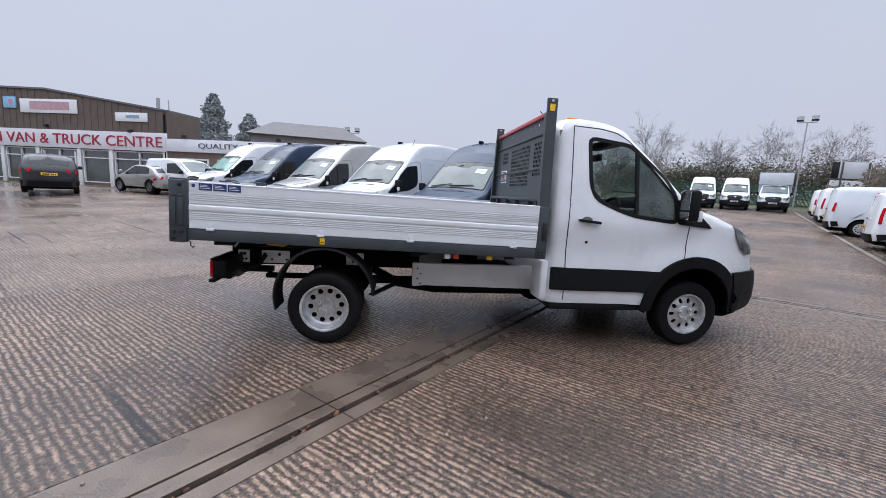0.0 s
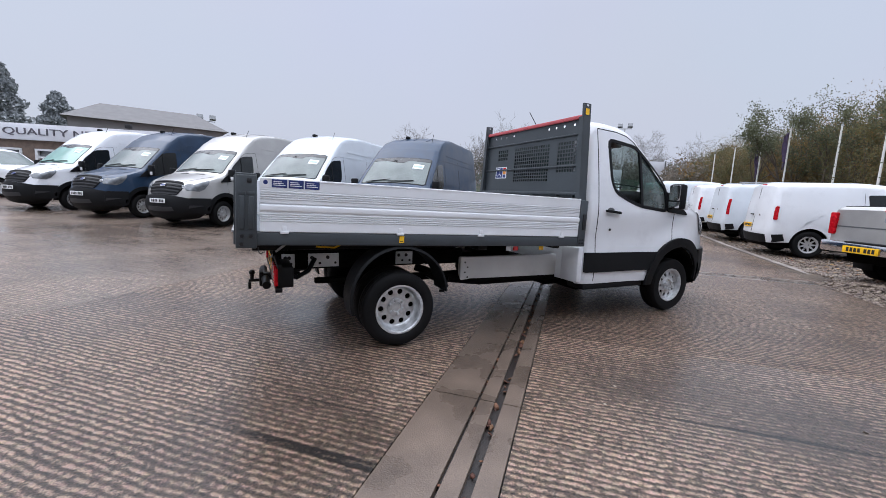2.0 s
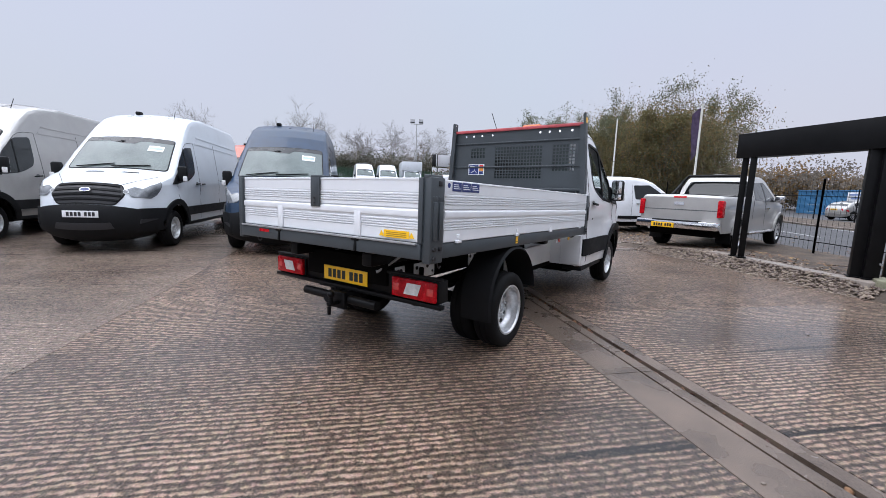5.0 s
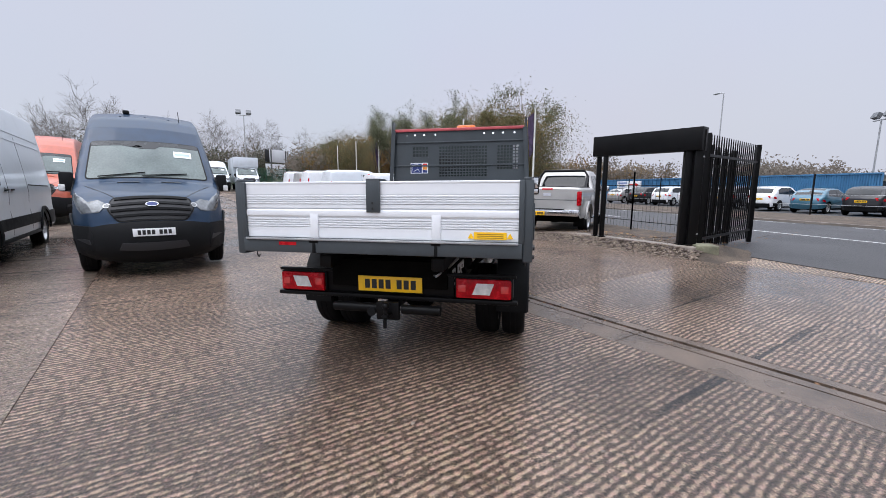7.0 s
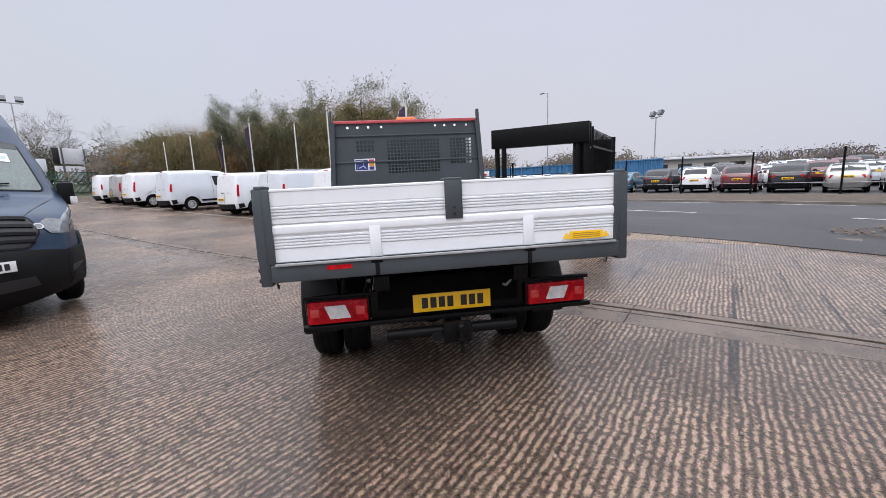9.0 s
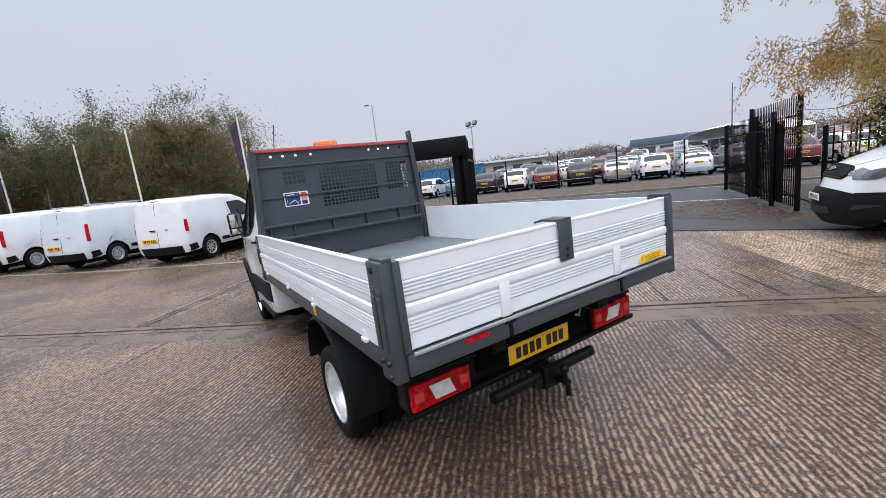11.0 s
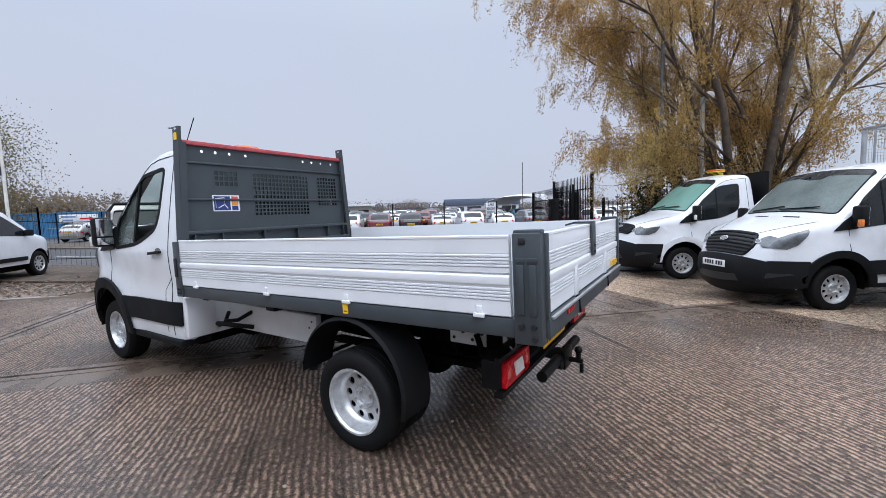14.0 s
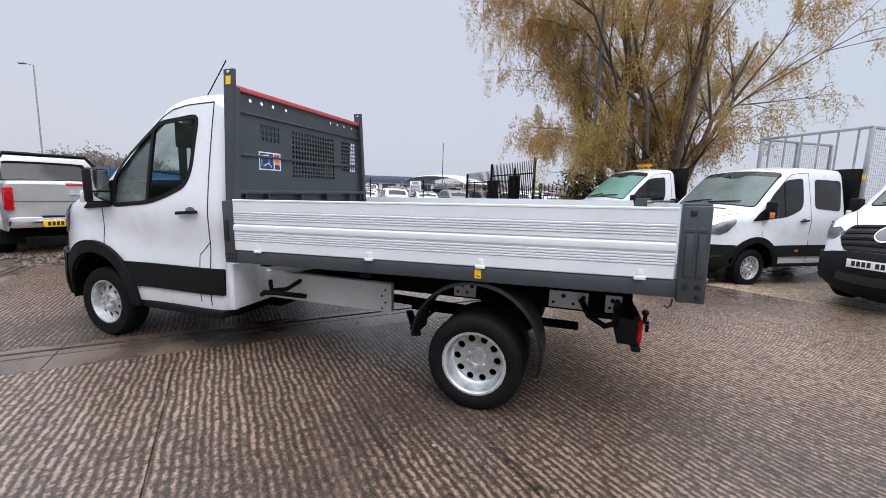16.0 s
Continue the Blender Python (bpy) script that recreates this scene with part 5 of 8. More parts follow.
for s in (1, -1):
    board = bed("side_board", ribbed_board(2.90), BOARD, "white ribbed aluminium side board", angle=25)
    board.matrix_basis = BED @ Matrix.Translation((0.0, s * 1.0, 0.012)) @ (Matrix.Identity(4) if s > 0 else Matrix.Rotation(math.pi, 4, "Z"))
    for xh in (-1.29, -0.42, 0.33, 1.24):
        bm = bmesh.new()
        box(-0.016, 0.016, -0.004, 0.006, -0.006, 0.040, 0.003, bm)
        box(-0.030, 0.030, -0.006, 0.012, -0.016, 0.004, 0.004, bm)
        h = part("hinge", bm, BOARD, board)
        h.matrix_basis = Matrix.Translation((xh * s, 0.004, 0.004))
    # base rail below the board, front and rear corner plates
    bed("side_rail", box(-1.50, 1.47, min(s * 0.93, s * 1.0), max(s * 0.93, s * 1.0), -0.085, 0.006, 0.008), GREY)
    bm = box(-1.60, -1.468, min(s * 0.955, s * 1.015), max(s * 0.955, s * 1.015), -0.105, 0.395, 0.008)
    pil = bed("rear_pillar", bm, GREY, "anthracite steel corner pillar with locking slots")
    for xs in (-1.562, -1.505):
        part("slot_cover", box(xs - 0.018, xs + 0.018, min(s * 1.012, s * 1.024), max(s * 1.012, s * 1.024), 0.03, 0.255, 0.006), GREY, pil)
        part("slot_head", box(xs - 0.024, xs + 0.024, min(s * 1.012, s * 1.018), max(s * 1.012, s * 1.018), 0.26, 0.285, 0.003), GREY, pil)
        bm = bmesh.new()
        bmesh.ops.create_cone(bm, cap_ends=True, segments=12, radius1=0.015, radius2=0.012, depth=0.014, matrix=Matrix.Translation((xs, s * 1.02, -0.02)) @ Matrix.Rotation(radians(-90 * s), 4, "X"))
        part("bolt", bm, INK, pil)
    bm = bmesh.new()
    bmesh.ops.create_cone(bm, cap_ends=True, segments=12, radius1=0.015, radius2=0.012, depth=0.014, matrix=Matrix.Translation((-1.565, s * 1.02, -0.075)) @ Matrix.Rotation(radians(-90 * s), 4, "X"))
    part("bolt", bm, INK, pil)
    part("latch_cap", box(-1.60, -1.47, min(s * 0.955, s * 1.0), max(s * 0.955, s * 1.0), 0.385, 0.408, 0.006), GREY, pil)
    part("latch_keeper", box(-1.53, -1.50, min(s * 0.995, s * 1.022), max(s * 0.995, s * 1.022), 0.345, 0.375, 0.004), INK, pil)
    bm = box(1.452, 1.545, min(s * 0.95, s * 1.012), max(s * 0.95, s * 1.012), -0.085, 0.375, 0.006)
    fp = bed("front_pillar", bm, GREY)
    for zz in (-0.05, -0.02):
        for xs in (1.475, 1.51):
            bm = bmesh.new()
            bmesh.ops.create_cone(bm, cap_ends=True, segments=10, radius1=0.011, radius2=0.009, depth=0.012, matrix=Matrix.Translation((xs, s * 1.014, zz)) @ Matrix.Rotation(radians(-90 * s), 4, "X"))
            part("bolt", bm, INK, fp)
    part("latch_keeper", box(1.49, 1.53, min(s * 1.008, s * 1.022), max(s * 1.008, s * 1.022), 0.08, 0.24, 0.004), INK, fp)
    # warning label on the rail
    lb = bed("warning_label", box(-0.425, -0.385, min(s * 1.0, s * 1.003), max(s * 1.0, s * 1.003), -0.062, -0.006), YELLOW, "yellow warning label")
    part("bar", box(-0.418, -0.392, min(s * 1.0025, s * 1.0042), max(s * 1.0025, s * 1.0042), -0.05, -0.044), INK, lb, angle=0)
    # hook hanging from the pillar
    bm = tube([(-1.46, s * 0.97, -0.10), (-1.455, s * 0.97, -0.135), (-1.44, s * 0.97, -0.15), (-1.425, s * 0.97, -0.135)], 0.005, None, 6)
    bed("rope_hook", bm, INK)
# blue advice labels on the off-side board
for x0, x1 in ((-1.435, -1.395), (-1.375, -1.275), (-1.265, -1.165), (-1.155, -1.055)):
    st = bed("advice_label", box(x0, x1, -1.0065, -1.004, 0.322, 0.378), NAVY if x0 > -1.4 else STICKER_WHITE, "navy blue advice label")
    if x0 > -1.4:
        for k in range(3):
            part("bar", box(x0 + 0.01, x1 - 0.012 * (1 + k), -1.0075, -1.0062, 0.336 + 0.012 * k, 0.341 + 0.012 * k), STICKER_WHITE, st, angle=0)
    else:
        bm = bmesh.new()
        bmesh.ops.create_cone(bm, cap_ends=True, segments=14, radius1=0.015, radius2=0.015, depth=0.002, matrix=Matrix.Translation(((x0 + x1) / 2, -1.007, 0.355)) @ Matrix.Rotation(radians(90), 4, "X"))
        part("symbol", bm, NAVY, st)

# floor, tailboard and rear rail
bm = box(-1.57, 1.46, -0.97, 0.97, -0.03, 0.012, 0.003)
bed("bed_floor", bm, GREY_FLOOR, "grey painted steel tipper floor")
tail = bed("tailboard", ribbed_board(1.86), BOARD, "white ribbed aluminium tailboard", angle=25)
tail.matrix_basis = BED @ Matrix.Translation((-1.59, 0, 0.015)) @ Matrix.Rotation(radians(90), 4, "Z")
for y in (0.42, -0.42):
    bm = box(-0.03, 0.03, 0.002, 0.014, -0.012, 0.165, 0.004)
    hp = part("hinge_plate", bm, BOARD, tail)
    hp.matrix_basis = Matrix.Translation((y, 0, 0))
    bm = bmesh.new()
    beam((0, 0.012, -0.015), (0, 0.02, -0.10), 0.03, 0.022, bm, bev=0.004)
    bmesh.ops.create_cone(bm, cap_ends=True, segments=10, radius1=0.018, radius2=0.018, depth=0.06, matrix=Matrix.Translation((0, 0.018, -0.016)) @ Matrix.Rotation(radians(90), 4, "Y"))
    lk = part("hinge", bm, BLACK, tail)
    lk.matrix_basis = Matrix.Translation((y, 0, 0))
for y in (0.93, -0.93):
    bed("tail_edge", box(-1.612, -1.565, min(y, y * 1.035), max(y, y * 1.035), 0.01, 0.39, 0.004), GREY)
# grey strap bent over the top edge
bm = bmesh.new()
box(-1.612, -1.600, -0.052, 0.042, 0.19, 0.395, 0.003, bm)
box(-1.612, -1.49, -0.052, 0.042, 0.392, 0.406, 0.004, bm)
beam((-1.495, -0.005, 0.40), (-1.44, -0.005, 0.385), 0.094, 0.010, bm, bev=0.002)
strap = bed("top_strap", bm, GREY, "bent anthracite steel strap over the tailboard")
for z in (0.215, 0.25):
    bm = bmesh.new()
    bmesh.ops.create_cone(bm, cap_ends=True, segments=10, radius1=0.008, radius2=0.006, depth=0.008, matrix=Matrix.Translation((-1.615, -0.005, z)) @ Matrix.Rotation(radians(90), 4, "Y"))
    part("rivet", bm, INK, strap)
lb = bed("safety_label", box(-1.6035, -1.6015, -0.86, -0.66, 0.030, 0.075), YELLOW, "yellow safety label with small print")
for k in range(3):
    part("bar", box(-1.6045, -1.6030, -0.84, -0.68, 0.038 + 0.011 * k, 0.042 + 0.011 * k), M("brown_print", (0.35, 0.2, 0.02), 0.5), lb, angle=0)
for y in (-0.64, -0.88):
    bm = filled([(-0.02, 0), (0.02, 0), (0, 0.035)])
    for v in bm.verts:
        v.co = (-1.6035, y + v.co.x, 0.035 + v.co.z)
    part("symbol", thicken(bm, lambda co: (co.x + 0.002, co.y, co.z)), YELLOW, lb)
bed("rear_rail", box(-1.615, -1.50, -0.955, 0.955, -0.085, 0.008, 0.006), GREY)
bed("rear_flap", box(-1.628, -1.612, -0.93, 0.93, 0.0, 0.014, 0.003), STEEL)
bed("reflector_strip", box(-1.618, -1.614, 0.55, 0.68, -0.035, -0.012), REDLENS)

# headboard: uprights, sheet with openings, mesh, red top tape
HX = 1.50
sheet_out = [(-0.93, 0.03), (0.93, 0.03), (0.895, 1.19), (-0.895, 1.19)]
mesh_wins = [(0.41, 0.635, 0.845, 0.985), (-0.405, 0.26, 0.735, 0.985), (-0.405, 0.26, 0.570, 0.715), (-0.82, -0.535, 0.66, 0.985)]
holes = [[(a, c), (b, c), (b, d), (a, d)] for a, b, c, d in mesh_wins]
holes += [ring(y, 1.142, 0.014, 0.014, 10) for y in (0.72, 0.60, 0.47, 0.31, -0.36, -0.48, -0.61, -0.76)]
bm = filled(sheet_out, holes)
for v in bm.verts:
    v.co = (HX, v.co.x, v.co.z)
head = bed("headboard", thicken(bm, lambda co: (co.x + 0.004, co.y, co.z)), GREY, "anthracite steel headboard with mesh windows")
for a, b, c, d in mesh_wins:
    bm = bmesh.new()
    n = round((b - a) / 0.041)
    for k in range(n + 1):
        y = a + (b - a) * k / n
        box(HX - 0.001, HX + 0.003, y - 0.0058, y + 0.0058, c - 0.01, d + 0.01, 0, bm)
    m_rows = round((d - c) / 0.041)
    for k in range(m_rows + 1):
        z = c + (d - c) * k / m_rows
        box(HX - 0.0015, HX + 0.0035, a - 0.01, b + 0.01, z - 0.0058, z + 0.0058, 0, bm)
    part("mesh", bm, GREY, head, "square mesh guard", angle=0)
for z in (0.42, 0.725, 1.04):
    part("fold", box(HX - 0.016, HX + 0.001, -0.90, 0.90, z - 0.009, z + 0.009, 0.004), GREY, head)
part("foot_rail", box(HX - 0.05, HX + 0.001, -0.92, 0.92, 0.425, 0.455, 0.006), GREY, head)
for y in (-0.62, -0.2, 0.2, 0.62, 0.86, -0.86):
    part("gusset", box(HX - 0.045, HX, y - 0.006, y + 0.006, 0.31, 0.43), GREY, head)
part("lower_lip", box(HX - 0.07, HX, -0.92, 0.92, 0.28, 0.312, 0.006), GREY, head)
part("red_tape", box(HX - 0.024, HX + 0.035, -0.885, 0.885, 1.185, 1.222, 0.006), REDTAPE, head, "faded red marker tape along the top rail")
lb = part("pictogram_label", box(HX - 0.0035, HX - 0.001, 0.415, 0.665, 0.62, 0.765, 0), STICKER_WHITE, head, "white-edged navy pictogram label")
part("field", box(HX - 0.005, HX - 0.003, 0.505, 0.655, 0.63, 0.755), NAVY, lb)
part("field", box(HX - 0.005, HX - 0.003, 0.43, 0.49, 0.715, 0.755), REDREFL, lb)
part("field", box(HX - 0.005, HX - 0.003, 0.43, 0.49, 0.672, 0.712), STICKER_ORANGE, lb)
part("field", box(HX - 0.005, HX - 0.003, 0.43, 0.49, 0.63, 0.668), NAVY, lb)
bm = bmesh.new()
for p, q in (((0.64, 0.65), (0.64, 0.735)), ((0.64, 0.735), (0.56, 0.742)), ((0.56, 0.742), (0.56, 0.68)), ((0.56, 0.68), (0.62, 0.65)), ((0.56, 0.68), (0.53, 0.645))):
    beam((HX - 0.0055, p[0], p[1]), (HX - 0.0055, q[0], q[1]), 0.002, 0.007, bm)
part("symbol", bm, STICKER_WHITE, lb)
for s in (1, -1):
    bm = bmesh.new()
    n = 6
    pts = [(s * (0.985 - 0.080 * k / n), -0.06 + 1.385 * k / n) for k in range(n + 1)]
    for (y0, z0), (y1, z1) in zip(pts, pts[1:]):
        w0, w1 = 0.082, 0.082
        vs = []
        for (yy, zz) in ((y0, z0), (y1, z1)):
            vs.append([bm.verts.new((HX + dx, yy + dy, zz)) for dx, dy in ((-0.045, -0.012), (0.045, -0.012), (0.045, 0.012), (-0.045, 0.012))])
        for k in range(4):
            bm.faces.new((vs[0][k], vs[0][(k + 1) % 4], vs[1][(k + 1) % 4], vs[1][k]))
        bm.faces.new(vs[0][::-1])
        bm.faces.new(vs[1])
    bmesh.ops.remove_doubles(bm, verts=bm.verts[:], dist=1e-4)
    bmesh.ops.recalc_face_normals(bm, faces=bm.faces[:])
    up = part("upright", bm, GREY, head)
    part("flange", beam((HX - 0.045, s * 0.972, -0.05), (HX - 0.045, s * 0.892, 1.20), 0.055, 0.006, None, up=(1, 0, 0)), GREY, up)
    lab = beam((HX + 0.0, s * 0.9255, 1.215), (HX + 0.0, s * 0.9225, 1.275), 0.045, 0.0035, None, up=(0, s, 0.05))
    part("warning_label", lab, YELLOW, up, "yellow warning label")
    bm = bmesh.new()
    bmesh.ops.create_cone(bm, cap_ends=True, segments=12, radius1=0.011, radius2=0.011, depth=0.03, matrix=Matrix.Translation((HX, s * 0.909, 1.305)) @ Matrix.Rotation(radians(90), 4, "X"))
    part("lifting_eye", bm, STICKER_WHITE, up)

# ---- chassis and running gear of the truck ----
for s in (1, -1):
    ys = (min(s * 0.40, s * 0.46), max(s * 0.40, s * 0.46))
    rail = part("chassis_rail", box(-2.62, -1.15, min(s * 0.50, s * 0.56), max(s * 0.50, s * 0.56), 0.44, 0.675, 0.012), RAIL_WHITE, truck, "white painted chassis member")
    part("chassis_rail", box(-4.30, -2.55, *ys, 0.60, 0.745, 0.01), DIRTY, truck)
    for x0, x1 in ((-4.275, -4.17), (-4.06, -3.80), (-3.27, -3.10)):
        pl = part("chassis_plate", box(x0, x1, min(s * 0.46, s * 0.468), max(s * 0.46, s * 0.468), 0.615, 0.735, 0.003), RAIL_WHITE, truck, "white painted chassis plate with holes")
        for k in range(4):
            bm = bmesh.new()
            bmesh.ops.create_cone(bm, cap_ends=True, segments=10, radius1=0.016 - 0.005 * (k % 2), radius2=0.016 - 0.005 * (k % 2), depth=0.004, matrix=Matrix.Translation((x0 + 0.03 + (x1 - x0 - 0.06) * k / 3, s * 0.469, 0.70 - 0.05 * (k % 2))) @ Matrix.Rotation(radians(90), 4, "X"))
            part("chassis_hole", bm, INK, pl)
    for k in range(4):
        bm = bmesh.new()
        bmesh.ops.create_cone(bm, cap_ends=True, segments=8, radius1=0.009, radius2=0.009, depth=0.004, matrix=Matrix.Translation((-2.57 + 0.03 * (k % 2), s * 0.561, 0.62 - 0.05 * k)) @ Matrix.Rotation(radians(90), 4, "X"))
        part("chassis_hole", bm, INK, rail)
    part("tipping_frame", box(-4.50, -1.50, min(s * 0.36, s * 0.45), max(s * 0.36, s * 0.45), 0.765, 0.855, 0.01), BLACK, truck)
    part("cross_arm", box(-2.66, -2.56, min(s * 0.40, s * 0.95), max(s * 0.40, s * 0.95), 0.80, 0.86, 0.01), BLACK, truck)
    part("cross_arm", box(-1.80, -1.72, min(s * 0.40, s * 0.95), max(s * 0.40, s * 0.95), 0.80, 0.86, 0.01), BLACK, truck)
    # dual rear wheels
    wheel(truck, RX, s * 0.872, 0.316, 0.316, 0.195, "dish", s)
    wheel(truck, RX, s * 0.645, 0.316, 0.316, 0.195, "dark", s)
    # mudguard
    bm = bmesh.new()
    arc = ring(RX, 0.425, 0.425, 0.432, 26, 4, 196)
    rows = []
    for px, pz in arc:
        inner = (RX + (px - RX) * 0.955, 0.425 + (pz - 0.425) * 0.955)
        rows.append([bm.verts.new((px, s * 0.74, pz)), bm.verts.new((px, s * 0.985, pz)), bm.verts.new((inner[0], s * 1.0, inner[1])), bm.verts.new((inner[0], s * 0.985, inner[1])), bm.verts.new((inner[0], s * 0.74, inner[1]))])
    for a, b in zip(rows, rows[1:]):
        for k in range(5):
            bm.faces.new((a[k], b[k], b[(k + 1) % 5], a[(k + 1) % 5]))
    bm.faces.new(rows[0])
    bm.faces.new(rows[-1][::-1])
    bmesh.ops.recalc_face_normals(bm, faces=bm.faces[:])
    part("mudguard", bm, PLASTIC, truck)
    part("guard_stay", tube([(RX + 0.42, s * 0.45, 0.50), (RX + 0.42, s * 0.98, 0.50)], 0.014, None, 8), BLACK, truck)
    part("guard_stay", beam((RX + 0.40, s * 0.92, 0.44), (RX + 0.62, s * 0.55, 0.47), 0.05, 0.02), BLACK, truck)
    part("leaf_spring", beam((RX - 0.62, s * 0.48, 0.50), (RX + 0.62, s * 0.48, 0.50), 0.07, 0.045, None, bev=0.008), DIRTY, truck)
    # cab corner behind the door, white
    part("cab_corner", box(-1.47, -1.40, min(s * 0.70, s * 0.955), max(s * 0.70, s * 0.955), 0.43, 0.80, 0.02), WHITE, truck)
part("rear_axle", tube([(RX, -0.85, 0.33), (RX, 0.85, 0.33)], 0.055, None, 12), DIRTY, truck)
bm = bmesh.new()
bmesh.ops.create_uvsphere(bm, u_segments=14, v_segments=10, radius=0.17, matrix=Matrix.Translation((RX, 0.02, 0.34)))
part("differential", bm, DIRTY, truck)
part("prop_shaft", tube([(RX, 0, 0.36), (-0.6, 0, 0.46)], 0.04, None, 10), DIRTY, truck)
part("fuel_tank", box(-2.25, -1.45, -0.38, 0.32, 0.36, 0.60, 0.06), DIRTY, truck)
part("gearbox", box(-1.4, -0.2, -0.35, 0.35, 0.26, 0.55, 0.08), DIRTY, truck)
part("exhaust", tube([(-1.3, -0.52, 0.42), (-2.4, -0.54, 0.42), (-2.75, -0.50, 0.46), (-3.0, -0.30, 0.55)], 0.04, None, 10), DIRTY, truck)
part("hydraulic_ram", tube([(-2.9, 0.0, 0.62), (-2.2, 0.0, 0.82)], 0.07, None, 12), BLACK, truck)
for x in (-4.3, -3.7, -2.9, -2.0):
    part("cross_member", box(x - 0.04, x + 0.04, -0.44, 0.44, 0.60, 0.80, 0.01), DIRTY, truck)
part("hose", tube([(-1.52, 0.62, 0.60), (-1.60, 0.70, 0.55), (-1.72, 0.66, 0.56), (-1.78, 0.55, 0.62)], 0.018, None, 8), PLASTIC, truck)
part("hose", tube([(-1.50, 0.70, 0.50), (-1.58, 0.76, 0.54), (-1.70, 0.76, 0.55), (-1.80, 0.70, 0.53), (-1.86, 0.60, 0.50)], 0.020, None, 8), PLASTIC, truck)
# rear lamp carrier, plate and tow bar
RXB = -4.33
part("rear_panel", box(RXB + 0.015, RXB + 0.045, -0.48, 0.49, 0.545, 0.715, 0.008), BLACK, truck)
part("bumper_bar", box(RXB - 0.02, RXB + 0.03, -0.925, 0.885, 0.515, 0.545, 0.006), BLACK, truck)
part("bumper_bar", box(RXB - 0.005, RXB + 0.03, -0.915, 0.875, 0.700, 0.722, 0.005), BLACK, truck)
for s in (1, -1):
    y0, y1 = (0.49, 0.865) if s > 0 else (-0.895, -0.49)
    part("lamp_box", box(RXB + 0.0, RXB + 0.11, y0, y1, 0.545, 0.70, 0.01), BLACK, truck)
    lamp = part("rear_lamp", box(RXB - 0.026, RXB + 0.005, y0 + 0.012, y1 - 0.012, 0.555, 0.692, 0.010), REDLENS, truck, "red rear lamp cluster with a clear middle")
    c = (y0 + y1) / 2
    bm = filled([(c - 0.075, 0.585), (c + 0.045, 0.585), (c + 0.075, 0.665), (c - 0.045, 0.665)] if s > 0 else [(c - 0.045, 0.585), (c + 0.075, 0.585), (c + 0.045, 0.665), (c - 0.075, 0.665)])
    for v in bm.verts:
        v.co = (RXB - 0.027, v.co.x, v.co.z)
    for yy in (y0 + 0.055, y1 - 0.055):
        part("lamp_cell", box(RXB - 0.0275, RXB - 0.025, yy - 0.026, yy + 0.026, 0.600, 0.650, 0.002), REDREFL, lamp, "bright red lamp cell")
    part("reversing_lens", thicken(bm, lambda co: (co.x - 0.003, co.y, co.z)), CLEARLENS, lamp)
    part("lamp_arm", beam((RXB + 0.04, s * 0.43, 0.62), (RXB + 0.30, s * 0.43, 0.66), 0.05, 0.12), BLACK, truck)
    part("lamp_bracket", tube([(RXB + 0.08, s * 0.62, 0.60), (RXB + 0.16, s * 0.60, 0.56), (RXB + 0.26, s * 0.54, 0.60), (RXB + 0.32, s * 0.50, 0.70)], 0.020, None, 8), BLACK, truck)
    for yy in (0.32, 0.40):
        bm = bmesh.new()
        bmesh.ops.create_cone(bm, cap_ends=True, segments=8, radius1=0.010, radius2=0.008, depth=0.012, matrix=Matrix.Translation((RXB + 0.012, s * yy, 0.62)) @ Matrix.Rotation(radians(90), 4, "Y"))
        part("bolt", bm, GREYCAR, truck)
plate(truck, Matrix.Translation((RXB - 0.012, -0.014, 0.628)) @ Matrix(((0, 0, -1, 0), (-1, 0, 0, 0), (0, 1, 0, 0), (0, 0, 0, 1))), 0.485, 0.112, YELLOW)
part("plate_lamp", box(RXB - 0.005, RXB + 0.03, -0.02, 0.05, 0.715, 0.745, 0.006), STEEL, truck)
part("step_tube", tube([(RXB - 0.06, 0.06, 0.462), (RXB - 0.06, 0.40, 0.462)], 0.034, None, 14), BLACK, truck)
part("step_tube", tube([(RXB - 0.06, -0.40, 0.462), (RXB - 0.06, -0.12, 0.462)], 0.034, None, 14), BLACK, truck)
bm = bmesh.new()
box(RXB - 0.08, RXB + 0.25, -0.07, 0.03, 0.44, 0.50, 0.01, bm)
box(RXB - 0.20, RXB - 0.07, -0.055, -0.015, 0.425, 0.45, 0.006, bm)
box(RXB - 0.11, RXB - 0.075, -0.11, 0.06, 0.39, 0.52, 0.008, bm)
tube([(RXB - 0.17, -0.035, 0.44), (RXB - 0.17, -0.035, 0.49)], 0.016, bm, 10)
bmesh.ops.create_uvsphere(bm, u_segments=12, v_segments=8, radius=0.027, matrix=Matrix.Translation((RXB - 0.17, -0.035, 0.51)))
tube([(RXB - 0.19, -0.035, 0.42), (RXB - 0.19, -0.035, 0.36)], 0.014, bm, 8)
part("tow_hitch", bm, BLACK, truck, "black tow ball and pin hitch")
bm = bmesh.new()
bmesh.ops.create_cone(bm, cap_ends=True, segments=14, radius1=0.032, radius2=0.032, depth=0.06, matrix=Matrix.Translation((RXB - 0.07, 0.10, 0.44)) @ Matrix.Rotation(radians(90), 4, "Y"))
part("trailer_socket", bm, PLASTIC, truck)
part("cable", tube([(RXB + 0.05, -0.28, 0.72), (RXB - 0.02, -0.36, 0.70), (RXB + 0.02, -0.44, 0.76), (RXB + 0.08, -0.50, 0.82)], 0.010, None, 6), STEEL, truck)
part("yellow_cable", tube([(-4.0, -0.50, 0.80), (-3.85, -0.52, 0.79), (-3.78, -0.52, 0.82), (-3.6, -0.50, 0.825)], 0.008, None, 6), YELLOW, truck)
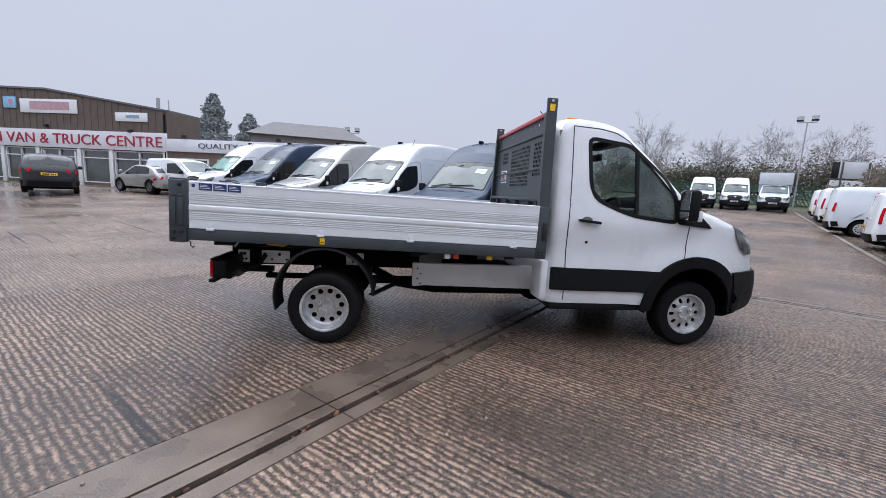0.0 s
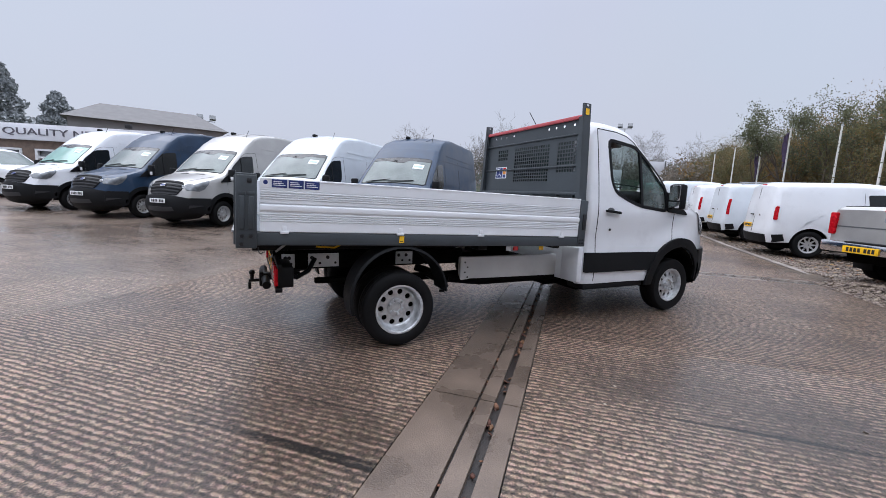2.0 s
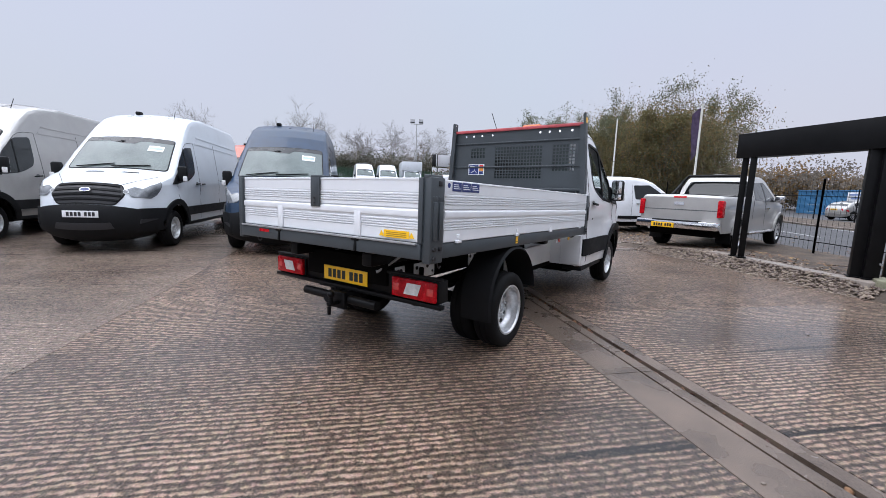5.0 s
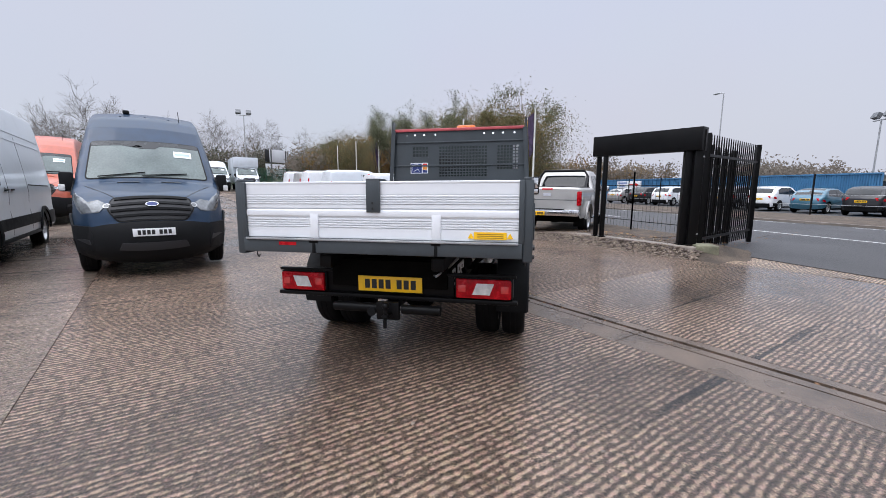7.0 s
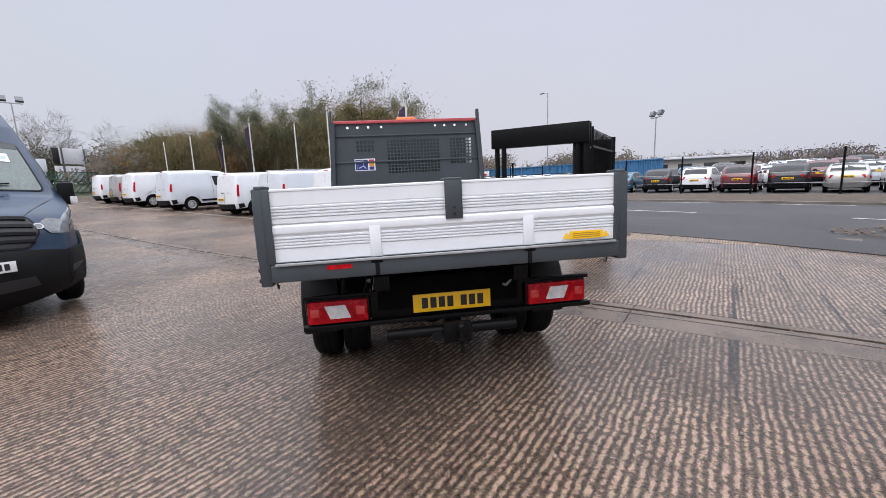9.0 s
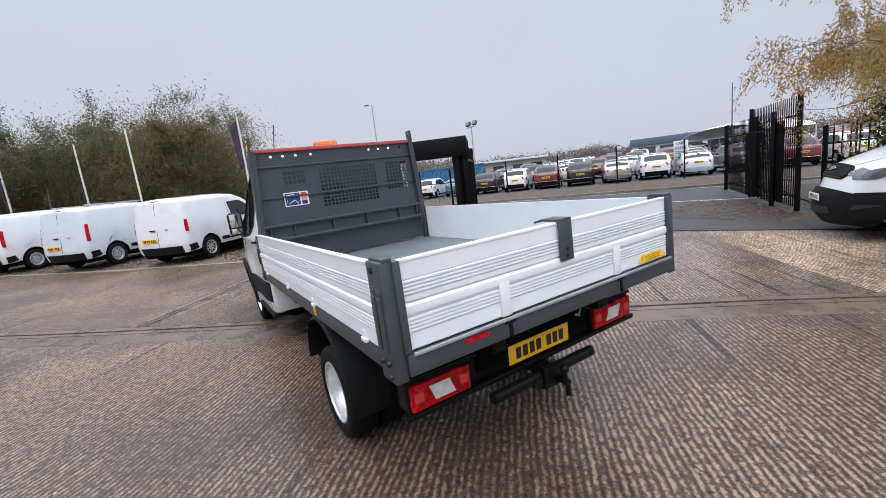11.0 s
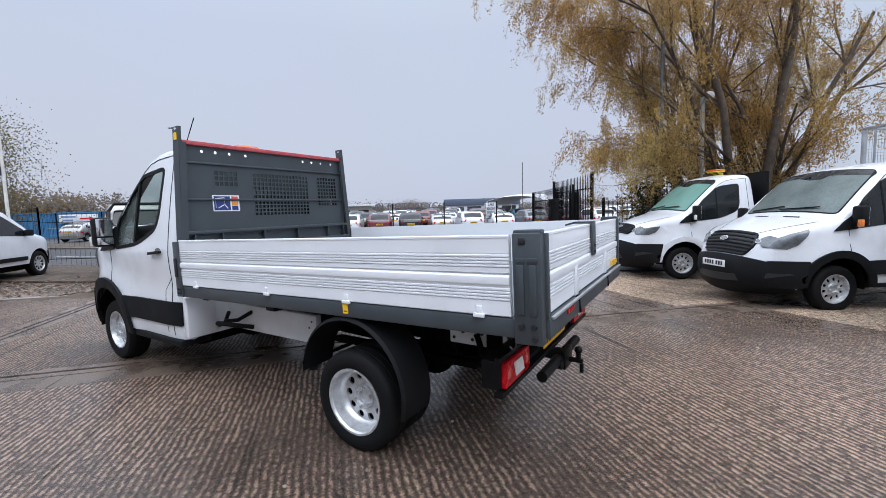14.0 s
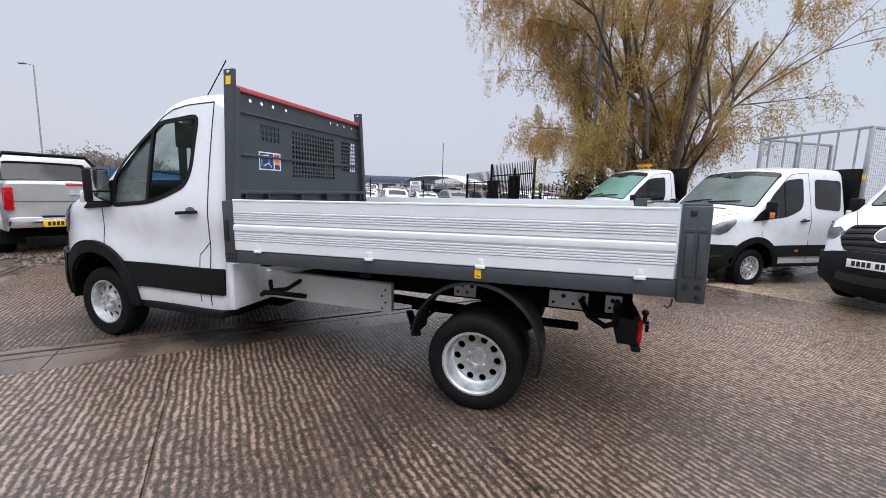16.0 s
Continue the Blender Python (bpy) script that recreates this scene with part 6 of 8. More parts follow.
for x, mt in ((-2.36, STICKER_WHITE), (-2.28, REDREFL), (-1.98, YELLOW)):
    part("small_label", box(x, x + 0.05, -0.958, -0.952, 0.79, 0.83), mt, truck)

# ---- cab fittings ----
# Opaque panel; its patchy green imitates the reflection in the rear glass.
part("rear_window", box(-1.475, -1.445, -0.74, 0.74, 1.42, 1.98, 0.012), M("green_tinted_rear_glass", (0.022, 0.034, 0.031), 0.12, var=0.6, scale=2.5, coat=0.15), truck, "dark rear cab window behind the headboard")
part("beacon", box(-1.02, -0.88, -0.17, 0.10, 2.14, 2.235, 0.03), BEACON, truck, "low orange warning beacon")
part("beacon_foot", box(-1.0, -0.90, -0.14, 0.07, 2.12, 2.145, 0.005), PLASTIC, truck)
part("aerial", tube([(-0.82, 0.55, 2.10), (-1.08, 0.55, 2.42)], 0.005, None, 6), PLASTIC, truck)
part("cab_back_lining", box(-1.335, -1.315, -0.80, 0.80, 0.55, 1.99, 0.005), CABIN, truck)
part("roof_lining", box(-1.30, -0.72, -0.70, 0.70, 1.99, 2.01, 0.005), CABIN, truck)
for s in (1, -1):
    part("door_lining", TF.on_side([(-1.22, 1.30), (-1.22, 0.55), (-0.45, 0.55), (-0.30, 0.85), (-0.12, 1.12), (-0.60, 1.20), (-0.85, 1.26), (-1.02, 1.34)], s, -0.075, 0.02), DASH, truck)
    part("pillar_lining", TF.on_side([(-1.31, 1.98), (-1.10, 1.95), (-1.10, 1.35), (-1.31, 1.30)], s, -0.06, 0.015), CABIN, truck)
part("dashboard", box(-0.40, 0.00, -0.82, 0.82, 0.85, 1.235, 0.07), DASH, truck)
part("instrument_hood", box(-0.50, -0.28, -0.58, -0.20, 1.18, 1.305, 0.05), DASH, truck)
bm = bmesh.new()
Rm, rm_ = 0.185, 0.016
grid = [[bm.verts.new(((Rm + rm_ * math.cos(b)) * math.cos(a), (Rm + rm_ * math.cos(b)) * math.sin(a), rm_ * math.sin(b))) for b in [2 * math.pi * j / 8 for j in range(8)]] for a in [2 * math.pi * i / 28 for i in range(28)]]
for i in range(28):
    for j in range(8):
        bm.faces.new((grid[i][j], grid[(i + 1) % 28][j], grid[(i + 1) % 28][(j + 1) % 8], grid[i][(j + 1) % 8]))
box(-0.18, 0.18, -0.02, 0.02, -0.01, 0.01, 0.005, bm)
box(-0.06, 0.06, -0.06, 0.05, -0.02, 0.02, 0.01, bm)
sw = part("steering_wheel", bm, PLASTIC, truck)
sw.matrix_basis = Matrix.Translation((-0.60, -0.38, 1.24)) @ Matrix.Rotation(radians(-62), 4, "Y") @ Matrix.Rotation(radians(90), 4, "Z")
for y0, y1 in ((-0.64, -0.14), (0.02, 0.72)):
    seat = part("seat", box(-1.12, -0.62, y0, y1, 0.72, 0.92, 0.06), SEAT, truck)
    part("backrest", beam((-1.06, (y0 + y1) / 2, 0.88), (-1.20, (y0 + y1) / 2, 1.48), y1 - y0, 0.14, None, bev=0.05), SEAT, seat)
    for yc in ([(y0 + y1) / 2] if y1 < 0 else [0.20, 0.55]):
        part("headrest", box(-1.27, -1.16, yc - 0.13, yc + 0.13, 1.50, 1.70, 0.04), SEAT, seat)
part("rear_view_mirror", box(-0.60, -0.56, -0.12, 0.12, 1.80, 1.88, 0.015), INK, truck)
part("sun_visor", box(-0.74, -0.62, -0.62, -0.12, 1.90, 1.97, 0.012), CABIN, truck)
part("sun_visor", box(-0.74, -0.62, 0.12, 0.62, 1.90, 1.97, 0.012), CABIN, truck)
part("door_lock", TF.on_side(ring(-1.065, 0.985, 0.014, 0.014, 12), -1, 0.002, 0.006), INK, truck)
fl = part("fuel_flap", strip(TF, [(-1.245, 0.95), (-1.14, 0.84), (-1.14, 0.46)], 1, w=0.006), INK, truck)

# ---- vans parked in a row, noses to the yard ----
ROW = "row of parked vans"
transit("van", BLUE, on_yard(6.45, 3.6, 227), "dark blue high-roof van with rain streaks, nose outward", ROW, wheels="steel")
transit("van", WHITE2, on_yard(6.40, 6.45, 227), "white high-roof panel van with black bumper", ROW)
transit("van", SILVER, on_yard(6.40, 9.35, 227), "pale silver high-roof van with misted windscreen", ROW)
transit("van", BLUE, on_yard(6.40, 12.25, 227), "dark blue high-roof van further along the row", ROW)
transit("van", WHITE, on_yard(6.40, 15.15, 227), "white high-roof van at the far end of the row", ROW, misted=MISTGREEN)


def flat_load(root, x0, x1, mat, board):
    """Chassis rails and a plain dropside body behind a cab."""
    for s in (1, -1):
        part("chassis_rail", box(x0, x1, min(s * 0.38, s * 0.46), max(s * 0.38, s * 0.46), 0.50, 0.68, 0.01), DIRTY, root)
        part("side_board", box(x0, x1, min(s * 0.99, s * 1.02), max(s * 0.99, s * 1.02), 0.86, 1.24, 0.006), board, root)
        part("side_rail", box(x0, x1, min(s * 0.94, s * 1.01), max(s * 0.94, s * 1.01), 0.76, 0.86, 0.006), mat, root)
        part("mudguard", box(-3.9, -3.0, min(s * 0.62, s * 0.98), max(s * 0.62, s * 0.98), 0.70, 0.75, 0.02), PLASTIC, root)
        wheel(root, -3.45, s * 0.86, 0.335, 0.335, 0.205, "steel", s)
    part("bed_floor", box(x0, x1, -0.97, 0.97, 0.80, 0.86, 0.005), mat, root)
    part("tailboard", box(x0 - 0.03, x0, -0.97, 0.97, 0.86, 1.24, 0.005), board, root)
    part("headboard", box(x1 - 0.03, x1 + 0.02, -0.97, 0.97, 0.86, 2.16, 0.01), mat, root)


# crew-cab tipper with a mesh cage
SJ, _ = transit("crew", WHITE, pose(-2.88, -5.84, hgt(-2.88, -5.84), 0, 0, 34.5), "white crew-cab truck with tall mesh cage body", wheels="steel", facelift=False, name="caged_truck")
flat_load(SJ, -4.7, -2.36, BLACK, STEEL)
for s in (1, -1):
    for x in (-2.40, -3.55, -4.68):
        part("cage_post", box(x - 0.03, x + 0.03, min(s * 0.96, s * 1.02), max(s * 0.96, s * 1.02), 1.2, 2.92, 0.005), STEEL, SJ)
    part("cage_rail", box(-4.70, -2.37, min(s * 0.965, s * 1.015), max(s * 0.965, s * 1.015), 2.88, 2.93, 0.005), STEEL, SJ)
    bm = bmesh.new()
    for k in range(38):
        x = -4.66 + k * 0.06
        box(x - 0.002, x + 0.002, s * 0.99 - 0.002, s * 0.99 + 0.002, 1.24, 2.88, 0, bm)
    for k in range(27):
        z = 1.27 + k * 0.06
        box(-4.66, -2.40, s * 0.99 - 0.002, s * 0.99 + 0.002, z - 0.002, z + 0.002, 0, bm)
    part("cage_mesh", bm, STEEL, SJ, "fine galvanised cage mesh", angle=0)
for k in range(6):
    y = -0.8 + k * 0.32
    part("cage_bar", box(-2.41, -2.38, y - 0.012, y + 0.012, 1.24, 2.88), STEEL, SJ)
part("cage_rail", box(-2.42, -2.37, -1.0, 1.0, 2.88, 2.93, 0.005), STEEL, SJ)
part("warning_label", box(-2.365, -2.345, 0.985, 1.03, 1.95, 2.05), YELLOW, SJ)

# another maker's chassis cab with a beacon on its roof
MAN, MF = transit("single", WHITE, pose(-1.0, -8.38, hgt(-1.0, -8.38), 0, 0, 29.5) @ Matrix.Scale(1.06, 4), "white chassis cab with green misted windscreen and beacon", misted=MISTGREEN, facelift=False, name="chassis_cab", face="slim")
flat_load(MAN, -4.3, -1.55, BLACK, BLACK)
part("beacon_foot", box(-1.24, -1.08, -0.12, 0.12, 2.13, 2.165, 0.012), HIVIS, MAN)
for y in (-0.09, 0.09):
    bm = bmesh.new()
    beam((-1.20, y, 2.16), (-1.10, y * 1.3, 2.235), 0.05, 0.035, bm, bev=0.008)
    part("beacon_bracket", bm, HIVIS, MAN, "yellow plastic beacon mount")
part("beacon_tray", box(-1.22, -1.02, -0.17, 0.17, 2.225, 2.25, 0.01), HIVIS, MAN)
part("beacon", box(-1.20, -1.00, -0.19, 0.19, 2.25, 2.285, 0.014), BEACON, MAN)

transit("van", WHITE, pose(-4.95, -3.72, hgt(-4.95, -3.72), 0, 0, 32), "white panel van with large round-badged grille", facelift=True, face="round")


# ---- small vans, pickup and cars ----
def small(kind, paint, m, label, group="", k=1.0, lamps="tall", rack=False, wheels="steel", detail=True):
    """Car-derived van, hatchback or tall estate; local x forward from the front axle."""
    wb = {"van": 2.75, "hatch": 2.60, "suv": 2.68}[kind] * k
    if kind == "van":
        over = [(0.45, 0.28), (0.72, 0.34), (0.79, 0.58), (0.76, 0.84), (0.62, 0.98), (0.05, 1.12), (-0.12, 1.17), (-0.90, 1.70), (-1.25, 1.81), (-1.75, 1.85), (-3.35, 1.82), (-3.50, 1.73), (-3.56, 1.2), (-3.61, 0.55), (-3.55, 0.32)]
        half, th, belt, top = 0.90, 0.76, 1.0, 1.85
        ws, rw = ((-0.14, 1.18), (-0.88, 1.69)), None
        win = [(-1.72, 1.58), (-1.10, 1.60), (-0.42, 1.20), (-0.40, 1.08), (-1.66, 1.12)]
    elif kind == "hatch":
        over = [(0.42, 0.24), (0.74, 0.30), (0.80, 0.50), (0.77, 0.70), (0.55, 0.82), (-0.15, 0.96), (-0.25, 0.99), (-0.95, 1.39), (-1.25, 1.46), (-2.20, 1.45), (-2.75, 1.32), (-3.12, 1.00), (-3.25, 0.85), (-3.30, 0.50), (-3.22, 0.28)]
        half, th, belt, top = 0.87, 0.66, 0.90, 1.46
        ws, rw = ((-0.28, 1.01), (-0.93, 1.375)), ((-2.30, 1.43), (-3.05, 1.06))
        win = [(-2.55, 1.28), (-2.2, 1.38), (-1.25, 1.39), (-0.62, 1.04), (-0.60, 0.95), (-2.6, 1.02)]
    else:
        over = [(0.42, 0.26), (0.76, 0.32), (0.83, 0.55), (0.80, 0.80), (0.60, 0.95), (-0.10, 1.08), (-0.20, 1.11), (-0.90, 1.56), (-1.25, 1.64), (-2.45, 1.62), (-2.90, 1.52), (-3.28, 1.10), (-3.36, 0.95), (-3.42, 0.55), (-3.34, 0.30)]
        half, th, belt, top = 0.91, 0.70, 1.0, 1.64
        ws, rw = ((-0.22, 1.12), (-0.88, 1.55)), ((-2.60, 1.59), (-3.22, 1.17))
        win = [(-2.85, 1.40), (-2.45, 1.54), (-1.25, 1.55), (-0.60, 1.16), (-0.58, 1.06), (-2.9, 1.14)]
    sc = lambda p: (p[0] * k, p[1] * (1 + (k - 1) * 0.7))
    over = [sc(p) for p in over]
    back = min(p[0] for p in over)
    r = 0.33 if kind == "van" else 0.32
    cr = [0.08] * 5 + [0.05] * 3 + [0.04] * (len(over) - 12) + [0.05] * 4
    F = Form(over, cr, half * (1 + (k - 1) * 0.4), th, belt, top, (0.05, 0.72, 0.30), (back + 0.55, 0.55, 0.10 if kind == "van" else 0.2), rnd=0.07 if kind != "van" else 0.12, zb=0.30 if kind != "van" else 0.36, arches=[(0, r, r + 0.07), (-wb, r, r + 0.07)])
    root = thing("car" if kind != "van" else "small_van", m, label, "car" if kind != "van" else "van", group)
    S = lambda p: F.near(*sc(p))[0]
    part("body", F.skin(step=0.22), paint, root)
    part("underbody", box(back + 0.1, 0.6, -0.72, 0.72, 0.20, 0.42, 0.05), DIRTY, root)
    hw = F.side(*sc(ws[0])) + 0.0
    part("windscreen", F.on_over([(-hw, S(ws[0])), (hw, S(ws[0])), (hw * 0.90, S(ws[1])), (-hw * 0.90, S(ws[1]))], 0.003, 0.004, 0.3), DARKGLASS if kind != "van" else MIST, root)
    if rw:
        part("rear_window", F.on_over(rounded([(-0.56, S(rw[0])), (0.56, S(rw[0])), (0.64, S(rw[1])), (-0.64, S(rw[1]))], 0.05), 0.003, 0.004, 0.3), DARKGLASS, root)
    rear_z = 0.86 if kind == "hatch" else 0.98 if kind == "suv" else 1.0
    b0, b1 = S((back / k, 0.52)), F.s[-1]
    part("rear_bumper", F.on_over([(-0.98, b0), (0.98, b0), (0.98, b1), (-0.98, b1)], 0.004, 0.03, 0.2), PLASTIC if kind != "hatch" else paint, root)
    if detail:
        part("front_bumper", F.on_over([(-0.95, 0.01), (0.95, 0.01), (0.95, S((0.79, 0.50))), (-0.95, S((0.79, 0.50)))], 0.004, 0.02, 0.2), PLASTIC, root)
    if detail:
        part("grille", F.on_over([(-0.42, S((0.79, 0.58))), (0.42, S((0.79, 0.58))), (0.48, S((0.76, 0.72))), (-0.48, S((0.76, 0.72)))], 0.004, 0.01, 0.2), INK, root)
    pr = F.across(0.0, (S((back / k, 0.80)) if kind != "van" else S((-3.58, 0.72))), 0.012)
    if detail:
        plate(root, Matrix.Translation((pr.x - 0.004, 0.0 if kind != "van" else 0.28, pr.z)) @ Matrix(((0, 0, -1, 0), (-1, 0, 0, 0), (0, 1, 0, 0), (0, 0, 0, 1))), 0.50, 0.108, YELLOW)
    else:
        part("number_plate", box(pr.x - 0.012, pr.x + 0.01, -0.25, 0.25, pr.z - 0.054, pr.z + 0.054), YELLOW, root)
    pf = F.across(0.0, S((0.79, 0.52)), 0.03)
    if detail:
        plate(root, Matrix.Translation(pf) @ Matrix(((0, 0, 1, 0), (1, 0, 0, 0), (0, 1, 0, 0), (0, 0, 0, 1))), 0.48, 0.105, WHITEPLATE)
    for s in (1, -1):
        part("side_window", F.on_side(rounded([sc(p) for p in win], 0.05), s, 0.002, 0.004, step=0.3), DARKGLASS, root)
        if kind == "van":
            t0, t1 = (S((-3.55, 1.24)), S((-3.585, 0.90))) if lamps == "tall" else (S((-3.545, 1.36)), S((-3.59, 0.84)))
            part("rear_lamp", F.on_over(rounded([(s * 0.735, t0), (s * 0.80, t0 - 0.02), (s * 0.83, t1), (s * 0.755, t1)], 0.03), 0.004, 0.016, 0.2), REDLENS, root)
            part("side_cladding", F.on_side(rounded([(-wb + 0.46, 0.56), (-0.48, 0.56), (-0.48, 0.46), (-wb + 0.46, 0.46)], 0.03), s, 0.004, 0.016, step=0.4), PLASTIC, root)
            part("door_gap", strip(F, [sc((-1.78, 1.62)), sc((-1.78, 0.42))], s), INK, root)
        else:
            t0, t1 = S((back / k + 0.03, rear_z + 0.06)), S((back / k, rear_z - 0.12))
            part("rear_lamp", F.on_over(rounded([(s * 0.48, t0), (s * 0.92, t0 - 0.02), (s * 0.95, t1 - 0.03), (s * 0.60, t1)], 0.03), 0.004, 0.014, 0.2), REDLENS, root)
            part("pillar", F.on_side([sc((-1.62, win[2][1])), sc((-1.54, win[2][1])), sc((-1.54, 0.98)), sc((-1.62, 0.98))], s, 0.006, 0.003), INK, root)
        if detail:
            part("door_handle", F.on_side([sc((-1.62, 0.98)), sc((-1.45, 0.98)), sc((-1.45, 0.955)), sc((-1.62, 0.955))], s, 0.01, 0.015), PLASTIC if kind == "van" else paint, root)
        h = S((0.70, 0.86 if kind != "hatch" else 0.74))
        if detail:
            part("headlamp", F.on_over(rounded([(s * 0.45, h - 0.08), (s * 0.85, h - 0.04), (s * 0.98, h + 0.14), (s * 0.55, h + 0.02)], 0.03), 0.003, 0.01, 0.2), HEADLAMP, root)
        bm = box(-0.52 * k, -0.40 * k, min(s * 0.90, s * 1.06), max(s * 0.90, s * 1.06), win[-2][1] * 1.0, win[-2][1] + 0.16, 0.03)
        part("mirror", bm, PLASTIC if kind == "van" else paint, root)
        wheel(root, 0, s * (half - 0.11), r, r, 0.19, wheels, s)
        wheel(root, -wb, s * (half - 0.11), r, r, 0.19, wheels, s)
        for cx in (0, -wb) if detail else ():
            bm = bmesh.new()
            arc = ring(cx, r, r + 0.07, r + 0.07, 14, 186, -6)
            bm.faces.new([bm.verts.new((p[0], s * (half - 0.24), p[1])) for p in arc])
            va, vb = [bm.verts.new((p[0], s * (half - 0.04), p[1])) for p in arc], [bm.verts.new((p[0], s * (half - 0.24), p[1])) for p in arc]
            for i in range(13):
                bm.faces.new((va[i], va[i + 1], vb[i + 1], vb[i]))
            part("wheel_housing", bm, DIRTY, root)
    if kind == "van":
        bm = bmesh.new()
        for a, b in (((0, 1.76), (0, 0.50)),):
            beam((F.across(0, S((-3.52, 1.68)), 0.003)), (F.across(0, S((-3.60, 0.56)), 0.003)), 0.010, 0.010, bm)
        part("door_gap", bm, INK, root)
        pr = F.across(0.12, S((-3.57, 1.0)), 0.01)
        part("rear_handle", box(pr.x - 0.02, pr.x + 0.01, 0.05, 0.22, pr.z - 0.015, pr.z + 0.015, 0.006), PLASTIC, root)
        pr = F.across(-0.32, S((-3.57, 1.0)), 0.01)
        bm = bmesh.new()
        beam((pr.x - 0.008, -0.36, pr.z - 0.03), (pr.x - 0.008, -0.32, pr.z + 0.02), 0.012, 0.02, bm)
        beam((pr.x - 0.008, -0.28, pr.z - 0.03), (pr.x - 0.008, -0.32, pr.z + 0.02), 0.012, 0.02, bm)
        part("badge", bm, CHROME, root)
        pr = F.across(0.0, S((-3.46, 1.75)), 0.006)
        part("brake_lamp", box(pr.x - 0.01, pr.x + 0.01, -0.12, 0.12, pr.z - 0.012, pr.z + 0.012, 0.004), REDLENS, root)
    if rack:
        for s in (1, -1):
            part("roof_rail", box(-3.2, -1.3, min(s * 0.60, s * 0.64), max(s * 0.60, s * 0.64), 1.87, 1.91, 0.01), STEEL, root)
            for x in (-3.1, -2.3, -1.5):
                part("rail_foot", box(x - 0.03, x + 0.03, min(s * 0.59, s * 0.65), max(s * 0.59, s * 0.65), 1.78, 1.88, 0.005), STEEL, root)
    return root


KERB = "vans parked along the stone strip"
for u, paint, label, k, lamps, rack, whl in (
    (10.75, WHITE, "white small panel van with tall red rear lamps", 1.0, "tall", False, "cover"),
    (14.1, WHITE2, "white small van with roof rails", 1.0, "tower", True, "steel"),
    (17.3, WHITE, "white small van with upright red lamps", 1.0, "tower", False, "steel"),
    (22.4, WHITE2, "white medium panel van beside the stone strip", 1.12, "tall", False, "steel"),
    (27.2, WHITE, "white medium van with roof rails far along", 1.08, "tower", True, "steel"),
    (30.2, SILVER, "silver grey small van far along the strip", 1.0, "tower", False, "steel"),
    (33.2, WHITE, "white small van at the end of the strip", 1.0, "tall", False, "steel"),
):
    small("van", paint, on_yard(u, -8.75, -43), label, KERB, k, lamps, rack, whl)

# silver pickup
over = [(0.50, 0.36), (0.82, 0.42), (0.88, 0.70), (0.84, 0.95), (0.66, 1.06), (-0.10, 1.17), (-0.22, 1.20), (-0.85, 1.73), (-1.10, 1.80), (-1.98, 1.79), (-2.12, 1.71), (-2.30, 1.30), (-2.34, 1.27), (-4.10, 1.27), (-4.16, 1.22), (-4.20, 0.66), (-4.15, 0.58)]
PF = Form(over, [0.08] * 5 + [0.05] * 5 + [0.02] * 7, 0.90, 0.68, 1.12, 1.75, (0.05, 0.8, 0.28), (-3.9, 0.3, 0.03), rnd=0.05, zb=0.46, arches=[(0, 0.38, 0.46), (-3.05, 0.38, 0.46)])
pick = thing("pickup", pose(11.88, -2.63, 0.085, 0, 0, -17), "silver double-cab pickup with black roll bar and mud flaps", "pickup")
part("body", PF.skin(step=0.2), SILVER, pick)
part("underbody", box(-4.0, 0.6, -0.72, 0.72, 0.34, 0.60, 0.05), DIRTY, pick)
Sx = lambda x, z: PF.near(x, z)[0]
part("windscreen", PF.on_over([(-0.74, Sx(-0.24, 1.22)), (0.74, Sx(-0.24, 1.22)), (0.62, Sx(-0.83, 1.665)), (-0.62, Sx(-0.83, 1.665))], 0.003, 0.004), DARKGLASS, pick)
part("rear_window", PF.on_over(rounded([(-0.60, Sx(-2.14, 1.62)), (0.60, Sx(-2.14, 1.62)), (0.68, Sx(-2.28, 1.26)), (-0.68, Sx(-2.28, 1.26))], 0.04), 0.003, 0.004), DARKGLASS, pick)
part("load_cover", PF.on_over([(-0.80, Sx(-2.40, 1.17)), (0.80, Sx(-2.40, 1.17)), (0.80, Sx(-4.05, 1.17)), (-0.80, Sx(-4.05, 1.17))], 0.003, 0.012), PLASTIC, pick)
part("tailgate_gap", PF.on_over([(-0.80, Sx(-4.18, 0.95)), (0.80, Sx(-4.18, 0.95)), (0.80, Sx(-4.18, 0.93)), (-0.80, Sx(-4.18, 0.93))], 0.001, 0.003), GREYCAR, pick)
part("tailgate_handle", PF.on_over(rounded([(-0.11, Sx(-4.17, 1.11)), (0.11, Sx(-4.17, 1.11)), (0.11, Sx(-4.17, 1.04)), (-0.11, Sx(-4.17, 1.04))], 0.02), 0.002, 0.015), CHROME, pick)
part("brake_lamp", PF.on_over([(-0.14, Sx(-4.155, 1.24)), (0.14, Sx(-4.155, 1.24)), (0.14, Sx(-4.16, 1.20)), (-0.14, Sx(-4.16, 1.20))], 0.002, 0.012), REDLENS, pick)
part("rear_bumper", box(-4.36, -4.16, -0.88, 0.88, 0.52, 0.70, 0.03), CHROME, pick, "chrome rear step bumper")
part("bumper_step", box(-4.37, -4.2, -0.5, 0.5, 0.685, 0.71, 0.008), PLASTIC, pick)
plate(pick, Matrix.Translation((-4.372, 0.25, 0.585)) @ Matrix(((0, 0, -1, 0), (-1, 0, 0, 0), (0, 1, 0, 0), (0, 0, 0, 1))), 0.50, 0.11, YELLOW)
